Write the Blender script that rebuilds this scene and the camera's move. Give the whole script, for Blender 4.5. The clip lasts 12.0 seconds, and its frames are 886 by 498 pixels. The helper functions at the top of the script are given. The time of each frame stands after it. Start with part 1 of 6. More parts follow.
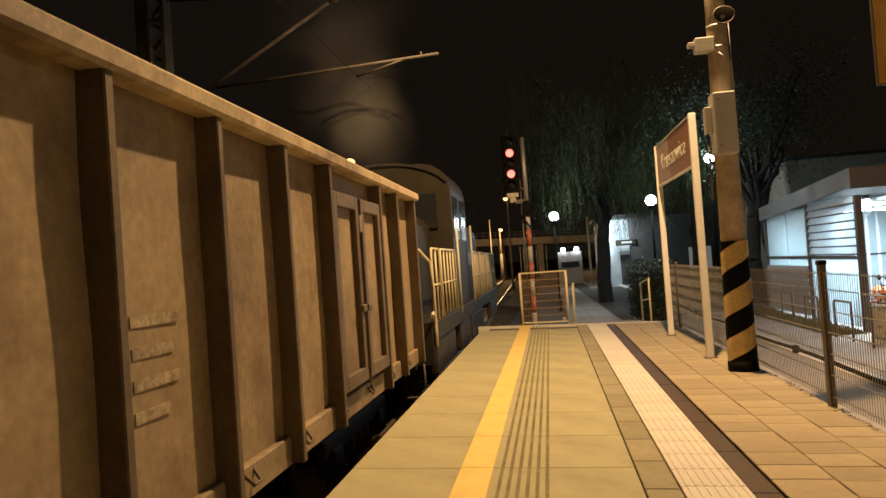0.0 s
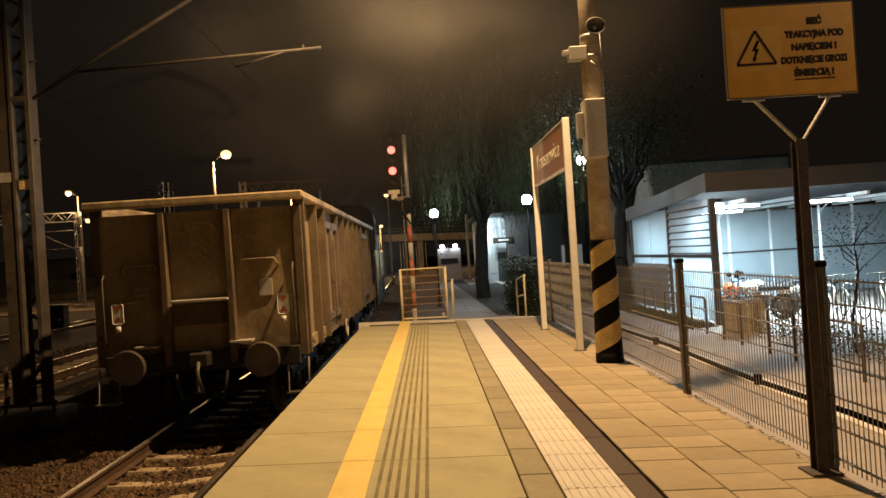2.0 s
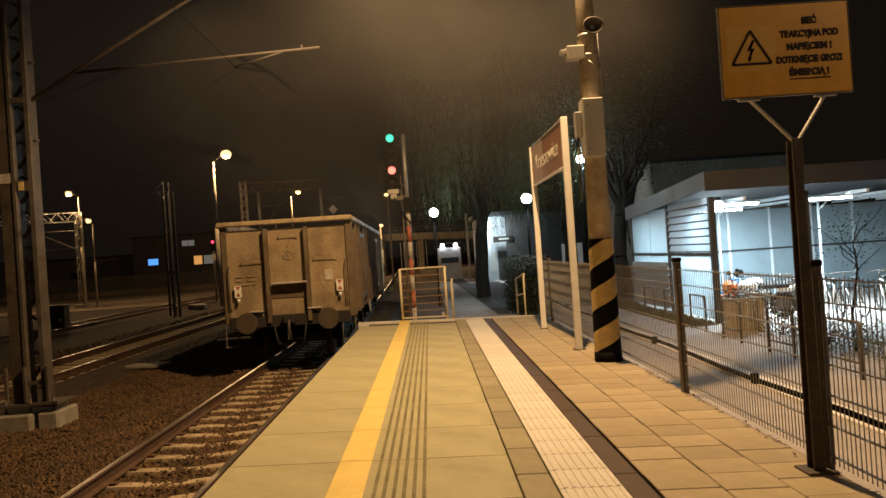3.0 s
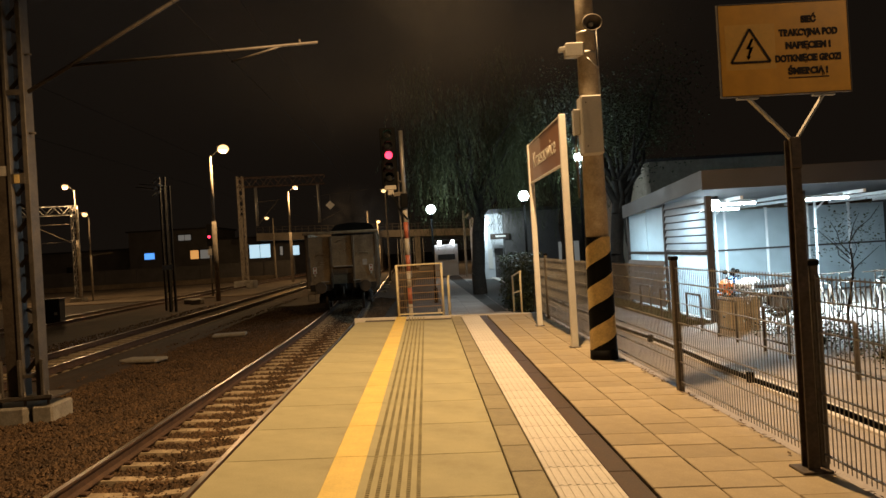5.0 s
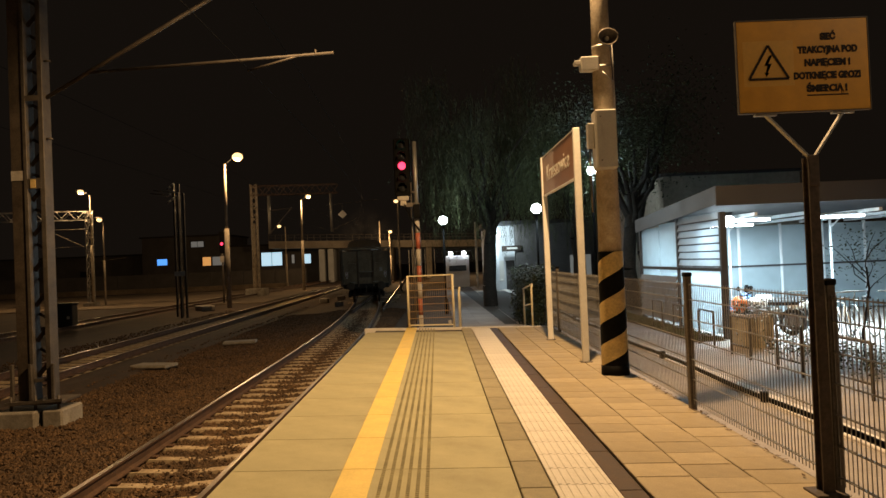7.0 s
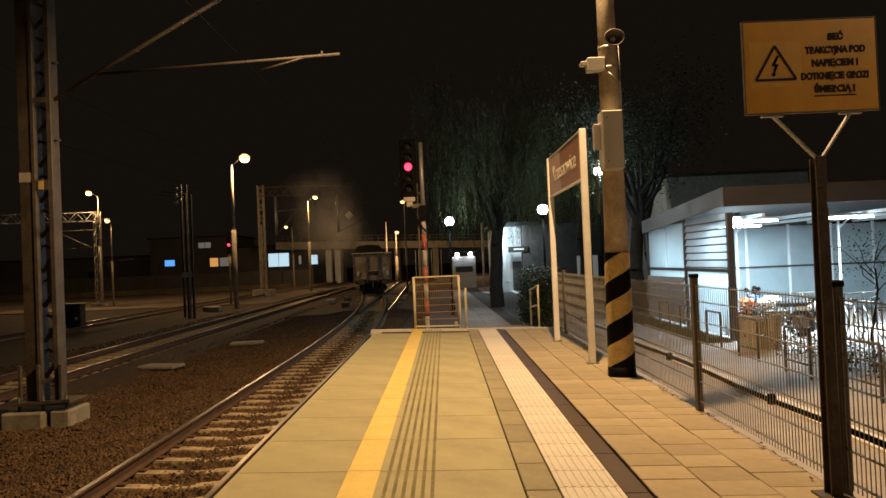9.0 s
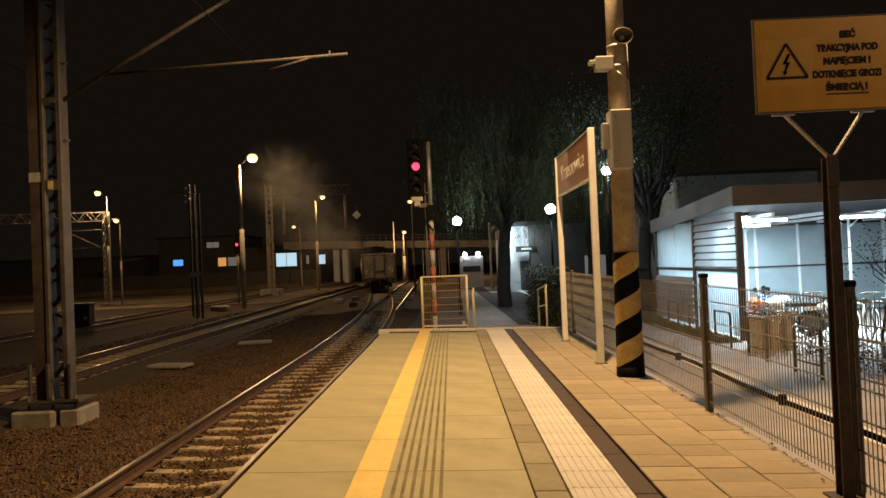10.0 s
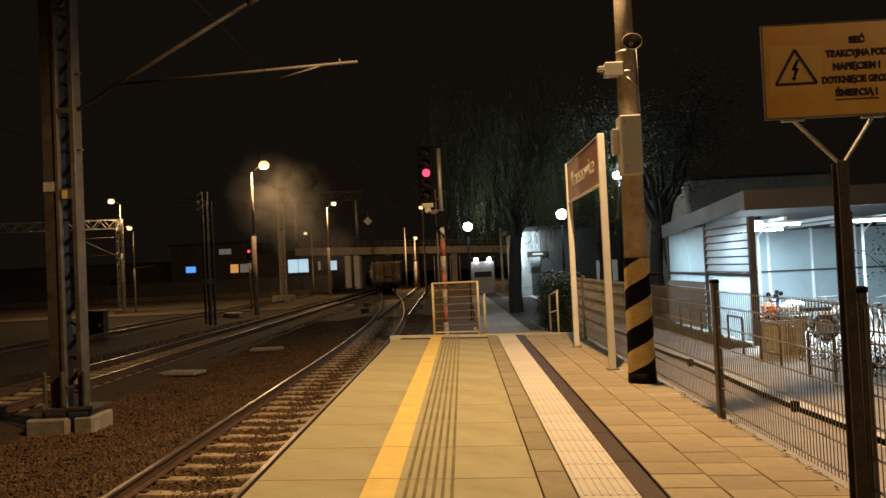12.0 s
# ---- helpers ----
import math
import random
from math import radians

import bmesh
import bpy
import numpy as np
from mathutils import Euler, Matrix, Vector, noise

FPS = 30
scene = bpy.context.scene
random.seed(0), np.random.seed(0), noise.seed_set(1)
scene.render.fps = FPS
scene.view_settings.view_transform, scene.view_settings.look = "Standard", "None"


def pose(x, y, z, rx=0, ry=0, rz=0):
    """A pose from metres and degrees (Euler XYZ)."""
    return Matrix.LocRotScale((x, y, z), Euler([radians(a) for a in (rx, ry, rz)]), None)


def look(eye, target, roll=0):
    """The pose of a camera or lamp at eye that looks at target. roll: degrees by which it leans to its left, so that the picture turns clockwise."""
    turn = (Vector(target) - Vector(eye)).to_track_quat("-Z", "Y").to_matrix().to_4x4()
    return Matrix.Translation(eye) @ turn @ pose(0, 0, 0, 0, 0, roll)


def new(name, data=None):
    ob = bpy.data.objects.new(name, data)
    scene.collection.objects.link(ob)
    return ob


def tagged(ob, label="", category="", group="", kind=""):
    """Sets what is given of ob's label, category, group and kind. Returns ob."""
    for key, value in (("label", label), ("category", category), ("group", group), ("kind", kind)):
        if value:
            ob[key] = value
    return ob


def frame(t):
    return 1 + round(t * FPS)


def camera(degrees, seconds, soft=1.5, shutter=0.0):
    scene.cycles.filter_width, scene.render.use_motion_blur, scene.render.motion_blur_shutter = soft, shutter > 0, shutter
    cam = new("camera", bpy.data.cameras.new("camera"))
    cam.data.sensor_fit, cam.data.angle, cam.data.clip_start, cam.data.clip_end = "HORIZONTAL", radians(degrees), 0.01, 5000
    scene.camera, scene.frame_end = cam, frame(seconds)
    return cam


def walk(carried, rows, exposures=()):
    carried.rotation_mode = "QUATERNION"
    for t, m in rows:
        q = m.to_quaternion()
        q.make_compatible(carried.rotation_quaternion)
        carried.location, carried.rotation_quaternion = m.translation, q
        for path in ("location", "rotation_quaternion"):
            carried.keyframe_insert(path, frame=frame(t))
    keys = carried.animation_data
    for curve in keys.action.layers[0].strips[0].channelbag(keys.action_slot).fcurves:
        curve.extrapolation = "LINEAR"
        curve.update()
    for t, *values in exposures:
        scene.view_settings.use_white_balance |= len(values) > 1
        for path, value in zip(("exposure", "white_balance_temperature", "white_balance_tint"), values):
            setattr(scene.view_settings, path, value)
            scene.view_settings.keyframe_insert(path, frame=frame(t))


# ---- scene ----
cam = camera(61.9, 12.0)
PATH = [
    (0, (-0.021, 0.147, 1.505), (-0.302, 2.127, 1.551), -4.1),
    (0.5, (-0.029, 0.079, 1.498), (-0.168, 2.073, 1.529), -4.1),
    (1, (-0.039, 0.046, 1.497), (-0.049, 2.046, 1.525), -4.0),
    (1.5, (-0.034, 0.052, 1.502), (0.003, 2.052, 1.523), -3.8),
    (2, (-0.038, 0.057, 1.505), (0.003, 2.057, 1.519), -3.7),
    (2.5, (-0.021, 0.034, 1.518), (0.021, 2.033, 1.532), -3.7),
    (3, (-0.009, 0.046, 1.514), (0.03, 2.046, 1.525), -3.9),
    (5, (-0.008, 0.059, 1.509), (0.039, 2.058, 1.511), -3.4),
    (5.5, (-0.008, 0.064, 1.516), (0.028, 2.063, 1.534), -3.0),
    (6, (-0.013, 0.076, 1.52), (0.011, 2.076, 1.55), -2.8),
    (6.5, (-0.014, 0.082, 1.521), (0.004, 2.082, 1.556), -2.5),
    (7, (-0.014, 0.084, 1.521), (0.004, 2.084, 1.554), -2.4),
    (9, (-0.004, 0.093, 1.526), (-0.004, 2.093, 1.562), -2.4),
    (9.5, (-0.007, 0.102, 1.52), (-0.012, 2.102, 1.552), -2.3),
    (10, (-0.012, 0.109, 1.526), (-0.032, 2.109, 1.562), -2.4),
    (10.5, (-0.011, 0.099, 1.53), (-0.042, 2.099, 1.573), -2.4),
    (11, (-0.011, 0.101, 1.53), (-0.046, 2.1, 1.577), -2.5),
    (11.5, (-0.011, 0.109, 1.527), (-0.052, 2.108, 1.577), -2.5),
    (12, (0.002, 0.093, 1.543), (-0.048, 2.092, 1.595), -2.7),
]
walk(cam, [(t, look(e, g, r)) for t, e, g, r in PATH], ((0, 0.0), (1.8, 0.06), (3, -0.04), (5, 0.0), (7, -0.04), (9.5, -0.05), (12, -0.16)))

# ---- night sky, station lamps ----
world = bpy.data.worlds.new("night")
scene.world = world
world.use_nodes = True
world.node_tree.nodes["Background"].inputs[0].default_value = (0.012, 0.0085, 0.006, 1)
world.node_tree.nodes["Background"].inputs[1].default_value = 0.54
scene.view_settings.exposure = 0.0

SODIUM = (1.0, 0.62, 0.285)
COOL = (0.72, 0.92, 1.0)


def point_lamp(name, place, watts, colour, radius=0.12):
    data = bpy.data.lights.new(name, "POINT")
    data.energy, data.color, data.shadow_soft_size = watts, colour, radius
    ob = new(name, data)
    ob.location = place
    return ob


def tube_lamp(name, place, watts, length, colour, turn=0.0):
    data = bpy.data.lights.new(name, "AREA")
    data.shape, data.size, data.size_y = "RECTANGLE", length, 0.12
    data.energy, data.color = watts, colour
    ob = new(name, data)
    ob.location = place
    ob.rotation_euler = (0, 0, turn)
    return ob


data = bpy.data.lights.new("platform_light", "SPOT")
data.energy, data.color, data.shadow_soft_size, data.spot_size, data.spot_blend = 4900, SODIUM, 0.1, radians(158), 0.42
new("platform_light", data).location = (1.6, 9.4, 8.3)
point_lamp("walkway_light", (5.0, 2.2, 4.5), 92, (1.0, 0.76, 0.50))
point_lamp("yard_light", (-13.3, 50.2, 8.7), 1900, SODIUM)
point_lamp("yard_light", (-29.7, 62.4, 8.2), 2200, SODIUM)
point_lamp("yard_light", (-13.6, 79.8, 8.7), 1300, SODIUM)
point_lamp("globe_light", (0.30, 30.0, 3.17), 80, COOL, 0.2)
point_lamp("globe_light", (3.55, 26.0, 3.23), 170, COOL, 0.2)
point_lamp("building_light", (4.2, 48.9, 2.95), 330, COOL, 0.15)
point_lamp("hall_light", (6.43, 29.7, 4.96), 130, COOL, 0.15)
point_lamp("yard_light", (-6.15, 96.5, 5.5), 2600, SODIUM)
tube_lamp("shed_light", (7.9, 18.6, 2.2), 400, 1.3, COOL)
tube_lamp("shed_light", (10.2, 18.6, 2.2), 620, 1.6, COOL)
tube_lamp("shed_light", (9.0, 22.5, 2.2), 290, 1.6, COOL)


# ---- materials ----
def material(name, colour, rough=0.7, metal=0.0, vary=0.15, grain=60.0, blotch=2.5, bump=0.15, stain=None, island=0.0,
             spec=0.5):
    """A surface with fine grain, larger blotches, per-piece variation and relief, at real size."""
    m = bpy.data.materials.new(name)
    m.use_nodes = True
    nt = m.node_tree
    n, l = nt.nodes, nt.links
    bsdf = n["Principled BSDF"]
    bsdf.inputs["Metallic"].default_value = metal
    bsdf.inputs["Specular IOR Level"].default_value = spec
    tc = n.new("ShaderNodeTexCoord")
    fine, big = n.new("ShaderNodeTexNoise"), n.new("ShaderNodeTexNoise")
    fine.inputs["Scale"].default_value, fine.inputs["Detail"].default_value = grain, 4
    big.inputs["Scale"].default_value, big.inputs["Detail"].default_value = blotch, 6
    big.inputs["Roughness"].default_value = 0.65
    l.new(tc.outputs["Object"], fine.inputs["Vector"])
    l.new(tc.outputs["Object"], big.inputs["Vector"])
    ramp = n.new("ShaderNodeMapRange")
    ramp.inputs["From Min"].default_value, ramp.inputs["From Max"].default_value = 0.3, 0.7
    ramp.inputs["To Min"].default_value, ramp.inputs["To Max"].default_value = 1 - vary * 1.6, 1 + vary
    l.new(big.outputs["Fac"], ramp.inputs["Value"])
    ramp2 = n.new("ShaderNodeMapRange")
    ramp2.inputs["From Min"].default_value, ramp2.inputs["From Max"].default_value = 0.25, 0.75
    ramp2.inputs["To Min"].default_value, ramp2.inputs["To Max"].default_value = 1 - vary, 1 + vary * 0.8
    l.new(fine.outputs["Fac"], ramp2.inputs["Value"])
    mul = n.new("ShaderNodeMath")
    mul.operation = "MULTIPLY"
    l.new(ramp.outputs[0], mul.inputs[0])
    l.new(ramp2.outputs[0], mul.inputs[1])
    last = mul.outputs[0]
    if island:
        info = n.new("ShaderNodeNewGeometry") if island > 1 else n.new("ShaderNodeObjectInfo")
        amount = island - 1 if island > 1 else island
        r3 = n.new("ShaderNodeMapRange")
        r3.inputs["To Min"].default_value, r3.inputs["To Max"].default_value = 1 - amount, 1 + amount
        l.new(info.outputs["Random Per Island" if island > 1 else "Random"], r3.inputs["Value"])
        mul3 = n.new("ShaderNodeMath")
        mul3.operation = "MULTIPLY"
        l.new(last, mul3.inputs[0])
        l.new(r3.outputs[0], mul3.inputs[1])
        last = mul3.outputs[0]
    base = n.new("ShaderNodeMix")
    base.data_type = "RGBA"
    base.inputs["A"].default_value = (*colour, 1)
    base.inputs["B"].default_value = (*(stain or colour), 1)
    if stain:
        st = n.new("ShaderNodeTexNoise")
        st.inputs["Scale"].default_value, st.inputs["Detail"].default_value = blotch * 0.7, 8
        st.inputs["Roughness"].default_value = 0.7
        l.new(tc.outputs["Object"], st.inputs["Vector"])
        sr = n.new("ShaderNodeMapRange")
        sr.inputs["From Min"].default_value, sr.inputs["From Max"].default_value = 0.48, 0.66
        l.new(st.outputs["Fac"], sr.inputs["Value"])
        l.new(sr.outputs[0], base.inputs["Factor"])
    else:
        base.inputs["Factor"].default_value = 0
    hue = n.new("ShaderNodeMix")
    hue.data_type, hue.blend_type = "RGBA", "MULTIPLY"
    hue.inputs["Factor"].default_value = 1
    comb = n.new("ShaderNodeCombineColor")
    for k in ("Red", "Green", "Blue"):
        l.new(last, comb.inputs[k])
    l.new(base.outputs["Result"], hue.inputs["A"])
    l.new(comb.outputs[0], hue.inputs["B"])
    l.new(hue.outputs["Result"], bsdf.inputs["Base Color"])
    rr = n.new("ShaderNodeMapRange")
    rr.inputs["To Min"].default_value, rr.inputs["To Max"].default_value = max(0.05, rough - 0.15), min(1, rough + 0.15)
    l.new(big.outputs["Fac"], rr.inputs["Value"])
    l.new(rr.outputs[0], bsdf.inputs["Roughness"])
    if bump:
        b = n.new("ShaderNodeBump")
        b.inputs["Strength"].default_value, b.inputs["Distance"].default_value = bump, 0.01
        l.new(fine.outputs["Fac"], b.inputs["Height"])
        l.new(b.outputs[0], bsdf.inputs["Normal"])
    return m


def glowing(name, colour, strength):
    m = bpy.data.materials.new(name)
    m.use_nodes = True
    b = m.node_tree.nodes["Principled BSDF"]
    b.inputs["Base Color"].default_value = (*colour, 1)
    b.inputs["Emission Color"].default_value = (*colour, 1)
    b.inputs["Emission Strength"].default_value = strength
    return m


def glass(name, colour, alpha, rough=0.15):
    """A translucent sheet: part of the light goes straight through, part is scattered."""
    m = bpy.data.materials.new(name)
    m.use_nodes = True
    nt = m.node_tree
    b = nt.nodes["Principled BSDF"]
    b.inputs["Base Color"].default_value = (*colour, 1)
    b.inputs["Roughness"].default_value = rough
    tr, mix = nt.nodes.new("ShaderNodeBsdfTransparent"), nt.nodes.new("ShaderNodeMixShader")
    soft, both = nt.nodes.new("ShaderNodeBsdfTranslucent"), nt.nodes.new("ShaderNodeMixShader")
    soft.inputs[0].default_value = (*colour, 1)
    both.inputs[0].default_value = 0.55
    nt.links.new(b.outputs[0], both.inputs[1])
    nt.links.new(soft.outputs[0], both.inputs[2])
    no = nt.nodes.new("ShaderNodeTexNoise")
    no.inputs["Scale"].default_value = 1.7
    rg = nt.nodes.new("ShaderNodeMapRange")
    rg.inputs["To Min"].default_value, rg.inputs["To Max"].default_value = alpha - 0.12, alpha + 0.12
    tc = nt.nodes.new("ShaderNodeTexCoord")
    nt.links.new(tc.outputs["Object"], no.inputs["Vector"])
    nt.links.new(no.outputs["Fac"], rg.inputs["Value"])
    nt.links.new(rg.outputs[0], mix.inputs[0])
    nt.links.new(tr.outputs[0], mix.inputs[1])
    nt.links.new(both.outputs[0], mix.inputs[2])
    nt.links.new(mix.outputs[0], nt.nodes["Material Output"].inputs["Surface"])
    return m


M = {}
M["slab"] = material("concrete_slab", (0.43, 0.395, 0.235), 0.8, vary=0.10, grain=90, blotch=1.6, island=0.05, stain=(0.36, 0.325, 0.19))
M["yellow"] = material("yellow_line_paint", (0.85, 0.64, 0.19), 0.6, vary=0.08, grain=50, blotch=3)
M["tactile"] = material("cream_tactile_concrete", (0.70, 0.66, 0.60), 0.75, vary=0.10, grain=70, blotch=3, island=0.05)
M["stud"] = material("dark_stud", (0.33, 0.295, 0.165), 0.8, vary=0.2)
M["block"] = material("grey_block", (0.33, 0.29, 0.185), 0.85, vary=0.15, grain=80, blotch=4, island=0.10)
M["drain"] = material("drain_iron", (0.075, 0.045, 0.028), 0.75, metal=0.0, vary=0.25, grain=60, blotch=5)
M["paver"] = material("sand_paver", (0.39, 0.32, 0.21), 0.85, vary=0.13, grain=90, blotch=3, island=0.12)
M["joint"] = material("joint_sand", (0.10, 0.08, 0.06), 0.95, vary=0.3)
M["concrete"] = material("aged_concrete", (0.36, 0.33, 0.28), 0.85, vary=0.2, grain=40, blotch=2, stain=(0.22, 0.19, 0.15))
M["ballast"] = material("ballast_stone", (0.105, 0.061, 0.029), 0.9, vary=0.25, grain=30, blotch=1, island=1.45)
M["earth"] = material("dirt_ground", (0.055, 0.033, 0.018), 0.95, vary=0.35, grain=9, blotch=0.7, bump=0.5)
M["sand"] = material("sandy_ground", (0.20, 0.15, 0.10), 0.95, vary=0.3, grain=8, blotch=0.5, bump=0.4)
M["sleeper"] = material("concrete_sleeper", (0.52, 0.41, 0.27), 0.85, vary=0.22, grain=40, blotch=3, stain=(0.30, 0.22, 0.14), island=0.12)
M["rust"] = material("rusty_rail_side", (0.10, 0.055, 0.032), 0.8, vary=0.3, grain=50, blotch=6)
M["railtop"] = material("worn_rail_head", (0.48, 0.41, 0.35), 0.36, metal=0.9, vary=0.15, grain=120, blotch=3, bump=0.03)
M["asphalt"] = material("asphalt", (0.06, 0.06, 0.06), 0.9, vary=0.25, grain=70, blotch=1.2)
M["paving"] = material("grey_paving", (0.37, 0.335, 0.315), 0.85, vary=0.15, grain=40, blotch=1.2, island=0.08)
M["kerb"] = material("pale_kerb", (0.74, 0.70, 0.67), 0.8, vary=0.12, grain=30, blotch=2)
M["wagon"] = material("weathered_wagon_steel", (0.33, 0.25, 0.15), 0.72, vary=0.2, grain=18, blotch=1.3, bump=0.12, stain=(0.19, 0.13, 0.075))
# posts, frames, latches: side-face shade put into a darker steel; also end-panel grime
M["wagonpost"] = material("shaded_grimy_steel", (0.14, 0.103, 0.062), 0.65, vary=0.2, grain=30, blotch=2, stain=(0.10, 0.06, 0.04))
# paler copy of the wagon steel for the chords and grab rails
M["chord"] = material("pale_chord_steel", (0.47, 0.365, 0.22), 0.65, vary=0.2, grain=30, blotch=2, stain=(0.20, 0.14, 0.08))
M["stencil"] = material("faded_stencil_paint", (0.40, 0.33, 0.22), 0.7, vary=0.35, grain=40, blotch=9, stain=(0.24, 0.18, 0.11))
M["grime"] = material("grimy_steel", (0.075, 0.055, 0.036), 0.7, vary=0.3, grain=30, blotch=4)
M["under"] = material("greasy_underframe", (0.022, 0.018, 0.015), 0.75, vary=0.3, grain=30, blotch=3)
M["wheel"] = material("wheel_steel", (0.10, 0.08, 0.065), 0.5, metal=0.7, vary=0.3)
M["white"] = material("white_paint", (0.78, 0.76, 0.72), 0.5, vary=0.06, grain=40, blotch=3)
M["dirtywhite"] = material("dirty_white_paint", (0.50, 0.46, 0.40), 0.6, vary=0.2, grain=40, blotch=4)
M["red"] = material("red_reflective", (0.42, 0.12, 0.07), 0.4, vary=0.08)
M["locodark"] = material("dark_green_loco", (0.032, 0.026, 0.016), 0.6, spec=0.3, vary=0.2, grain=30, blotch=1.5)
M["locored"] = material("loco_stripe", (0.22, 0.10, 0.07), 0.45, vary=0.15)
M["handrail"] = material("cream_handrail", (0.70, 0.62, 0.42), 0.5, vary=0.1)
M["darkglass"] = material("dark_window", (0.02, 0.022, 0.025), 0.08, vary=0.05, bump=0)
M["galv"] = material("galvanised_steel", (0.36, 0.35, 0.33), 0.5, metal=0.6, vary=0.15, grain=50, blotch=5)
M["galvdark"] = material("weathered_steel", (0.14, 0.12, 0.10), 0.6, metal=0.4, vary=0.25, grain=40, blotch=4)
M["rustpost"] = material("rusty_post_paint", (0.075, 0.055, 0.042), 0.7, vary=0.3, grain=40, blotch=5)
M["mast"] = material("mast_steel", (0.115, 0.092, 0.07), 0.65, metal=0.3, vary=0.25, grain=40, blotch=3, stain=(0.06, 0.042, 0.03))
M["polec"] = material("pole_concrete", (0.40, 0.34, 0.26), 0.8, vary=0.2, grain=40, blotch=3, stain=(0.26, 0.19, 0.12))
M["hazyellow"] = material("hazard_yellow", (0.64, 0.47, 0.19), 0.6, vary=0.2, grain=40, blotch=4, stain=(0.50, 0.36, 0.16))
M["hazblack"] = material("hazard_black", (0.006, 0.006, 0.006), 0.7, vary=0.3, grain=40, blotch=4, spec=0.08)
M["signyellow"] = material("sign_yellow", (0.74, 0.36, 0.024), 0.45, vary=0.07, grain=8, blotch=2, bump=0.03)
M["signlight"] = material("sign_pale_yellow", (0.77, 0.42, 0.06), 0.45, vary=0.05, bump=0.03)
M["black"] = material("black_print", (0.022, 0.012, 0.007), 0.8, vary=0.1, bump=0)
M["stationbrown"] = material("station_sign_panel", (0.30, 0.13, 0.055), 0.5, vary=0.1, bump=0.03)
M["stationwhite"] = material("station_sign_letters", (0.80, 0.76, 0.68), 0.5, vary=0.05, bump=0)
M["boxgrey"] = material("grey_cabinet_paint", (0.42, 0.40, 0.36), 0.5, vary=0.08, grain=40, blotch=3)
M["bark"] = material("bark", (0.022, 0.017, 0.012), 0.95, vary=0.4, grain=12, blotch=3, bump=0.8)
M["leaf"] = material("willow_leaf", (0.06, 0.072, 0.026), 0.6, vary=0.2, island=1.4, bump=0)
M["leaf2"] = material("shrub_leaf", (0.045, 0.06, 0.024), 0.6, vary=0.2, island=1.4, bump=0)
M["darkpanel"] = material("shed_fascia", (0.038, 0.036, 0.038), 0.6, vary=0.1, grain=30, blotch=1)
M["shedwhite"] = material("shed_white_slat", (0.62, 0.65, 0.68), 0.5, vary=0.06)
M["polycarb"] = glass("polycarbonate_sheet", (0.58, 0.69, 0.75), 0.74, 0.4)
M["slatsheet"] = glass("translucent_slat", (0.44, 0.49, 0.53), 0.86, 0.4)
M["plaster"] = material("pale_plaster", (0.62, 0.64, 0.66), 0.85, vary=0.1, grain=20, blotch=0.8)
M["darkwall"] = material("dark_wall", (0.10, 0.09, 0.085), 0.85, vary=0.2, grain=10, blotch=0.5)
M["brick"] = material("bridge_concrete", (0.36, 0.31, 0.25), 0.85, vary=0.2, grain=6, blotch=0.4)
M["sodium"] = glowing("sodium_lamp", (1.0, 0.64, 0.27), 2.3)
M["globe"] = glowing("opal_globe", (0.80, 0.95, 1.0), 30)
M["tube"] = glowing("fluorescent_tube", (0.80, 0.95, 1.0), 34)
M["sigred"] = glowing("signal_red", (1.0, 0.04, 0.10), 3.2)
M["sigamber"] = glowing("signal_amber", (1.0, 0.16, 0.12), 3.0)
M["siggreen"] = glowing("signal_green", (0.05, 0.95, 0.55), 1.5)
M["windowblue"] = glowing("lit_window_blue", (0.10, 0.35, 0.95), 1.2)
M["windowwhite"] = glowing("lit_window_white", (0.55, 0.80, 0.95), 0.9)
M["windoworange"] = glowing("lit_window_warm", (0.9, 0.42, 0.12), 0.7)
M["windowgrey"] = glowing("dim_window", (0.45, 0.45, 0.42), 0.22)
M["headlight"] = glowing("headlight", (0.9, 0.95, 1.0), 25)
M["orange"] = material("orange_fairing", (0.80, 0.20, 0.04), 0.35, vary=0.05, bump=0)
M["blue"] = material("blue_plastic", (0.05, 0.18, 0.50), 0.4, vary=0.1, bump=0)
M["rubber"] = material("rubber", (0.02, 0.02, 0.02), 0.8, vary=0.2)
M["wood"] = material("planter_wood", (0.50, 0.42, 0.31), 0.8, vary=0.2, grain=20, blotch=5, island=0.15)


# ---- mesh helpers ----
def box(bm, x0, x1, y0, y1, z0, z1, bevel=0.0):
    v = [bm.verts.new(p) for p in ((x0, y0, z0), (x1, y0, z0), (x1, y1, z0), (x0, y1, z0), (x0, y0, z1), (x1, y0, z1), (x1, y1, z1), (x0, y1, z1))]
    f = [bm.faces.new([v[i] for i in q]) for q in ((3, 2, 1, 0), (4, 5, 6, 7), (0, 1, 5, 4), (1, 2, 6, 5), (2, 3, 7, 6), (3, 0, 4, 7))]
    if bevel:
        bmesh.ops.bevel(bm, geom=list({e for q in f for e in q.edges}), offset=bevel, segments=1, affect="EDGES")
    return bm


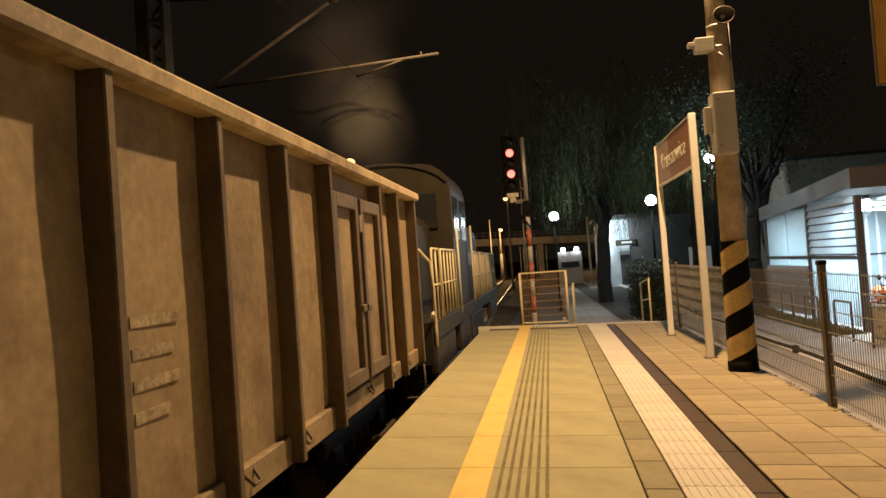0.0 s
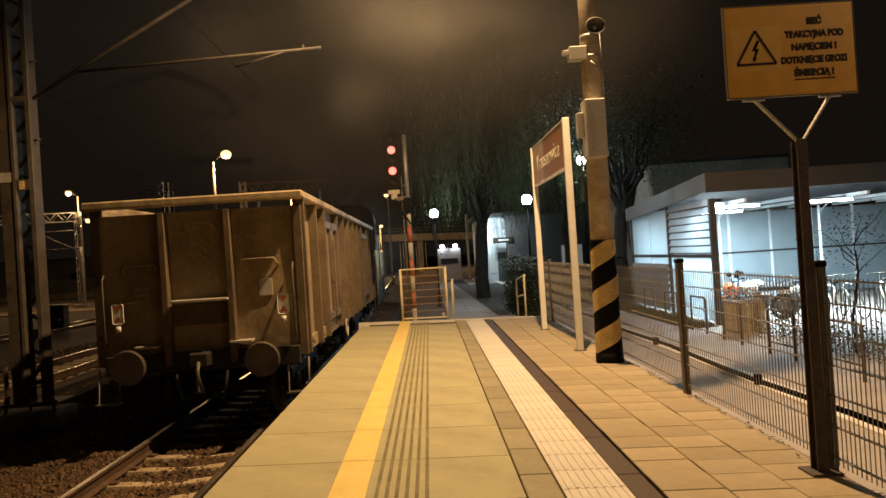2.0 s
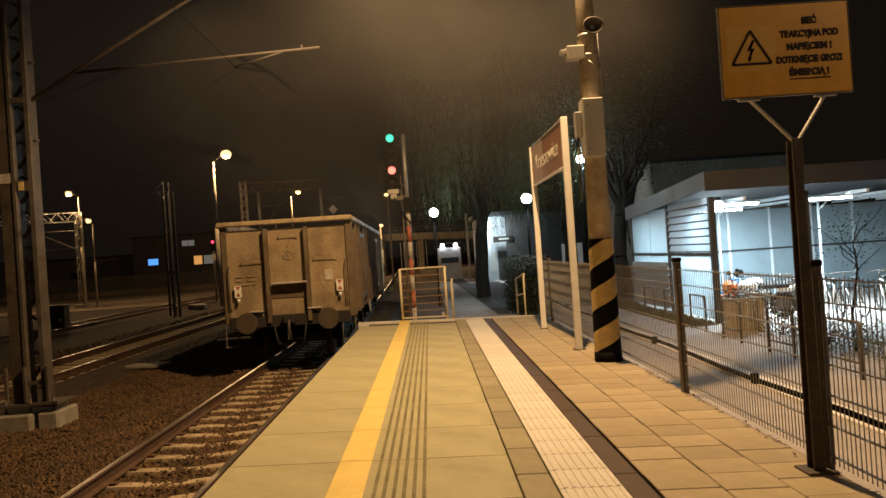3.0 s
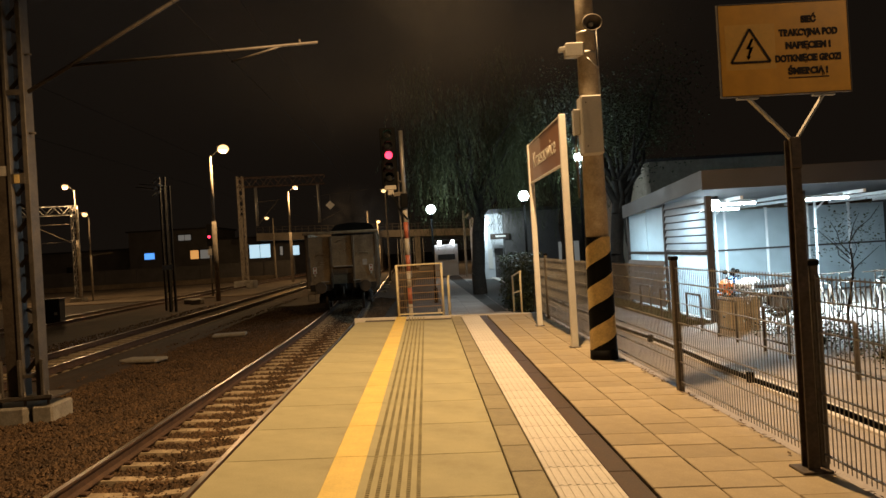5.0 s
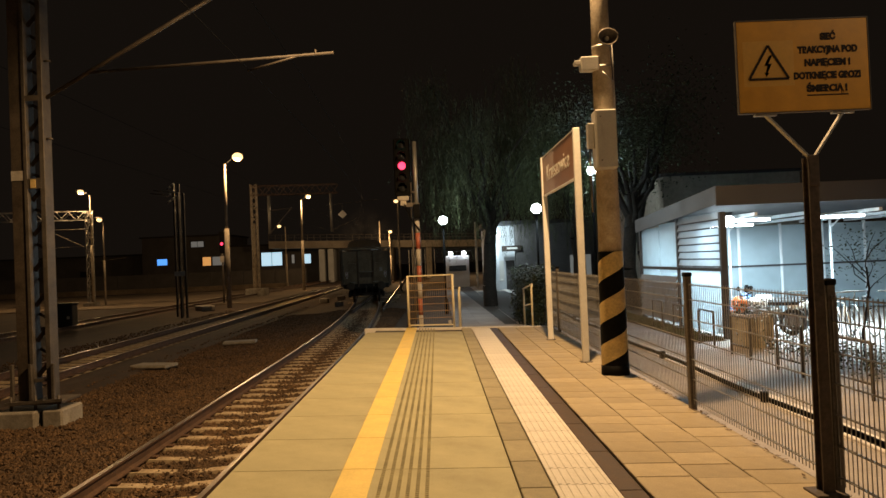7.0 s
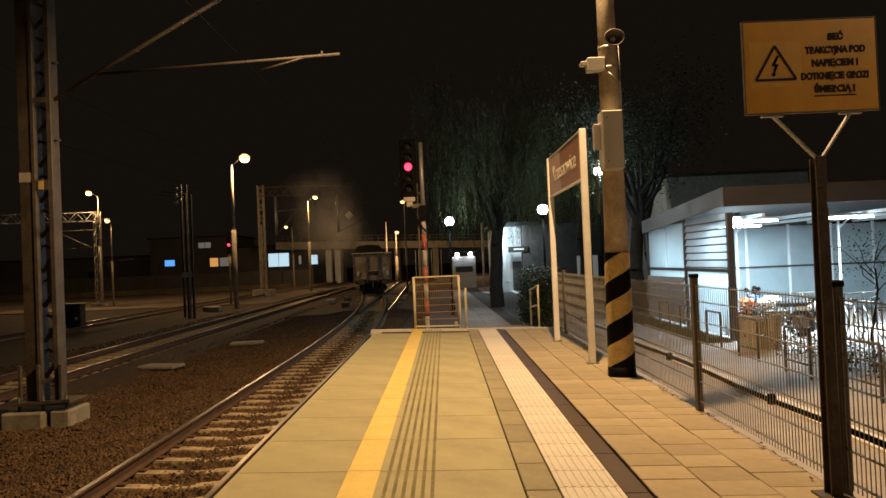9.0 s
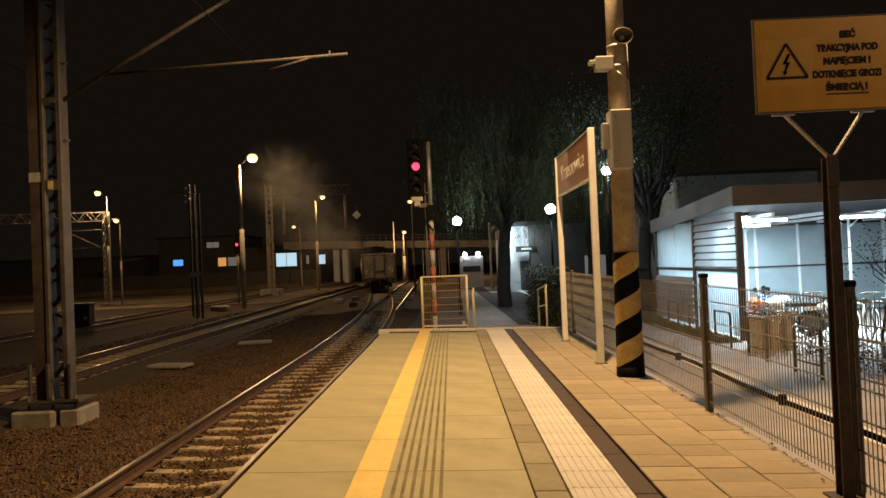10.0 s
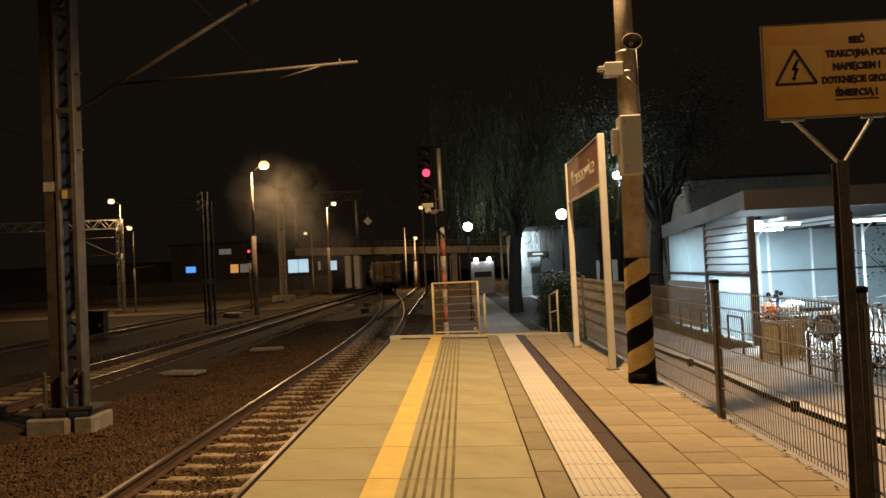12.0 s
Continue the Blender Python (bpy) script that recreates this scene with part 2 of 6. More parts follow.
def rod(bm, a, b, r, seg=10, r2=None, caps=True):
    a, b = Vector(a), Vector(b)
    q = (b - a).to_track_quat("Z", "Y")
    rings = []
    for p, rad in ((a, r), (b, r if r2 is None else r2)):
        rings.append([bm.verts.new(p + q @ Vector((rad * math.cos(2 * math.pi * k / seg), rad * math.sin(2 * math.pi * k / seg), 0))) for k in range(seg)])
    for k in range(seg):
        bm.faces.new((rings[0][k], rings[0][(k + 1) % seg], rings[1][(k + 1) % seg], rings[1][k])).smooth = seg > 6
    if caps:
        bm.faces.new(rings[0][::-1])
        bm.faces.new(rings[1])
    return bm


def bar(bm, a, b, w, h):
    """A rectangular bar from a to b; w across, h upright."""
    a, b = Vector(a), Vector(b)
    d = (b - a).normalized()
    side = d.cross(Vector((0, 0, 1)))
    side = side.normalized() if side.length > 1e-3 else Vector((1, 0, 0))
    up = side.cross(d).normalized()
    ring = [[bm.verts.new(p + side * sx * w / 2 + up * sz * h / 2) for sx, sz in ((-1, -1), (1, -1), (1, 1), (-1, 1))] for p in (a, b)]
    for k in range(4):
        bm.faces.new((ring[0][k], ring[0][(k + 1) % 4], ring[1][(k + 1) % 4], ring[1][k]))
    bm.faces.new(ring[0][::-1])
    bm.faces.new(ring[1])
    return bm


def pipe(bm, points, r, seg=8):
    """One round tube swept along a bent line."""
    ps = [Vector(p) for p in points]
    dirs = [(q - p).normalized() for p, q in zip(ps, ps[1:])]
    q = dirs[0].to_track_quat("Z", "Y")
    last, rings = dirs[0], []
    for i, p in enumerate(ps):
        d = dirs[min(i, len(dirs) - 1)] + dirs[max(i - 1, 0)]
        d = d.normalized() if d.length > 0.2 else dirs[min(i, len(dirs) - 1)]
        q = last.rotation_difference(d) @ q
        last = d
        rings.append([bm.verts.new(p + q @ Vector((r * math.cos(2 * math.pi * k / seg), r * math.sin(2 * math.pi * k / seg), 0))) for k in range(seg)])
    for a, b in zip(rings, rings[1:]):
        for k in range(seg):
            bm.faces.new((a[k], a[(k + 1) % seg], b[(k + 1) % seg], b[k])).smooth = True
    bm.faces.new(rings[0][::-1])
    bm.faces.new(rings[-1])
    return bm


def ball(bm, c, r, u=16, v=10, sz=1.0):
    bmesh.ops.create_uvsphere(bm, u_segments=u, v_segments=v, radius=r, matrix=Matrix.Translation(c) @ Matrix.Diagonal((1, 1, sz, 1)))
    for f in bm.faces:
        f.smooth = True
    return bm


def mesh_of(name, bm, mat):
    bmesh.ops.recalc_face_normals(bm, faces=bm.faces)
    me = bpy.data.meshes.new(name)
    bm.to_mesh(me)
    bm.free()
    me.materials.append(mat)
    return me


def part(name, bm, mat, parent=None, label=""):
    ob = new(name, mesh_of(name, bm, mat))
    if parent:
        ob.parent = parent
    if label:
        ob["label"] = label
    return ob


def thing(name, label, category, place=(0, 0, 0), group="", kind=""):
    ob = new(name)
    ob.location = place
    ob.empty_display_size = 0.2
    return tagged(ob, label, category, group, kind)


def piece(name, me, parent, place=(0, 0, 0), turn=(0, 0, 0)):
    ob = new(name, me)
    ob.parent, ob.location, ob.rotation_euler = parent, place, turn
    return ob


def raw(name, verts, faces, mat, parent=None, smooth=False):
    me = bpy.data.meshes.new(name)
    me.from_pydata(verts, [], faces)
    if smooth:
        me.polygons.foreach_set("use_smooth", [True] * len(me.polygons))
    me.materials.append(mat)
    ob = new(name, me)
    if parent:
        ob.parent = parent
    return ob


B = bmesh.new
rng = np.random.default_rng(7)
SLOPE = -0.028
RAIL = -0.72
EDGE, YL, YR, GL, WL, WR, DR, BACK = -1.588, -0.767, -0.531, 0.478, 0.706, 1.118, 1.297, 2.54
END = 17.0


def deck(x):
    """Height of the platform, which falls away from the track."""
    return SLOPE * x


def track_x(y):
    """Centre line of the near track: straight, then bending away."""
    if y < 18:
        return -3.18
    if y < 46:
        return -3.18 - (y - 18) ** 2 / 620
    return -3.18 - 28 ** 2 / 620 - 0.0903 * (y - 46) - 0.0006 * (y - 46) ** 2


def branch_x(y):
    """The branch that leaves the near track at the points."""
    return -3.18 - 0.36 - 0.026 * (y - 35)


def far_x(y):
    return -9.85 - 0.012 * (y - 20)


# ---- ground ----
g = raw("ground", [(-900, -300, -1.06), (900, -300, -1.06), (900, 1500, -1.06), (-900, 1500, -1.06)], [(0, 1, 2, 3)], M["earth"])
tagged(g, "dark dirt ground beside the tracks", "ground", kind="structure")
bm = B()
box(bm, 2.55, 70, -30, 130, -1.05, -0.62)
g = part("pavement", bm, M["paving"])
tagged(g, "grey paved walkway and yard behind the fence", "pavement", kind="structure")
bm = B()
box(bm, -0.9, 2.545, 17.14, 130, -1.05, -0.625)
g = part("road", bm, M["asphalt"])
tagged(g, "dark asphalt path past the platform end", "road", kind="structure")
bm = B()
for y in np.arange(-28, 60, 1.0):
    box(bm, 4.42, 4.72, y + 0.005, y + 0.995, -0.63, -0.585, 0.008)
g = part("kerb", bm, M["kerb"])
tagged(g, "pale concrete kerb strip along the walkway", "kerb", kind="structure")
bm = B()
box(bm, -60, -13.2, 56, 90, -1.055, -1.0)
g = part("sandy_ground", bm, M["sand"])
tagged(g, "lit sandy ground between the far tracks", "ground", kind="structure")


# ---- tracks ----
def rail_line(name, fn, side, y0, y1, label):
    """One rail with foot, web and head, swept along the line."""
    ob = thing(name, label, "rail", kind="structure")
    prof = ((-0.07, -0.17), (0.07, -0.17), (0.07, -0.155), (0.012, -0.135), (0.012, -0.045), (0.035, -0.03), (0.036, -0.006), (0.028, -0.001), (-0.028, -0.001), (-0.036, -0.006),
            (-0.035, -0.03), (-0.012, -0.045), (-0.012, -0.135), (-0.07, -0.155))
    ys = np.arange(y0, y1 + 0.1, 2.0)
    vs, fs, k = [], [], len(prof)
    for y in ys:
        vs += [(fn(y) + side * 0.7535 + px, y, RAIL + pz) for px, pz in prof]
    for i in range(len(ys) - 1):
        fs += [(i * k + j, i * k + (j + 1) % k, (i + 1) * k + (j + 1) % k, (i + 1) * k + j) for j in range(k)]
    raw("rail_body", vs, fs, M["rust"], ob)
    vs, fs = [], []
    for y in ys:
        vs += [(fn(y) + side * 0.7535 + px, y, RAIL + pz) for px, pz in ((-0.028, 0.001), (0.028, 0.001), (0.034, -0.006), (-0.034, -0.006))]
    for i in range(len(ys) - 1):
        fs += [(i * 4 + j, i * 4 + (j + 1) % 4, (i + 1) * 4 + (j + 1) % 4, (i + 1) * 4 + j) for j in range(4)]
    raw("running_surface", vs, fs, M["railtop"], ob)
    return ob


for side in (-1, 1):
    rail_line("rail", lambda y: track_x(y) - (0.05 if side > 0 else 0.0), side, -20, 130, "rusty steel rail with a worn bright head")
    rail_line("rail", far_x, side, -20, 130, "rusty steel rail of the far track")
    rail_line("rail", branch_x, side, 37, 130, "rail of the track that branches off")
rail_line("rail", lambda y: -17.5 - 0.0 * y, 1, 20, 130, "rail of a track across the yard")
rail_line("rail", lambda y: -17.5 - 0.0 * y, -1, 20, 130, "rail of a track across the yard")

bm = B()
n = 12
tops = [(-1.25, 0.0), (-0.95, 0.0), (-0.75, 0.012), (-0.5, 0.0), (0, -0.03), (0.5, 0.0), (0.75, 0.012), (0.95, 0.0), (1.25, 0.0)]
lo = [[bm.verts.new((x, sy * 0.13, -0.16)) for x, z in tops] for sy in (-1, 1)]
hi = [[bm.verts.new((x, sy * 0.085, z - 0.03)) for x, z in tops] for sy in (-1, 1)]
for k in range(len(tops) - 1):
    bm.faces.new((lo[0][k], lo[0][k + 1], hi[0][k + 1], hi[0][k]))
    bm.faces.new((hi[0][k], hi[0][k + 1], hi[1][k + 1], hi[1][k]))
    bm.faces.new((lo[1][k + 1], lo[1][k], hi[1][k], hi[1][k + 1]))
for k in (0, -1):
    bm.faces.new((lo[0][k], hi[0][k], hi[1][k], lo[1][k]))
SLEEPER = mesh_of("sleeper", bm, M["sleeper"])
bm = B()
for s in (-1, 1):
    for q in (-1, 1):
        box(bm, s * 0.7535 + q * 0.12 - 0.045, s * 0.7535 + q * 0.12 + 0.045, -0.05, 0.05, -0.01, 0.02, 0.008)
CLIP = mesh_of("rail_clips", bm, M["rust"])
near_bed = tagged(new("track_bed"), "ballasted track with concrete sleepers", "track", kind="structure")
far_bed = tagged(new("track_bed"), "far ballasted track with concrete sleepers", "track", kind="structure")
for i in range(110):
    y = 8.08 + 0.585 * (i - 18)
    turn = math.atan2(track_x(y + 0.5) - track_x(y - 0.5), 1.0)
    piece("sleeper", SLEEPER, near_bed, (track_x(y), y, RAIL - 0.155), (0, 0, -turn))
    if 3 < y < 24:
        piece("rail_clips", CLIP, near_bed, (track_x(y), y, RAIL - 0.165), (0, 0, -turn))
for i in range(90):
    y = 10 + 0.6 * i
    piece("sleeper", SLEEPER, far_bed, (far_x(y), y, RAIL - 0.155))
bm = B()
for a, b in ((-20, 6), (6, 22), (22, 34), (34, 46), (46, 60), (60, 90), (90, 130)):
    for fn in (track_x, far_x):
        x0, x1 = fn(a), fn(b)
        vs = [bm.verts.new(p) for p in ((x0 - 2.6, a, -1.05), (x0 - 1.55, a, -0.90), (x0 - 0.95, a, -0.90), (x0 - 0.85, a, -0.95), (x0 + 0.85, a, -0.95), (x0 + 0.95, a, -0.90), (x0 + 1.45, a, -0.90), (x0 + 2.2, a, -1.05),
                                         (x1 - 2.6, b, -1.05), (x1 - 1.55, b, -0.90), (x1 - 0.95, b, -0.90), (x1 - 0.85, b, -0.95), (x1 + 0.85, b, -0.95), (x1 + 0.95, b, -0.90), (x1 + 1.45, b, -0.90), (x1 + 2.2, b, -1.05))]
        for k in range(7):
            bm.faces.new((vs[k], vs[k + 1], vs[k + 9], vs[k + 8]))
part("ballast_bed", bm, M["earth"], near_bed)
# switch blades and crossing plates at the points
sw = thing("railway_points", "set of points where the near track divides", "railway points", kind="structure")
bm = B()
for y in (47, 53, 57, 62):
    bar(bm, (track_x(y) - 1.2, y, RAIL - 0.2), (branch_x(y) + 1.2, y, RAIL - 0.2), 0.25, 0.1)
part("timbers", bm, M["sleeper"], sw)
bm = B()
box(bm, track_x(44) - 1.9, track_x(44) - 1.45, 44, 44.6, -1.0, -0.62, 0.03)
box(bm, track_x(52) - 2.1, track_x(52) - 1.6, 52, 52.6, -1.0, -0.62, 0.03)
part("point_machine", bm, M["galvdark"], sw)


def stones(name, count, xs, ys, zfun, size, mat, label):
    """Loose ballast: small uneven eight-faced stones, joined."""
    base = np.array([(1, 0, 0), (0, 1, 0), (-1, 0, 0), (0, -1, 0), (0, 0, 0.8), (0, 0, -0.8)])
    tri = np.array([(0, 1, 4), (1, 2, 4), (2, 3, 4), (3, 0, 4), (1, 0, 5), (2, 1, 5), (3, 2, 5), (0, 3, 5)])
    x, y = rng.uniform(*xs, count), ys[0] + (ys[1] - ys[0]) * rng.random(count) ** 1.6
    z = np.array([zfun(a, b) for a, b in zip(x, y)])
    s = rng.uniform(size * 0.55, size * 1.25, count)
    v = base[None] * s[:, None, None] * rng.uniform(0.6, 1.25, (count, 6, 3))
    a = rng.uniform(0, 6.28, count)
    t = rng.uniform(-0.6, 0.6, count)
    ca, sa, ct, st = np.cos(a), np.sin(a), np.cos(t), np.sin(t)
    vx, vy, vz = v[..., 0].copy(), v[..., 1].copy(), v[..., 2].copy()
    vy, vz = vy * ct[:, None] - vz * st[:, None], vy * st[:, None] + vz * ct[:, None]
    vx, vy = vx * ca[:, None] - vy * sa[:, None], vx * sa[:, None] + vy * ca[:, None]
    v = np.stack((vx + x[:, None], vy + y[:, None], vz + z[:, None]), -1).reshape(-1, 3)
    f = (tri[None] + 6 * np.arange(count)[:, None, None]).reshape(-1, 3)
    ob = raw(name, v.tolist(), f.tolist(), mat)
    return tagged(ob, label, "ballast", kind="stuff")


def bed_z(x, y):
    d = abs(x - track_x(y))
    if d < 0.9:
        return -0.94
    return -0.885 if d < 1.5 else -0.885 - 0.15 * min(1, (d - 1.5) / 1.0)


stones("ballast", 78000, (-8.6, -1.75), (3.5, 40), bed_z, 0.042, M["ballast"], "brown crushed-stone ballast round the sleepers")
stones("ballast", 9000, (-13.0, -8.0), (8, 46), lambda x, y: -0.96, 0.04, M["ballast"], "dark ballast of the far track")
for x, y, r in ((-6.84, 25.4, 8), (-7.69, 19.96, -14)):
    bm = B()
    box(bm, -0.55, 0.55, -0.3, 0.3, 0, 0.1, 0.03)
    s = part("cable_cover", bm, M["concrete"])
    s.location, s.rotation_euler = (x, y, -1.0), (0, 0, radians(r))
    tagged(s, "flat concrete cable-duct cover on the ballast", "slab", group="cable covers")

# ---- platform ----
plat = thing("platform", "concrete station platform with tactile paving", "platform", kind="structure")
bm = B()
v = [bm.verts.new(p) for p in ((EDGE + 0.12, -25, -1.05), (BACK, -25, -1.05), (BACK, -25, deck(BACK) - 0.05), (EDGE + 0.12, -25, deck(EDGE) - 0.05),
                                (EDGE + 0.12, END, -1.05), (BACK, END, -1.05), (BACK, END, deck(BACK) - 0.05), (EDGE + 0.12, END, deck(EDGE) - 0.05))]
for q in ((3, 2, 1, 0), (4, 5, 6, 7), (0, 1, 5, 4), (1, 2, 6, 5), (2, 3, 7, 6), (3, 0, 4, 7)):
    bm.faces.new([v[i] for i in q])
part("platform_body", bm, M["joint"], plat)


def slab_mesh(name, w, l, thick, mat, bevel=0.006):
    bm = B()
    box(bm, 0, w, 0, l, -thick, 0, bevel)
    return mesh_of(name, bm, mat)


TILT = -math.atan(0.028)


def lay(me, x, y, name="slab", lift=0.0):
    return piece(name, me, plat, (x, y, deck(x) + lift), (0, -TILT, 0))


PITCH = 0.963
big = slab_mesh("slab", YL - EDGE - 0.003, PITCH - 0.006, 0.12, M["slab"])
mid = slab_mesh("slab", GL - YR - 0.008 + 0.236, PITCH - 0.006, 0.12, M["slab"])
greyb = slab_mesh("block", WL - GL - 0.008, 0.42 * 1.55 - 0.008, 0.08, M["block"])
bm = B()
box(bm, 0, WR - WL - 0.006, 0, 0.385, -0.06, 0, 0.004)
for k in range(7):
    x = 0.032 + k * 0.056
    box(bm, x, x + 0.028, 0.004, 0.381, 0, 0.006, 0.003)
strip = mesh_of("tactile_slab", bm, M["tactile"])
paver_a = slab_mesh("paver", 0.395, 0.327, 0.07, M["paver"], 0.005)
paver_c = slab_mesh("paver", 0.415, 0.327, 0.07, M["paver"], 0.005)
drain = slab_mesh("drain_cover", DR - WR - 0.012, 0.99, 0.06, M["drain"], 0.006)
for k in range(-14, 13):
    y = 5.54 + PITCH * k
    if y + PITCH <= END + 0.05:
        lay(big, EDGE, y)
        lay(mid, YL, y)
bm = B()
for k in range(-14, 12):
    y = 5.54 + PITCH * k
    box(bm, 0, YR - YL, y + 0.004, y + PITCH - 0.004, 0, 0.004)
yl = part("yellow_line", bm, M["yellow"], plat, "yellow painted safety line")
yl.location, yl.rotation_euler = (YL, 0, deck(YL) + 0.001), (0, -TILT, 0)
for k in range(-20, 26):
    y = 5.07 + 0.66 * k
    if y > -8 and y + 0.6 < END:
        lay(greyb, GL + 0.004, y, "block", -0.006)
for k in range(-34, 32):
    y = 5.08 + 0.39 * k
    if -8 < y < END - 0.38:
        lay(strip, WL + 0.003, y, "tactile_slab", 0.004)
for k in range(-12, 12):
    lay(drain, WR + 0.008, 5 + k * 1.0, "drain_cover", -0.012)
for k in range(-38, 36):
    y = 4.93 + 0.334 * k
    if -8 < y < END - 0.34:
        for c in range(3):
            yy = y + (0.0, -0.05, 0.12)[c] + 0.02 * ((k * 7 + c * 3) % 3 - 1) * 0.2
            lay(paver_c if c == 2 else paver_a, DR + 0.012 + c * 0.403, yy, "paver", 0.0015 * ((k * 5 + c * 11) % 4) - 0.004)
bm = B()
for r in range(6):
    for y in np.arange(1.0, END - 0.1, 0.042):
        box(bm, -0.475 + r * 0.064, -0.475 + r * 0.064 + 0.026, y, y + 0.026, 0.0, 0.005)
st = part("tactile_studs", bm, M["stud"], plat, "rows of small tactile studs")
tagged(st, kind="stuff")
st.location, st.rotation_euler = (0, 0, 0.0), (0, -TILT, 0)
bm = B()
box(bm, EDGE - 0.14, BACK, END, END + 0.13, -1.05, 0.0)
for vtx in bm.verts:
    if vtx.co.z > -0.5:
        vtx.co.z = deck(vtx.co.x) + 0.005
part("end_coping", bm, M["tactile"], plat, "pale coping along the platform end")
bm = B()
for k in range(-10, 22):
    box(bm, EDGE + 0.02, EDGE + 0.115, k * 1.0 + 0.01, k * 1.0 + 0.99 if k < 16 else k + 0.9, -1.05, deck(EDGE) - 0.125) if k < 17 else None
part("edge_wall", bm, M["concrete"], plat, "concrete wall under the platform edge")
# ramp down past the platform end
bm = B()
v = [bm.verts.new(p) for p in ((0.45, END + 0.13, -0.02), (2.2, END + 0.13, -0.06), (2.4, 24, -0.60), (0.55, 24, -0.60), (0.45, END + 0.13, -1.0), (2.2, END + 0.13, -1.0), (2.4, 24, -1.0), (0.55, 24, -1.0))]
for q in ((3, 2, 1, 0), (4, 5, 6, 7), (0, 1, 5, 4), (1, 2, 6, 5), (2, 3, 7, 6), (3, 0, 4, 7)):
    bm.faces.new([v[i] for i in q])
tagged(part("ramp", bm, M["paving"]), "paved ramp leading down from the platform end", "ramp", kind="structure")
path = thing("footpath", "pale slab footpath leading on from the ramp", "path", kind="structure")
for i, y in enumerate(np.arange(24, 56, 1.6)):
    for k in range(2):
        w = 1.62 - (y - 24) * 0.018
        bm = B()
        box(bm, 0.5 + k * w / 2, 0.49 + (k + 1) * w / 2, y, y + 1.59, -0.63, -0.612)
        part("slab", bm, M["paving"], path)
bm = B()
box(bm, 2.56, 16, 25.2, 48.8, -0.63, -0.612)
tagged(part("asphalt_yard", bm, M["asphalt"]), "dark asphalt yard before the station building", "road", kind="structure")


# ---- writing ----
def lettering(text, size, mat, parent, place, turn, width=None, name="lettering", bold=0.0):
    """Flat raised letters; centred; width squeezes them to a known length."""
    cu = bpy.data.curves.new("letters", "FONT")
    cu.body, cu.size, cu.extrude, cu.align_x, cu.align_y = text, size, 0.0015, "CENTER", "CENTER"
    cu.offset = bold
    tmp = new("letters", cu)
    bpy.context.view_layer.update()
    me = bpy.data.meshes.new_from_object(tmp.evaluated_get(bpy.context.evaluated_depsgraph_get()))
    bpy.data.objects.remove(tmp)
    if width:
        xs = [v.co.x for v in me.vertices]
        k = width / (max(xs) - min(xs))
        for v in me.vertices:
            v.co.x *= k
    me.materials.clear()
    me.materials.append(mat)
    ob = new(name, me)
    ob.parent = parent
    ob.location, ob.rotation_euler = place, [radians(a) for a in turn]
    return ob


# ---- platform fence ----
FX = 2.515
FENCE_YS = [4.87 + 2.70 * k for k in range(-3, 5)] + [17.0]
bm = B()
box(bm, -0.03, 0.03, -0.045, 0.045, -0.25, 1.345, 0.006)
POST = mesh_of("post", bm, M["galvdark"])
bm = B()
box(bm, -0.038, 0.038, -0.052, 0.052, 1.33, 1.375, 0.01)
CAP = mesh_of("cap", bm, M["hazblack"])
fence = thing("platform_fence", "grey welded-wire mesh fence along the platform back", "fence", (FX, 0, deck(FX)))
for y in FENCE_YS:
    p = piece("post", POST, fence, (0, y, 0))
    piece("cap", CAP, p)
for a, b in zip(FENCE_YS, FENCE_YS[1:]):
    bm = B()
    n = int((b - a - 0.1) / 0.05)
    for i in range(n + 1):
        y = a + 0.05 + i * (b - a - 0.1) / n
        box(bm, -0.0028, 0.0028, y - 0.0028, y + 0.0028, 0.05, 1.27)
    for z in (0.10, 0.30, 0.50, 0.70, 0.90, 1.10, 1.25):
        for dx in (-0.007, 0.007):
            box(bm, dx - 0.003, dx + 0.003, a + 0.03, b - 0.03, z - 0.004, z + 0.004)
    w = part("mesh_panel", bm, M["galv"], fence, "welded wire mesh panel")
bm = B()
pipe(bm, [(FX + 0.07, y, 0.315 + 0.012 * math.sin(y * 1.7)) for y in np.arange(-3, 17, 0.7)], 0.022, 8)
cable = part("cable_conduit", bm, M["hazblack"])
tagged(cable, "black cable conduit strapped along the fence", "cable")
for y in (0.4, 3.2, 6.05, 8.75, 11.5, 14.3):
    bm = B()
    box(bm, FX + 0.04, FX + 0.10, y - 0.028, y + 0.028, 0.275, 0.36, 0.008)
    part("clamp", bm, M["hazblack"], cable)
bm = B()
for i in range(260):
    y = rng.uniform(3.6, 16.5)
    x = rng.normal(2.49, 0.02)
    a = rng.uniform(0, 6.28)
    s = rng.uniform(0.012, 0.035)
    z = deck(x) + rng.uniform(0.002, 0.02)
    c, d = math.cos(a) * s, math.sin(a) * s
    vs = [bm.verts.new(p) for p in ((x - c, y - d, z), (x + d * 0.4, y - c * 0.4, z + 0.006), (x + c, y + d, z + rng.uniform(0, 0.02)), (x - d * 0.4, y + c * 0.4, z + 0.004))]
    bm.faces.new(vs)
tagged(part("fallen_leaves", bm, material("dry_leaf", (0.13, 0.08, 0.04), 0.9, island=1.4, bump=0)), "dry leaves caught along the fence foot", "leaves", kind="stuff")

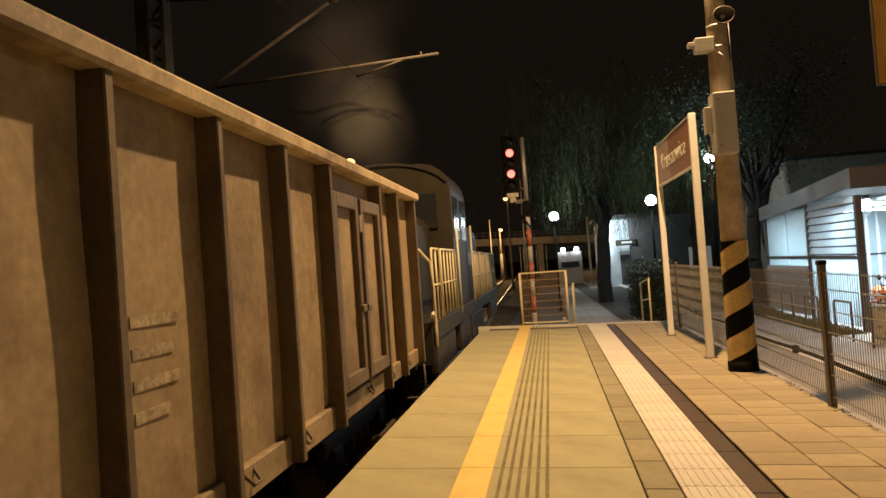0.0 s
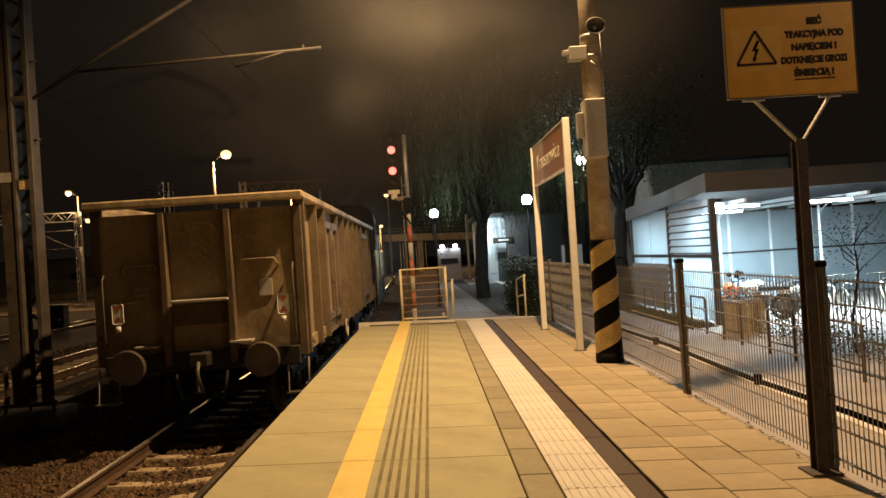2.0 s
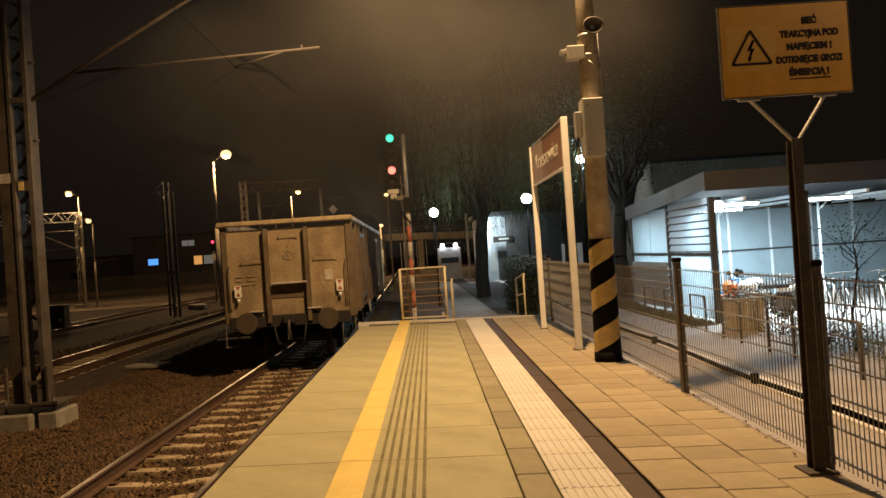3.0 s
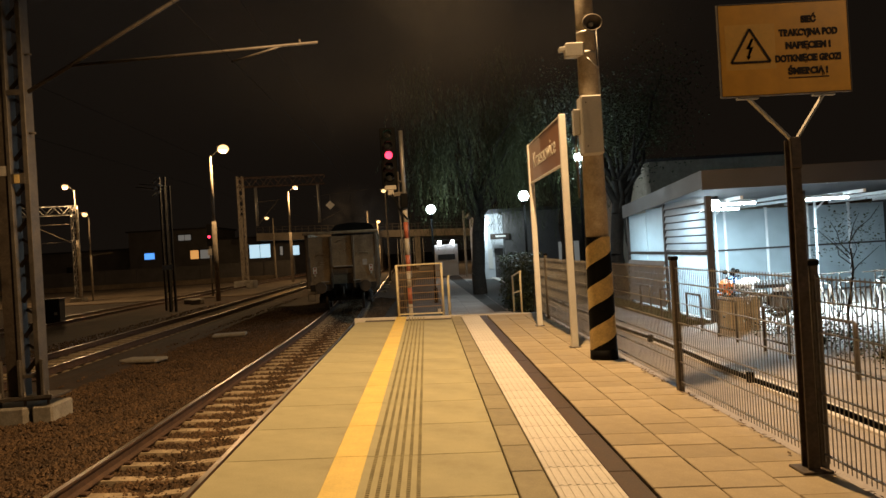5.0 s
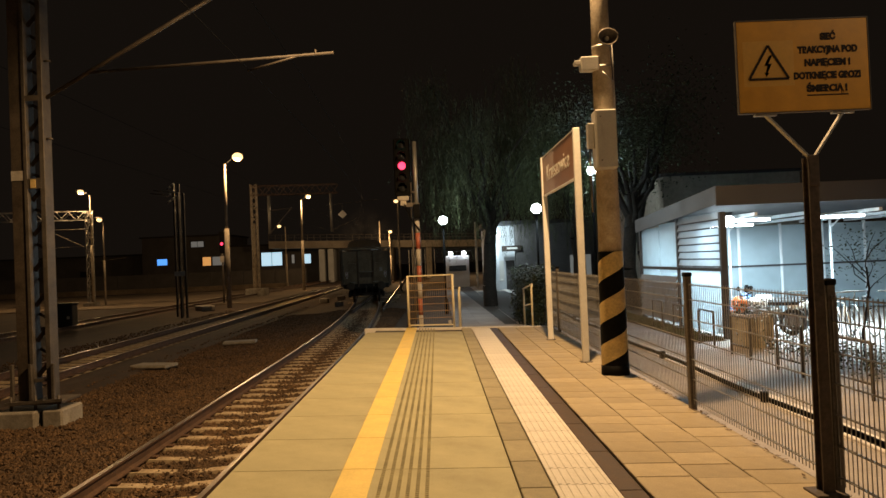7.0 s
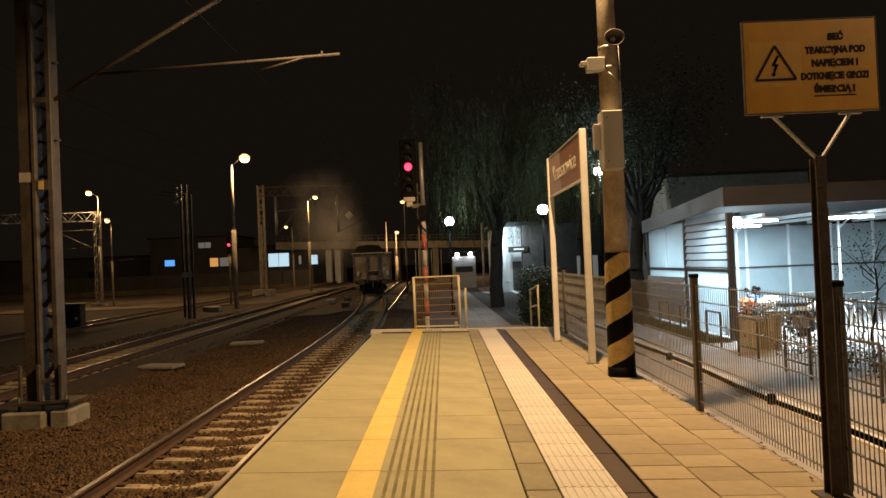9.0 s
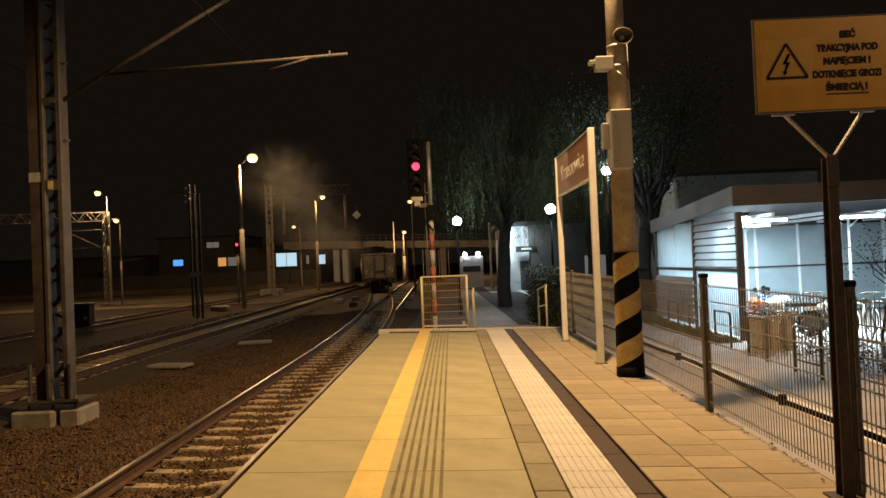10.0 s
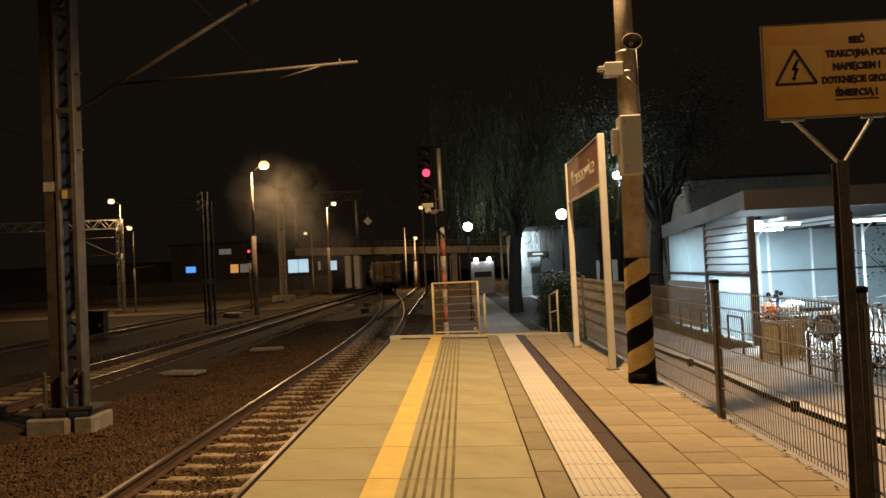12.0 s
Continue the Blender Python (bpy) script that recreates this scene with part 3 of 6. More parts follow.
# ---- striped concrete pole with cabinet, camera and loudspeaker ----
PX, PY = 2.285, 9.85
pole = thing("concrete_pole", "tall round concrete pole with a black and yellow striped foot", "pole", (PX, PY, deck(PX)))
bm = B()
rod(bm, (0, 0, 1.60), (0, 0, 8.6), 0.152, 28, 0.075)
part("shaft", bm, M["polec"], pole)
# spiral bands: each runs once round the pole as it climbs one period
PERIOD, Z0, Z1 = 0.55, 0.13, 1.62
for colour in (0, 1):
    bm = B()
    seg, sub = 40, 4
    for n in range(-3, 5):
        base = 0.10 + PERIOD * (n + (0.5 if colour == 0 else 0.0)) - PERIOD * 0.5
        grid = []
        for i in range(sub + 1):
            row = []
            for j in range(seg + 1):
                th = 2 * math.pi * j / seg
                z = min(max(base + PERIOD * 0.5 * i / sub + PERIOD * th / (2 * math.pi), Z0), Z1)
                r = 0.178 - 0.014 * (z - Z0) / (Z1 - Z0)
                row.append(bm.verts.new((r * math.cos(th), r * math.sin(th), z)))
            grid.append(row)
        for i in range(sub):
            for j in range(seg):
                q4 = (grid[i][j], grid[i][j + 1], grid[i + 1][j + 1], grid[i + 1][j])
                if max(v.co.z for v in q4) - min(v.co.z for v in q4) > 1e-4 and abs(q4[0].co.z - q4[3].co.z) + abs(q4[1].co.z - q4[2].co.z) > 1e-4:
                    bm.faces.new(q4).smooth = True
    bmesh.ops.delete(bm, geom=[v for v in bm.verts if not v.link_faces], context="VERTS")
    bmesh.ops.remove_doubles(bm, verts=bm.verts, dist=1e-4)
    part("stripe", bm, M["hazyellow"] if colour else M["hazblack"], pole, "yellow spiral stripes" if colour else "black spiral stripes")
bm = B()
rod(bm, (0, 0, -0.02), (0, 0, 0.13), 0.185, 28, 0.18)
part("foot_band", bm, M["hazblack"], pole, "black painted foot")
for z in (2.72, 3.30, 4.05, 4.32):
    bm = B()
    rod(bm, (0, 0, z), (0, 0, z + 0.03), 0.142 - 0.008 * (z - 2), 24)
    part("strap", bm, M["galv"], pole, "steel strap")
bm = B()
pipe(bm, [(-0.03, -0.14, 3.98), (0.05, -0.15, 3.90), (0.12, -0.09, 3.86), (0.135, -0.02, 3.84), (0.135, -0.02, 3.45)], 0.011, 6)
part("cable", bm, M["galv"], pole, "thin cable looped down the pole")
bm = B()
pipe(bm, [(0.13, -0.06, 4.4), (0.14, -0.06, 3.5)], 0.008, 6)
part("cable", bm, M["galv"], pole, "thin cable down the pole")
cab = thing("junction_cabinet", "grey steel cabinet strapped to the concrete pole", "cabinet", (PX - 0.08, PY - 0.12, 2.625))
bm = B()
box(bm, -0.115, 0.155, -0.24, 0.02, 0, 0.755, 0.012)
part("body", bm, M["boxgrey"], cab)
bm = B()
box(bm, -0.105, 0.145, -0.252, -0.242, 0.012, 0.743, 0.004)
part("door", bm, M["boxgrey"], cab)
for z in (0.10, 0.66):
    bm = B()
    rod(bm, (-0.055, -0.262, z), (-0.055, -0.25, z), 0.010, 10)
    part("lock", bm, M["galvdark"], cab)
bm = B()
box(bm, -0.20, -0.118, -0.14, -0.03, 0.27, 0.60, 0.008)
part("side_box", bm, M["boxgrey"], cab)
bm = B()
pipe(bm, [(-0.17, -0.08, 0.27), (-0.17, -0.08, -0.55)], 0.014, 6)
part("conduit", bm, M["galvdark"], cab)
cctv = thing("security_camera", "grey security camera housing on a short arm", "camera housing", (PX, PY, 4.03))
bm = B()
box(bm, -0.30, -0.06, -0.13, 0.03, -0.08, 0.10, 0.012)
part("housing", bm, M["boxgrey"], cctv)
bm = B()
box(bm, -0.38, -0.30, -0.11, 0.0, 0.0, 0.055, 0.006)
part("hood", bm, M["boxgrey"], cctv)
bm = B()
rod(bm, (-0.12, 0, 0.10), (-0.05, 0, 0.17), 0.03, 10)
rod(bm, (-0.12, -0.03, 0.02), (0.03, -0.03, 0.02), 0.02, 10)
part("bracket", bm, M["galv"], cctv)
horn = thing("loudspeaker", "round horn loudspeaker clamped to the pole", "loudspeaker", (PX + 0.03, PY - 0.13, 4.33))
bm = B()
segs = 24
prof = ((0.13, -0.16), (0.125, -0.17), (0.11, -0.15), (0.05, -0.05), (0.045, -0.05), (0.115, -0.16))
rings = [[bm.verts.new((r * math.cos(2 * math.pi * k / segs), y, 0.82 * r * math.sin(2 * math.pi * k / segs))) for k in range(segs)] for r, y in ((0.045, 0.05), (0.06, -0.03), (0.13, -0.15), (0.135, -0.17), (0.12, -0.17), (0.055, -0.05), (0.02, -0.04))]
for a, b in zip(rings, rings[1:]):
    for k in range(segs):
        bm.faces.new((a[k], a[(k + 1) % segs], b[(k + 1) % segs], b[k])).smooth = True
bm.faces.new(rings[0])
bm.faces.new(rings[-1][::-1])
part("bell", bm, M["galvdark"], horn)
bm = B()
ball(bm, (0, -0.07, 0), 0.035, 12, 8)
part("driver_cone", bm, M["boxgrey"], horn)
lum = thing("platform_lamp", "sodium lamp head on an arm of the concrete pole", "street lamp", (1.6, 9.4, 8.45))
bm = B()
box(bm, -0.16, 0.16, -0.36, 0.36, 0.0, 0.14, 0.04)
part("head", bm, M["galv"], lum)
bm = B()
rod(bm, (0.1, 0.2, 0.05), (0.685, 0.45, 0.05), 0.03, 10)
part("arm", bm, M["galv"], lum)
lp = thing("lamp_post", "steel lamp post with a warm lamp head by the walkway", "street lamp", (5.6, 0.9, -0.62))
bm = B()
rod(bm, (0, 0, 0), (0, 0, 5.7), 0.07, 14, 0.05)
part("pole", bm, M["galv"], lp)
bm = B()
box(bm, -0.6, 0.05, -0.14, 0.14, 5.62, 5.75, 0.03)
part("head", bm, M["galv"], lp)

# ---- station name sign ----
stn = thing("station_sign", "brown station name board between two white posts", "sign", (2.268, 0, 0))
stn.rotation_euler = (0, 0, 0.012)
for y in (11.05, 14.19):
    bm = B()
    box(bm, -0.05, 0.05, y - 0.04, y + 0.04, deck(2.13), 3.425, 0.008)
    part("post", bm, M["white"], stn, "white painted steel post")
    bm = B()
    box(bm, -0.085, 0.085, y - 0.075, y + 0.075, deck(2.13), deck(2.13) + 0.012, 0.003)
    part("base_plate", bm, M["galvdark"], stn)
bm = B()
box(bm, -0.022, 0.022, 11.09, 14.15, 2.70, 3.40, 0.006)
part("panel", bm, M["stationbrown"], stn)
bm = B()
for z0, z1 in ((2.672, 2.698), (3.402, 3.42)):
    box(bm, -0.03, 0.03, 11.09, 14.15, z0, z1, 0.003)
part("panel_trim", bm, M["white"], stn)
lettering("Krzeszowice", 0.40, M["stationwhite"], stn, (-0.0245, 12.62, 3.04), (90, 0, -90), 2.15)

# ---- catenary warning sign ----
ws = thing("warning_sign", "yellow high-voltage warning board on a forked steel post", "sign", (2.42, 4.83, deck(2.43)))
bm = B()
prof = [(-0.06, -0.06), (0.06, -0.06), (0.06, -0.045), (0.012, -0.045), (0.012, 0.045), (0.06, 0.045), (0.06, 0.06), (-0.06, 0.06), (-0.06, 0.045), (-0.012, 0.045), (-0.012, -0.045), (-0.06, -0.045)]
lo, hi = [bm.verts.new((x * 0.62, y * 0.8, -0.005)) for x, y in prof], [bm.verts.new((x * 0.5, y * 0.7, 2.16)) for x, y in prof]
for k in range(12):
    bm.faces.new((lo[k], lo[(k + 1) % 12], hi[(k + 1) % 12], hi[k]))
bm.faces.new(hi)
part("post", bm, M["rustpost"], ws, "dark rusty H-section post")
bm = B()
box(bm, -0.10, 0.10, -0.10, 0.10, -0.01, 0.015, 0.004)
part("base_plate", bm, M["rustpost"], ws)
BX, BZ0, BZ1, BW = -0.037, 2.452, 3.040, 0.4225
for sx in (-1, 1):
    bm = B()
    bar(bm, (sx * 0.015, -0.03, 2.155), (BX + sx * 0.25, -0.03, BZ0 - 0.01), 0.035, 0.012)
    box(bm, BX + sx * 0.25 - 0.07, BX + sx * 0.25 + 0.07, -0.045, -0.015, BZ0 - 0.02, BZ0 - 0.008)
    part("fork_arm", bm, M["galv"], ws)
bm = B()
box(bm, -0.034, 0.034, -0.056, -0.044, 1.97, 2.17, 0.004)
part("splice_plate", bm, M["rustpost"], ws)
bm = B()
box(bm, BX - BW, BX + BW, -0.055, -0.035, BZ0, BZ1, 0.004)
brd = part("board", bm, M["signyellow"], ws)
bm = B()
for x0, x1, z0, z1 in ((-BW - 0.004, -BW, BZ0 - 0.005, BZ1 + 0.005), (BW, BW + 0.004, BZ0 - 0.005, BZ1 + 0.005), (-BW, BW, BZ0 - 0.005, BZ0), (-BW, BW, BZ1, BZ1 + 0.006)):
    box(bm, BX + x0, BX + x1, -0.058, -0.03, z0, z1)
part("rim", bm, M["galvdark"], brd, "folded grey rim")
bm = B()
box(bm, BX - 0.385, BX - 0.06, -0.0556, -0.0545, 2.62, 2.91)
part("patch", bm, M["signlight"], brd)
bm = B()
SX_, SZ_ = BX - 0.225, 2.665
A, C, D = Vector((SX_, -0.0588, SZ_ + 0.215)), Vector((SX_ - 0.128, -0.0588, SZ_)), Vector((SX_ + 0.128, -0.0588, SZ_))
for a, b in ((A, C), (C, D), (D, A)):
    bar(bm, a, b, 0.002, 0.015)
bolt = [(0.010, 0.152), (-0.027, 0.085), (-0.003, 0.088), (-0.018, 0.038), (-0.028, 0.044), (-0.016, 0.015), (0.004, 0.040), (-0.007, 0.040), (0.022, 0.10), (-0.001, 0.097), (0.026, 0.152)]
f = bm.faces.new([bm.verts.new((SX_ + x, -0.0588, SZ_ + z)) for x, z in bolt])
bmesh.ops.extrude_face_region(bm, geom=[f])
part("voltage_symbol", bm, M["black"], brd, "black lightning triangle")
for i, (line, w) in enumerate((("SIEĆ", 0.100), ("TRAKCYJNA POD", 0.385), ("NAPIĘCIEM !", 0.295), ("DOTKNIĘCIE GROZI", 0.430), ("ŚMIERCIĄ !", 0.262))):
    lettering(line, 0.058, M["black"], brd, (BX + 0.165 - 0.005 * i, -0.057, 2.925 - 0.083 * i), (90, 0, 0), w, bold=0.0034)
bm = B()
box(bm, BX + 0.015, BX + 0.28, -0.0585, -0.0560, 2.548, 2.555)
part("underline", bm, M["black"], brd)

# ---- end barrier and handrails ----
gate = thing("end_barrier", "cream tubular barrier with wire mesh infill", "barrier", (0, 17.10, 0))
GLX, GRX, GTZ = -0.71, 0.325, 1.225
for x in (GLX, GRX):
    bm = B()
    rod(bm, (x, 0, deck(x)), (x, 0, GTZ - 0.01), 0.028, 12)
    part("post", bm, M["handrail"], gate)
bm = B()
bar(bm, (GLX, 0, GTZ - 0.02), (GRX, 0, GTZ - 0.02), 0.04, 0.03)
part("top_rail", bm, M["handrail"], gate)
bm = B()
bar(bm, (GLX, 0, 0.08), (GRX, 0, 0.06), 0.03, 0.03)
part("bottom_rail", bm, M["handrail"], gate)
bm = B()
for i in range(1, 22):
    x = GLX + i * (GRX - GLX) / 22
    box(bm, x - 0.003, x + 0.003, -0.003, 0.003, 0.07, GTZ - 0.03)
for i in range(1, 7):
    z = 0.07 + i * (GTZ - 0.1) / 7
    box(bm, GLX, GRX, -0.012, -0.003, z - 0.007, z + 0.007)
part("mesh_infill", bm, material("rusty_mesh_wire", (0.30, 0.20, 0.11), 0.7, vary=0.2), gate, "wire mesh infill")
bm = B()
box(bm, GRX - 0.13, GRX - 0.06, -0.03, -0.01, 0.08, 0.16, 0.004)
part("latch_plate", bm, M["boxgrey"], gate)


def handrail(x, label, y1=19.2):
    ob = thing("ramp_handrail", label, "handrail", (x, 17.15, 0), group="ramp handrails")
    bm = B()
    pipe(bm, [(0, 0, -0.06), (0, 0, 0.80), (0.02, 0.06, 0.90), (0.05, y1 - 17.15, 0.72), (0.06, y1 - 17.12, 0.62), (0.06, y1 - 17.12, -0.3)], 0.024, 10)
    part("top_rail", bm, M["handrail"], ob)
    bm = B()
    pipe(bm, [(0, 0.02, 0.45), (0.06, y1 - 17.15, 0.28)], 0.018, 8)
    part("knee_rail", bm, M["handrail"], ob)


handrail(0.46, "cream tubular handrail beside the ramp opening", 18.6)
handrail(2.14, "cream tubular handrail on the fence side of the ramp")

# ---- light signal ----
sig = thing("light_signal", "five-lamp railway signal on a red and white post", "railway signal", (-0.40, 19.0, -0.62))
bm = B()
rod(bm, (-0.075, 0, 3.3), (-0.075, 0, 5.24), 0.055, 14)
part("upper_post", bm, M["galv"], sig)
z, k = -0.05, 0
while z < 3.25:
    bm = B()
    rod(bm, (-0.075, 0, z), (-0.075, 0, min(z + 0.42, 3.25)), 0.06, 14)
    part("post_band", bm, M["dirtywhite"] if k % 2 else M["red"], sig, "white band" if k % 2 else "red band")
    z, k = z + 0.42, k + 1
bm = B()
rod(bm, (-0.205, 0.05, 0), (-0.205, 0.05, 4.2), 0.022, 8)
rod(bm, (-0.02, 0, 3.9), (-0.20, 0.0, 3.95), 0.03, 8)
bar(bm, (-0.40, 0, 3.62), (0.0, 0, 3.62), 0.08, 0.10)
part("bracket", bm, M["galvdark"], sig)
bm = B()
pipe(bm, [(-0.40, -0.04, 3.68), (-0.2, -0.06, 3.2), (-0.02, -0.07, 2.95)], 0.02, 8)
part("stay", bm, M["hazblack"], sig)
bm = B()
box(bm, -0.165, 0.015, -0.16, -0.06, 3.26, 3.62, 0.01)
part("cable_box", bm, M["hazblack"], sig)
bm = B()
box(bm, -0.62, -0.20, 0.02, 0.22, 3.84, 5.34, 0.03)
part("head", bm, M["hazblack"], sig)
bm = B()
box(bm, -0.56, -0.26, -0.06, 0.0, 3.73, 3.85, 0.02)
box(bm, -0.49, -0.33, -0.06, 0.0, 3.60, 3.73, 0.02)
part("marker_plate", bm, M["dirtywhite"], sig, "white cross-shaped marker plate")
SIGNAL_Z = (5.165, 4.875, 4.63, 4.34, 4.07)
SIGNAL_M = ("siggreen", "sigamber", "sigred", "sigamber", "boxgrey")
blank_discs = []
for z, mname in zip(SIGNAL_Z, SIGNAL_M):
    bm = B()
    rod(bm, (-0.41, 0.021, z), (-0.41, -0.012, z), 0.098, 20)
    lens = part("lens", bm, M[mname], sig)
    bm = B()
    segs = 16
    ring = [[bm.verts.new((-0.41 + 0.115 * math.cos(math.pi * (k / segs * 1.3 - 0.15)), y, z + 0.115 * math.sin(math.pi * (k / segs * 1.3 - 0.15)))) for k in range(segs + 1)] for y in (0.02, -0.17)]
    for k in range(segs):
        bm.faces.new((ring[0][k], ring[0][k + 1], ring[1][k + 1], ring[1][k]))
    hood = part("hood", bm, M["hazblack"], sig)
    hood.modifiers.new("thick", "SOLIDIFY").thickness = 0.006
    # added disc, no part of a real signal: it hides the lens glow
    bm = B()
    rod(bm, (0, 0.003, 0), (0, -0.003, 0), 0.105, 20)
    ball(bm, (0.0, 0.02, 0.0), 0.04, 8, 6)
    sh = part("shutter", bm, M["darkglass"], sig, "added dark disc that blanks one lamp")
    blank_discs.append(sh)

# ---- near catenary mast ----
mast = thing("catenary_mast", "weathered lattice catenary mast on a concrete base", "mast", (-7.16, 13.2, -0.95))
H0, H1 = 0.30, 8.6
# a broad channel, its flange edge coloured lighter as if lit, and a slim channel opposite
for x0, x1, y0, mname, label in ((-0.225, -0.005, -0.13, "mast", "broad weathered steel channel"), (0.0, 0.045, -0.15, "galvdark", "flange edge coloured lighter as if lit"), (0.285, 0.35, -0.15, "galvdark", "slim weathered steel channel")):
    bm = B()
    box(bm, x0 - 0.02, x1, y0, 0.13, H0, H1, 0.006)
    part("leg", bm, M[mname], mast, label)
for i in range(13):
    z = 0.62 + i * 0.62
    bm = B()
    bar(bm, (0.05, -0.02, z + 0.12), (0.28, 0.06, z + 0.44), 0.012, 0.075)
    part("lacing", bm, M["mast"], mast)
    bm = B()
    bar(bm, (0.28, 0.10, z + 0.46), (0.05, 0.08, z + 0.60), 0.012, 0.05)
    part("lacing", bm, M["mast"], mast)
for z0, z1 in ((0.66, 0.72), (4.04, 4.22), (5.58, 5.68), (7.4, 7.5)):
    bm = B()
    box(bm, 0.046, 0.284, -0.152, -0.138, z0, z1, 0.004)
    part("batten", bm, M["galvdark"], mast)
bm = B()
box(bm, -0.243, -0.006, -0.14, -0.132, 4.19, 4.36)
part("number_band", bm, M["dirtywhite"], mast, "pale painted band")
bm = B()
box(bm, 0.10, 0.19, -0.163, -0.153, 4.05, 4.20)
part("number_plate", bm, M["hazyellow"], mast, "blank plate")
for z in (4.92, 6.3):
    bm = B()
    rod(bm, (0.35, -0.05, z), (0.46, -0.05, z), 0.02, 8)
    part("step_peg", bm, M["galvdark"], mast)
bm = B()
box(bm, -0.36, 0.62, -0.36, 0.36, 0.30, 0.345, 0.01)
part("base_frame", bm, M["mast"], mast)
bm = B()
bar(bm, (-0.34, -0.375, 0.33), (0.64, -0.375, 0.37), 0.03, 0.05)
part("base_angle", bm, M["galvdark"], mast)
for x in (-0.305, 0.015, 0.40):
    bm = B()
    box(bm, x - 0.03, x + 0.03, -0.22, -0.16, 0.345, 0.98, 0.01)
    part("gusset", bm, M["galvdark"], mast)
for x0, x1, y0, y1 in ((-0.52, 0.20, -0.46, 0.40), (0.27, 0.62, -0.36, 0.40)):
    bm = B()
    box(bm, x0, x1, y0, y1, -0.25, 0.20, 0.03)
    part("foundation", bm, M["concrete"], mast, "pale concrete foundation block")
for sx in (-0.3, 0.12, 0.52):
    bm = B()
    rod(bm, (sx, -0.26, 0.19), (sx, -0.26, 0.44), 0.025, 8)
    part("bolt", bm, M["galvdark"], mast)
cant = thing("cantilever", "tubular catenary cantilever reaching over the track", "cantilever", (0, 13.2, 0))
bm = B()
rod(bm, (-6.93, 0, 4.65), (-3.60, 0, 6.50), 0.036, 12)
part("strut", bm, M["galvdark"], cant)
bm = B()
rod(bm, (-6.07, 0, 5.13), (-1.70, 0, 5.315), 0.026, 12)
part("registration_tube", bm, M["galvdark"], cant)
bm = B()
rod(bm, (-3.24, 0, 5.05), (-2.30, 0, 5.29), 0.017, 10)
rod(bm, (-2.30, 0, 5.29), (-2.15, 0, 5.30), 0.024, 10)
part("steady_arm", bm, M["galvdark"], cant)
bm = B()
rod(bm, (-3.62, 0, 6.48), (-3.45, 0, 6.58), 0.06, 12)
rod(bm, (-7.0, 0, 6.9), (-3.5, 0, 6.62), 0.02, 8)
rod(bm, (-2.02, 0, 5.27), (-2.02, 0, 5.38), 0.02, 8)
part("insulator", bm, M["galvdark"], cant)
wires = thing("overhead_wires", "thin contact and messenger wires over the track", "wires")
for xoff, z0, z1 in ((0.0, 5.03, 5.0), (-0.1, 6.55, 6.3)):
    bm = B()
    pts = [(track_x(y) + xoff, y, z0 + (z1 - z0) * math.sin(math.pi * ((y + 40) % 53) / 53)) for y in np.arange(-20, 120, 6.6)]
    pipe(bm, pts, 0.006, 5)
    part("wire", bm, M["hazblack"], wires)
for xoff, z0 in ((0.0, 5.0), (0.0, 6.4)):
    bm = B()
    pipe(bm, [(far_x(y) + xoff, y, z0) for y in np.arange(0, 120, 12)], 0.006, 5)
    part("wire", bm, M["hazblack"], wires)

# ---- walkway furniture ----
bm = B()
pipe(bm, [(0, -0.45, 0), (0, -0.45, 0.74), (0, -0.42, 0.79), (0, 0.42, 0.79), (0, 0.45, 0.74), (0, 0.45, 0)], 0.026, 10)
hoop_me = mesh_of("hoop", bm, M["galvdark"])
bm = B()
rod(bm, (0, -0.45, 0.22), (0, 0.45, 0.22), 0.018, 8)
cross_me = mesh_of("crossbar", bm, M["galvdark"])
for k, y in enumerate((8.5, 10.55, 12.55, 14.7, 16.65, 18.65, 20.6)):
    r = thing("bike_stand", "dark steel hoop bicycle stand on the walkway", "bike stand", (5.78 + 0.022 * (y - 8), y, -0.62), group="bike stands")
    piece("hoop", hoop_me, r)
    piece("crossbar", cross_me, r)
plan = thing("planter", "slatted wooden planter box with a small shrub", "planter", (6.78, 16.1, -0.62))
bm = B()
box(bm, -0.015, 0.015, -0.012, 0.012, 0, 0.72, 0.004)
slat = mesh_of("slat", bm, M["wood"])
for k in range(13):
    piece("slat", slat, plan, (-0.30 + k * 0.05, -0.3, 0))
    piece("slat", slat, plan, (-0.32, -0.28 + k * 0.047, 0), (0, 0, radians(90)))
    piece("slat", slat, plan, (0.32, -0.28 + k * 0.047, 0), (0, 0, radians(90)))
bm = B()
box(bm, -0.30, 0.30, -0.285, 0.28, 0.02, 0.66)
part("soil_box", bm, M["joint"], plan)
bm = B()
box(bm, -0.34, 0.34, -0.325, -0.27, 0.70, 0.73, 0.006)
box(bm, -0.34, -0.28, -0.265, 0.31, 0.70, 0.73, 0.006)
part("rim", bm, M["wood"], plan)


def leaves(name, centre, spread, count, size, mat, parent=None, droop=0.0):
    """A loose cloud of small folded leaves."""
    c = np.array(centre)
    p = rng.normal(0, 1, (count, 3)) * np.array(spread) * 0.5 + c
    vs, fs = [], []
    for i, q in enumerate(p):
        a, t = rng.uniform(0, 6.28), rng.uniform(-0.9, 0.9) - droop
        s = size * rng.uniform(0.6, 1.3)
        d = np.array((math.cos(a) * math.cos(t), math.sin(a) * math.cos(t), math.sin(t))) * s
        w = np.array((-math.sin(a), math.cos(a), rng.uniform(-0.4, 0.4))) * s * 0.35
        vs += [tuple(q), tuple(q + d * 0.5 + w), tuple(q + d), tuple(q + d * 0.5 - w)]
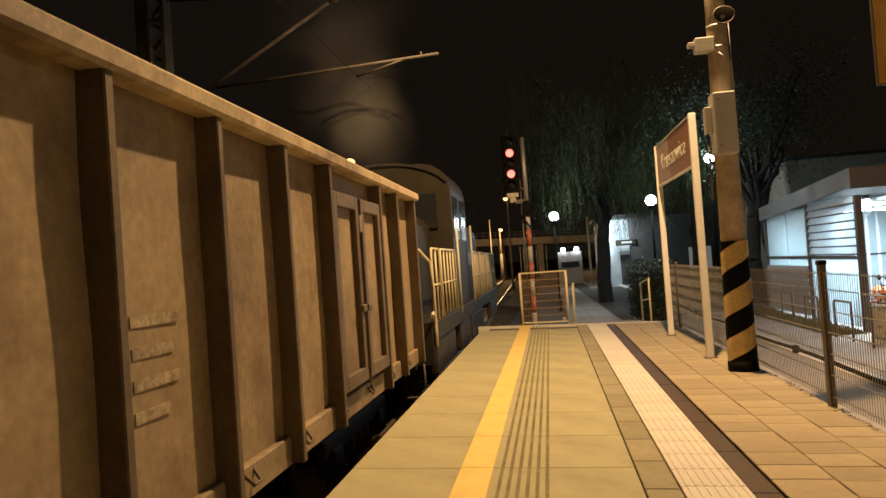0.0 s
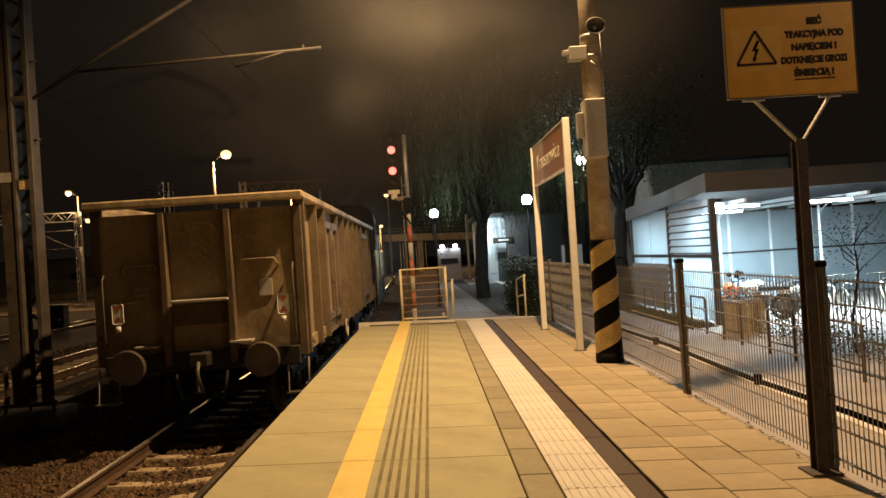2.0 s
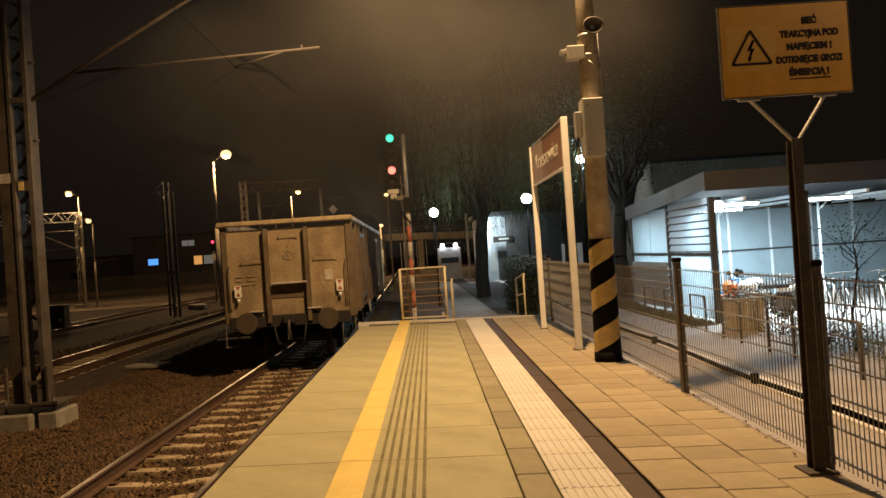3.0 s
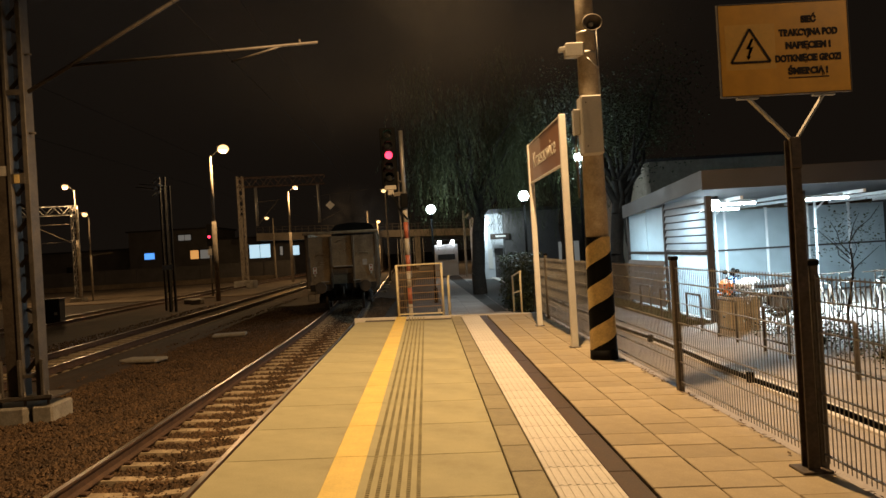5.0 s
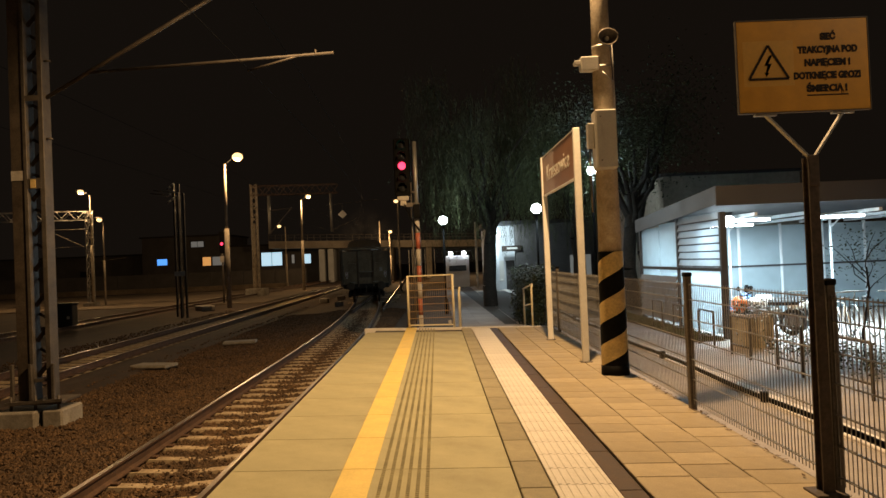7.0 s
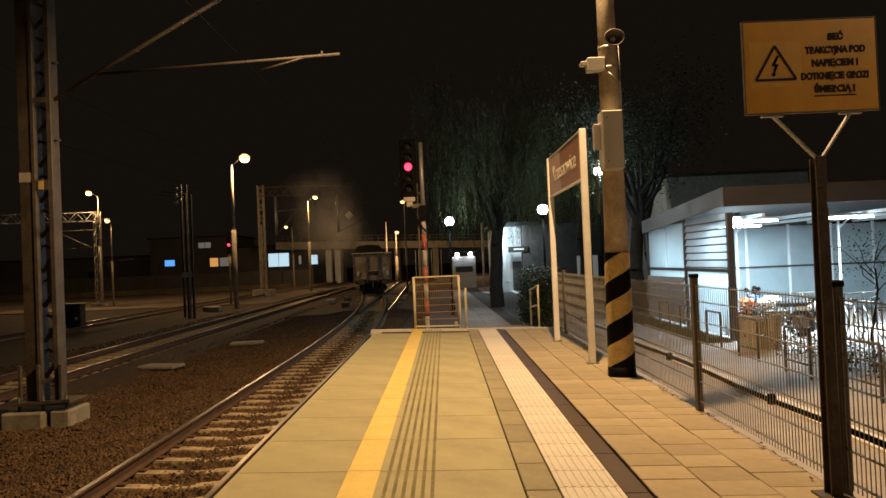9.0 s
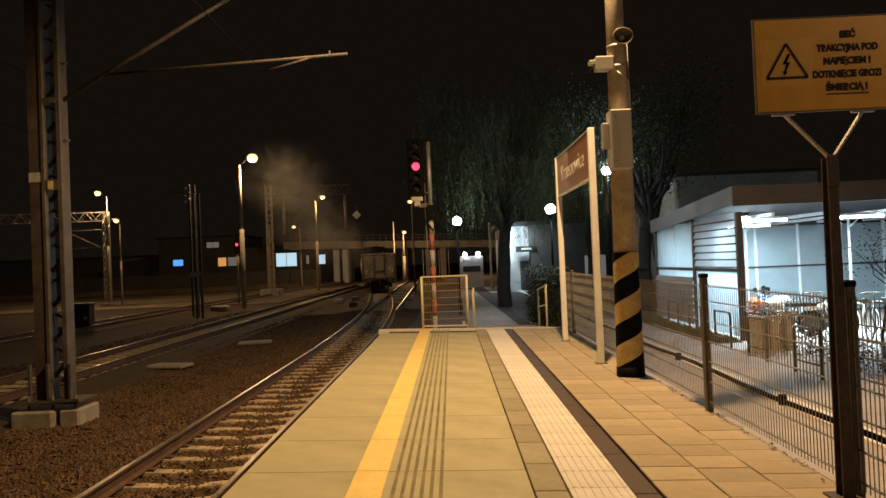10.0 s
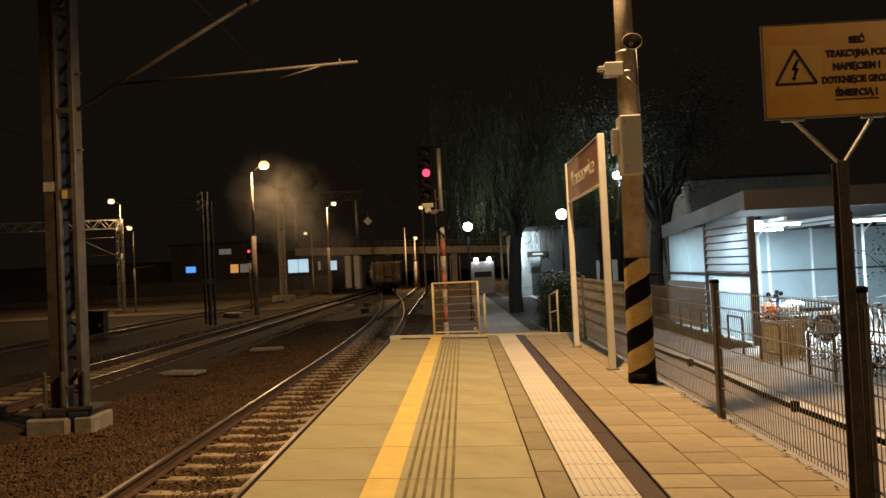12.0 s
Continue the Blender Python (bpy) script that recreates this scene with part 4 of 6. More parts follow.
        fs.append((4 * i, 4 * i + 1, 4 * i + 2, 4 * i + 3))
    return raw(name, vs, fs, mat, parent)


leaves("foliage", (0, 0, 0.85), (0.5, 0.5, 0.25), 300, 0.07, M["leaf2"], plan)
for y0 in np.arange(8.2, 15.0, 0.85):
    h = thing("low_shrub", "low dark shrub in the bed beside the bike shed", "shrub", (7.1, y0, -0.62), group="bed shrubs")
    bm = B()
    for k in range(5):
        rod(bm, (0, 0, -0.02), (rng.uniform(-0.3, 0.3), rng.uniform(-0.3, 0.3), 0.3), 0.012, 5, 0.004)
    part("stems", bm, M["bark"], h)
    leaves("foliage", (0, 0, 0.22), (0.65, 0.7, 0.28), 650, 0.055, M["leaf2"], h)
vs, fs = [], []
for i in range(9000):
    x, y = rng.uniform(5.95, 6.66), rng.uniform(17.4, 27.0)
    a, hgt = rng.uniform(0, 6.28), rng.uniform(0.05, 0.13)
    c, d = math.cos(a) * 0.012, math.sin(a) * 0.012
    lx, ly = rng.normal(0, 0.03, 2)
    vs += [(x - c, y - d, -0.625), (x + c, y + d, -0.625), (x + lx, y + ly, -0.62 + hgt)]
    fs.append((3 * i, 3 * i + 1, 3 * i + 2))
tagged(raw("grass", vs, fs, material("grass_blade", (0.075, 0.085, 0.03), 0.7, vary=0.2, island=1.4, bump=0)), "short green grass strip along the shed wall", "grass", kind="stuff")
bm = B()
box(bm, 5.92, 6.69, 17.35, 27.05, -0.63, -0.61)
tagged(part("grass_bed", bm, M["earth"]), "dark soil under the grass beside the shed", "ground", kind="structure")
h = thing("hedge", "dark clipped hedge beside the path", "hedge", (3.02, 24.2, -0.62))
vs, fs = [], []
for i in range(16000):
    q = np.array((rng.uniform(-0.42, 0.42), rng.uniform(-2.6, 2.6), rng.uniform(0.05, 1.82)))
    q += rng.normal(0, 0.05, 3) + 0.10 * np.array((noise.noise(Vector(q * 1.7)), 0, noise.noise(Vector(q * 1.3 + 5))))
    a, t, s_ = rng.uniform(0, 6.28), rng.uniform(-0.9, 0.9), rng.uniform(0.05, 0.10)
    d = np.array((math.cos(a) * math.cos(t), math.sin(a) * math.cos(t), math.sin(t))) * s_
    w = np.array((-math.sin(a), math.cos(a), rng.uniform(-0.4, 0.4))) * s_ * 0.4
    vs += [tuple(q), tuple(q + d * 0.5 + w), tuple(q + d), tuple(q + d * 0.5 - w)]
    fs.append((4 * i, 4 * i + 1, 4 * i + 2, 4 * i + 3))
raw("foliage", vs, fs, M["leaf2"], h)
for k in range(11):
    bm = B()
    rod(bm, (0, -2.5 + 0.5 * k, -0.02), (rng.uniform(-0.2, 0.2), -2.5 + 0.5 * k, 1.4), 0.025, 5, 0.006)
    part("stem", bm, M["bark"], h)


def limb(bm, a, b, r0, r1, bends=5, wob=0.1):
    a, b = Vector(a), Vector(b)
    prev, pr = a, r0
    for k in range(1, bends + 1):
        t = k / bends
        q = a.lerp(b, t) + Vector((rng.normal(0, wob), rng.normal(0, wob), rng.normal(0, wob * 0.4))) * (1 if k < bends else 0)
        r = r0 + (r1 - r0) * t
        rod(bm, prev, q, pr, 9, r, caps=False)
        prev, pr = q, r


def willow(place, height, radius, strands, label):
    """Trunk, spreading limbs and long hanging strands of narrow leaves."""
    ob = thing("willow_tree", label, "tree", place)
    bm = B()
    limb(bm, (0, 0, -0.05), (0.15, 0.1, height * 0.45), 0.34, 0.24, 5, 0.05)
    tips = []
    for k in range(11):
        a = k * 0.571 + rng.uniform(-0.2, 0.2)
        r = radius * rng.uniform(0.35, 0.85)
        tip = (r * math.cos(a), r * math.sin(a), height * rng.uniform(0.5, 1.0))
        limb(bm, (0.15, 0.1, height * rng.uniform(0.3, 0.45)), tip, 0.13, 0.03, 6, 0.18)
        tips.append(tip)
    part("trunk", bm, M["bark"], ob)
    vs, fs = [], []
    for i in range(strands):
        tx, ty, tz = tips[i % len(tips)]
        x, y, z = tx + rng.normal(0, radius * 0.15), ty + rng.normal(0, radius * 0.15), tz + rng.normal(0, 0.35)
        length = rng.uniform(1.0, 5.0)
        floor = 2.0 + 3.2 * rng.random() ** 1.2
        dx, dy = rng.normal(0, 0.12), rng.normal(0, 0.12)
        for k in range(int(length / 0.075)):
            t = k * 0.075
            if z - t < floor:
                break
            px, py = x + dx * t + 0.06 * math.sin(3 * t + i), y + dy * t + 0.06 * math.cos(2.3 * t + i)
            a = rng.uniform(0, 6.28)
            s = rng.uniform(0.08, 0.15)
            c, d = math.cos(a), math.sin(a)
            n = len(vs)
            vs += [(px, py, z - t), (px + c * s * 0.45 + d * 0.014, py + d * s * 0.45 - c * 0.014, z - t - s * 0.5), (px + c * s * 0.6, py + d * s * 0.6, z - t - s), (px + c * s * 0.45 - d * 0.014, py + d * s * 0.45 + c * 0.014, z - t - s * 0.5)]
            fs.append((n, n + 1, n + 2, n + 3))
    raw("crown", vs, fs, M["leaf"], ob)
    return ob


willow((2.4, 34.0, -0.62), 10.5, 3.8, 1250, "large weeping willow with long hanging strands")
willow((6.8, 36.0, -0.62), 11.0, 4.0, 1000, "weeping willow behind the station sign")


def broad_tree(place, height, lean, label):
    ob = thing("tree", label, "tree", place)
    bm = B()
    limb(bm, (0, 0, -0.05), (lean, 0.2, height * 0.55), 0.30, 0.2, 6, 0.06)
    tips = []
    for k in range(9):
        a = k * 0.7
        tip = (lean + 2.2 * math.cos(a) * rng.uniform(0.4, 1), 2.2 * math.sin(a) * rng.uniform(0.4, 1), height * rng.uniform(0.7, 1))
        limb(bm, (lean * 0.8, 0.15, height * rng.uniform(0.35, 0.52)), tip, 0.11, 0.03, 5, 0.12)
        tips.append(tip)
    part("trunk", bm, M["bark"], ob)
    vs, fs = [], []
    for tip in tips:
        for _ in range(700):
            q = np.array(tip) + rng.normal(0, 0.75, 3)
            a, t, s = rng.uniform(0, 6.28), rng.uniform(-1.2, 0.6), rng.uniform(0.06, 0.13)
            d = np.array((math.cos(a) * math.cos(t), math.sin(a) * math.cos(t), math.sin(t))) * s
            w = np.array((-math.sin(a), math.cos(a), 0.2)) * s * 0.4
            n = len(vs)
            vs += [tuple(q), tuple(q + d * 0.5 + w), tuple(q + d), tuple(q + d * 0.5 - w)]
            fs.append((n, n + 1, n + 2, n + 3))
    raw("crown", vs, fs, M["leaf2"], ob)


broad_tree((7.3, 28.0, -0.62), 8.5, 0.2, "dark leafy tree behind the bike shed")
broad_tree((8.6, 29.5, -0.62), 8.0, -0.5, "dark leaning tree behind the bike shed")
st = thing("sapling", "thin young tree with sparse leaves beside the shed", "tree", (8.0, 14.0, -0.62))
bm = B()
limb(bm, (0, 0, -0.03), (0.1, 0, 1.7), 0.03, 0.018, 4, 0.03)
part("trunk", bm, M["bark"], st)
for k in range(7):
    bm = B()
    limb(bm, (0.08, 0, 1.2 + 0.1 * k), (0.1 + 0.55 * math.cos(k * 0.9), 0.55 * math.sin(k * 0.9), 1.7 + 0.13 * k), 0.012, 0.004, 3, 0.04)
    part("branch", bm, M["bark"], st)
leaves("crown", (0.1, 0, 2.0), (0.75, 0.75, 0.55), 420, 0.06, M["leaf2"], st)

# ---- bicycle shed ----
SX0, SX1, SY0, SY1, SG = 6.77, 15.5, 17.62, 24.6, -0.62
shed = thing("bicycle_shed", "open bicycle shed with translucent walls and lit tubes", "shed", (0, 0, 0))
for x, y in ((SX0, SY0), (SX0, 20.82), (SX0, SY1), (9.05, SY0), (12.8, SY0), (SX1, SY0), (SX1, SY1)):
    bm = B()
    box(bm, x, x + 0.14, y, y + 0.14, SG, 2.42, 0.006)
    part("post", bm, M["darkpanel"], shed, "dark steel corner post")
for x in (8.4, 9.05, 10.0, 11.4, 12.8, 14.2):
    bm = B()
    box(bm, x - 0.04, x + 0.04, SY1 - 0.14, SY1 - 0.06, SG, 2.3)
    part("wall_stud", bm, M["shedwhite"], shed)
bm = B()
box(bm, SX0 - 0.12, SX1 + 0.1, SY0 - 0.12, SY0 - 0.06, 2.56, 3.03, 0.005)
part("fascia", bm, M["darkpanel"], shed, "grey metal fascia")
bm = B()
v = [bm.verts.new(p) for p in ((SX0 - 0.12, SY0 - 0.055, 2.60), (SX0 - 0.12, SY1 + 0.1, 2.20), (SX0 - 0.12, SY1 + 0.1, 2.61), (SX0 - 0.12, SY0 - 0.055, 3.03),
                                (SX0 - 0.06, SY0 - 0.055, 2.60), (SX0 - 0.06, SY1 + 0.1, 2.20), (SX0 - 0.06, SY1 + 0.1, 2.61), (SX0 - 0.06, SY0 - 0.055, 3.03))]
for q in ((0, 1, 2, 3), (7, 6, 5, 4), (0, 4, 5, 1), (1, 5, 6, 2), (2, 6, 7, 3), (3, 7, 4, 0)):
    bm.faces.new([v[i] for i in q])
part("fascia", bm, M["darkpanel"], shed)
bm = B()
v = [bm.verts.new(p) for p in ((SX0 - 0.05, SY0 - 0.05, 2.86), (SX1, SY0 - 0.05, 2.86), (SX1, SY1 + 0.3, 2.5), (SX0 - 0.05, SY1 + 0.3, 2.5),
                                (SX0 - 0.05, SY0 - 0.05, 2.94), (SX1, SY0 - 0.05, 2.94), (SX1, SY1 + 0.3, 2.58), (SX0 - 0.05, SY1 + 0.3, 2.58))]
for q in ((3, 2, 1, 0), (4, 5, 6, 7), (0, 1, 5, 4), (1, 2, 6, 5), (2, 3, 7, 6), (3, 0, 4, 7)):
    bm.faces.new([v[i] for i in q])
part("roof", bm, M["darkpanel"], shed)
for x in np.arange(7.6, 15.4, 1.5):
    bm = B()
    box(bm, x, x + 0.07, SY0, SY1, 2.3, 2.38)
    part("purlin", bm, M["shedwhite"], shed)
# side wall: horizontal slats near the front, clear sheets behind
bm = B()
box(bm, -0.008, 0.03, 0.0, 3.03, 0, 0.17, 0.003)
for vtx in bm.verts:
    if vtx.co.z > 0.1:
        vtx.co.x += 0.055
slat2 = mesh_of("slat", bm, M["slatsheet"])
for k in range(7):
    piece("slat", slat2, shed, (SX0 + 0.01, SY0 + 0.16, 1.13 + 0.19 * k))
# dark strips that paint in the shaded gaps between the slats
bm = B()
box(bm, -0.02, 0.01, 0.0, 3.03, 0, 0.035, 0.003)
shade_strip = mesh_of("slat_shade_strip", bm, M["darkpanel"])
for k in range(7):
    piece("slat_shade_strip", shade_strip, shed, (SX0 + 0.01, SY0 + 0.16, 1.09 + 0.19 * k))
bm = B()
box(bm, -0.008, 0.03, 0.0, 3.6, 0, 0.17, 0.003)
for vtx in bm.verts:
    if vtx.co.z > 0.1:
        vtx.co.x += 0.05
slat3 = mesh_of("slat", bm, material("grey_slat", (0.22, 0.22, 0.23), 0.6, vary=0.1))
for k in range(7):
    piece("slat", slat3, shed, (SX0 - 0.05, 20.98, -0.5 + 0.19 * k))
for y0, y1, z0, z1, nm in ((20.98, 22.65, 1.08, 2.36, "pane"), (22.72, 24.56, 1.08, 2.28, "pane"), (17.78, 20.80, -0.55, 1.0, "pane"), (22.72, 24.56, -0.55, 1.0, "pane"), (20.98, 22.65, -0.55, 1.0, "pane")):
    bm = B()
    box(bm, SX0 + 0.05, SX0 + 0.065, y0, y1, z0, z1)
    part(nm, bm, M["polycarb"], shed, "translucent wall sheet")
for x0, x1 in ((6.95, 8.36), (8.44, 9.01), (9.09, 9.96), (10.04, 11.36), (11.44, 12.76), (12.84, 14.16), (14.24, 15.4)):
    for z0, z1 in ((0.96, 2.25), (-0.55, 0.90)):
        bm = B()
        box(bm, x0, x1, SY1 - 0.11, SY1 - 0.095, z0, z1)
        part("pane", bm, M["polycarb"], shed, "translucent wall sheet")
bm = B()
box(bm, SX0 + 0.14, SX1, SY1 - 0.15, SY1 - 0.10, 0.90, 0.96)
box(bm, SX0 + 0.03, SX0 + 0.10, SY0 + 0.14, SY1, 1.0, 1.08)
part("mid_rail", bm, M["darkpanel"], shed)
for a, b in (((7.0, 0.75), (8.3, 2.2)), ((7.0, 2.2), (8.3, 0.75))):
    bm = B()
    rod(bm, (a[0], SY1 - 0.2, a[1]), (b[0], SY1 - 0.2, b[1]), 0.012, 6)
    part("bracing", bm, M["shedwhite"], shed)
for x in (8.15, 11.0):
    bm = B()
    rod(bm, (x, SY0 + 3, -0.6), (x, SY0 + 3, 2.3), 0.035, 8)
    part("column", bm, M["shedwhite"], shed)
    bm = B()
    rod(bm, (x, SY0 + 3, 2.0), (x + 0.35, SY0 + 3, 2.32), 0.02, 6)
    part("strut", bm, M["shedwhite"], shed)
for x, y, l in ((7.9, 18.6, 1.1), (10.2, 18.6, 1.3), (9.0, 22.5, 1.4), (12.6, 18.6, 1.6)):
    f = thing("tube_light", "bright fluorescent tube fitting under the shed roof", "lamp", (x, y, 2.25), group="shed tube lights")
    bm = B()
    box(bm, -l / 2, l / 2, -0.06, 0.06, 0.02, 0.08, 0.01)
    part("fitting", bm, M["shedwhite"], f)
    bm = B()
    rod(bm, (-l / 2 + 0.05, 0, -0.02), (l / 2 - 0.05, 0, -0.02), 0.03, 10)
    part("tube", bm, M["tube"], f)
f = thing("bulkhead_lamp", "round glowing bulkhead lamp by the shed post", "lamp", (7.12, 17.95, 2.22))
bm = B()
ball(bm, (0, 0, 0), 0.12, 16, 10)
part("globe", bm, M["globe"], f)
bm = B()
rod(bm, (0, 0, 0.1), (0, 0, 0.2), 0.08, 12)
part("base", bm, M["darkpanel"], f)


def wheel(bm, c, r, tube, spokes=14):
    n = 24
    pts = [Vector(c) + Vector((r * math.cos(2 * math.pi * k / n), 0, r * math.sin(2 * math.pi * k / n))) for k in range(n + 1)]
    pipe(bm, pts, tube, 6)
    for k in range(spokes):
        a = 2 * math.pi * k / spokes
        rod(bm, c, Vector(c) + Vector((r * math.cos(a), 0, r * math.sin(a))), 0.0025, 4)


def bicycle(place, turn, frame_mat, label):
    ob = thing("bicycle", label, "bicycle", place, group="parked bicycles")
    ob.rotation_euler = (0, 0, radians(turn))
    for x in (-0.53, 0.53):
        bm = B()
        wheel(bm, (x, 0, 0.34), 0.325, 0.016)
        part("wheel", bm, M["rubber"], ob)
    bm = B()
    bb, seat, head, rear, front = (-0.08, 0, 0.30), (-0.22, 0, 0.78), (0.38, 0, 0.80), (-0.53, 0, 0.34), (0.53, 0, 0.34)
    for a, b in ((bb, seat), (bb, (0.40, 0, 0.68)), (seat, head), (bb, rear), (seat, rear), (head, front)):
        rod(bm, a, b, 0.017, 7)
    part("bike_frame", bm, frame_mat, ob)
    bm = B()
    box(bm, -0.36, -0.10, -0.06, 0.06, 0.86, 0.92, 0.02)
    rod(bm, (-0.22, 0, 0.78), (-0.24, 0, 0.88), 0.014, 7)
    part("saddle", bm, M["rubber"], ob)
    bm = B()
    rod(bm, (0.38, 0, 0.8), (0.37, 0, 0.98), 0.014, 7)
    pipe(bm, [(0.30, -0.28, 1.0), (0.38, -0.12, 1.0), (0.38, 0.12, 1.0), (0.30, 0.28, 1.0)], 0.013, 7)
    part("handlebar", bm, M["galvdark"], ob)


bicycle((9.4, 17.3, SG), 78, M["white"], "white bicycle parked at the shed front")
bicycle((10.0, 17.5, SG), 84, M["galv"], "silver bicycle parked in the shed")
bicycle((10.6, 17.2, SG), 70, M["white"], "pale bicycle leaning beside others")
bicycle((11.2, 17.6, SG), 95, M["galv"], "grey bicycle parked in the shed")
bicycle((11.7, 17.3, SG), 80, M["blue"], "blue bicycle parked in the shed")
bicycle((9.0, 18.4, SG), 88, M["galvdark"], "dark bicycle parked behind the motorcycles")


def motorcycle(place, turn, fairing, label):
    ob = thing("motorcycle", label, "motorcycle", place, group="parked motorcycles")
    ob.rotation_euler = (0, 0, radians(turn))
    for x in (-0.68, 0.68):
        bm = B()
        n = 24
        pipe(bm, [(x + 0.27 * math.cos(2 * math.pi * k / n), 0, 0.31 + 0.27 * math.sin(2 * math.pi * k / n)) for k in range(n + 1)], 0.055, 8)
        w = part("wheel", bm, M["rubber"], ob)
        bm = B()
        rod(bm, (x, -0.03, 0.31), (x, 0.03, 0.31), 0.2, 18)
        part("rim", bm, M["galvdark"], w)
    bm = B()
    box(bm, -0.28, 0.30, -0.16, 0.16, 0.25, 0.62, 0.06)
    part("engine", bm, M["galvdark"], ob)
    bm = B()
    box(bm, -0.12, 0.36, -0.15, 0.15, 0.66, 0.94, 0.09)
    part("tank", bm, M["white"], ob, "white fuel tank")
    bm = B()
    box(bm, 0.37, 0.72, -0.14, 0.14, 0.60, 0.98, 0.10)
    box(bm, 0.45, 0.95, -0.06, 0.06, 0.58, 0.64, 0.02)
    part("fairing", bm, fairing, ob)
    bm = B()
    box(bm, -0.85, -0.10, -0.13, 0.13, 0.72, 0.86, 0.05)
    part("seat", bm, M["rubber"], ob)
    bm = B()
    box(bm, -0.95, -0.55, -0.10, 0.10, 0.62, 0.76, 0.05)
    part("tail", bm, M["white"], ob)
    bm = B()
    pipe(bm, [(0.42, -0.36, 1.02), (0.5, -0.1, 0.98), (0.5, 0.1, 0.98), (0.42, 0.36, 1.02)], 0.018, 8)
    for s in (-1, 1):
        ball(bm, (0.46, s * 0.34, 1.14), 0.06, 8, 6)
        rod(bm, (0.68, s * 0.09, 0.31), (0.5, s * 0.09, 0.95), 0.03, 8)
    part("handlebar", bm, M["hazblack"], ob)


motorcycle((7.9, 18.1, SG), 172, M["orange"], "orange and white motorcycle parked in the shed")
motorcycle((8.45, 19.0, SG), 165, M["blue"], "blue motorcycle parked behind the orange one")

# ---- the freight wagon; its own space: y ahead from the rear end sill, z from the rail head ----
WL_, WH, HW = 12.8, 3.22, 1.43
wagon = thing("open_wagon", "weathered brown high-sided open freight wagon", "freight wagon")
SIDE_Z0, SIDE_Z1 = 1.12, 3.03
for sx in (-1, 1):
    bm = B()
    box(bm, sx * (HW - 0.10) - 0.006, sx * (HW - 0.10) + 0.006, 0.03, WL_ - 0.03, SIDE_Z0, WH - 0.10)
    bmesh.ops.subdivide_edges(bm, edges=bm.edges, cuts=10, use_grid_fill=True)
    for v in bm.verts:
        v.co.x += 0.016 * noise.noise(Vector((v.co.x * 0.3, v.co.y * 1.3, v.co.z * 1.1 + sx)))
    part("side_wall", bm, M["wagon"], wagon, "dented brown steel side sheet")
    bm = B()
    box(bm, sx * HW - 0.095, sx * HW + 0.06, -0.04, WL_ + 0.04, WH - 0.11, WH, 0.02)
    part("top_chord", bm, M["chord"], wagon, "pale top chord")
    bm = B()
    box(bm, sx * (HW - 0.10) - 0.05, sx * (HW - 0.10) + 0.05, 0.0, WL_, SIDE_Z0 - 0.14, SIDE_Z0 + 0.05, 0.01)
    part("side_sill", bm, M["wagon"], wagon)
    # post colour already holds the shade of the faces turned from the lamp
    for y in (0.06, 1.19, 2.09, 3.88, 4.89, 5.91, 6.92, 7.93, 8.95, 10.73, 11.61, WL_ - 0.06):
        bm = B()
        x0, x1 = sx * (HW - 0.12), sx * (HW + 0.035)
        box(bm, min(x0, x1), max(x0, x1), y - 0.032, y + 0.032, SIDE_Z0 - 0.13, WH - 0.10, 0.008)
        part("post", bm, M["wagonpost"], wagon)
    for yc in (2.985, 9.84):
        for k in (-1, 1):
            y0, y1 = yc + (0.05 if k > 0 else -0.83), yc + (0.83 if k > 0 else -0.05)
            xo = sx * (HW - 0.035)
            bm = B()
            box(bm, xo - 0.008, xo + 0.008, y0 + 0.09, y1 - 0.09, SIDE_Z0 + 0.22, SIDE_Z1 - 0.22)
            d = part("door_leaf", bm, M["wagon"], wagon, "side door leaf")
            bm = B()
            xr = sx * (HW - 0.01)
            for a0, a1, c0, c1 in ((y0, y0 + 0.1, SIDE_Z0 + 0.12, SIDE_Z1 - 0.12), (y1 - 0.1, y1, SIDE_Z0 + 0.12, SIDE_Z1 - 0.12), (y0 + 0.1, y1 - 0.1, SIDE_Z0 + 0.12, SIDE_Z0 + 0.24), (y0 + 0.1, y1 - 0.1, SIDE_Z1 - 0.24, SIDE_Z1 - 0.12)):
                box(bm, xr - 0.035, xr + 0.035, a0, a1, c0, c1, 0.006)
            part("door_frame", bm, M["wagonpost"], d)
        bm = B()
        xh = sx * (HW + 0.02)
        box(bm, xh - 0.03, xh + 0.03, yc - 0.16, yc + 0.16, 1.86, 1.93, 0.01)
        box(bm, xh - 0.03, xh + 0.03, yc - 0.04, yc + 0.04, 1.30, 2.6, 0.008)
        rod(bm, (xh, yc, 1.2), (xh, yc, 2.75), 0.02, 8)
        part("door_latch", bm, M["wagonpost"], wagon)
    for y in np.arange(0.55, 12, 0.95):
        bm = B()
        pipe(bm, [(sx * (HW - 0.06), y - 0.07, SIDE_Z0 + 0.02), (sx * (HW + 0.0), y - 0.05, SIDE_Z0 - 0.05), (sx * (HW + 0.0), y + 0.05, SIDE_Z0 - 0.05), (sx * (HW - 0.06), y + 0.07, SIDE_Z0 + 0.02)], 0.012, 6)
        part("lashing_ring", bm, M["wagonpost"], wagon)
    # stencilled rows on the side, unreadable
    for i, w in enumerate((0.42, 0.36, 0.40, 0.30)):
        bm = B()
        box(bm, sx * (HW - 0.087) - 0.006, sx * (HW - 0.087) + 0.003, 6.15, 6.15 + w, 2.05 - i * 0.14, 2.10 - i * 0.14)
        part("stencil_line", bm, M["stencil"], wagon, "faded stencil line")
bm = B()
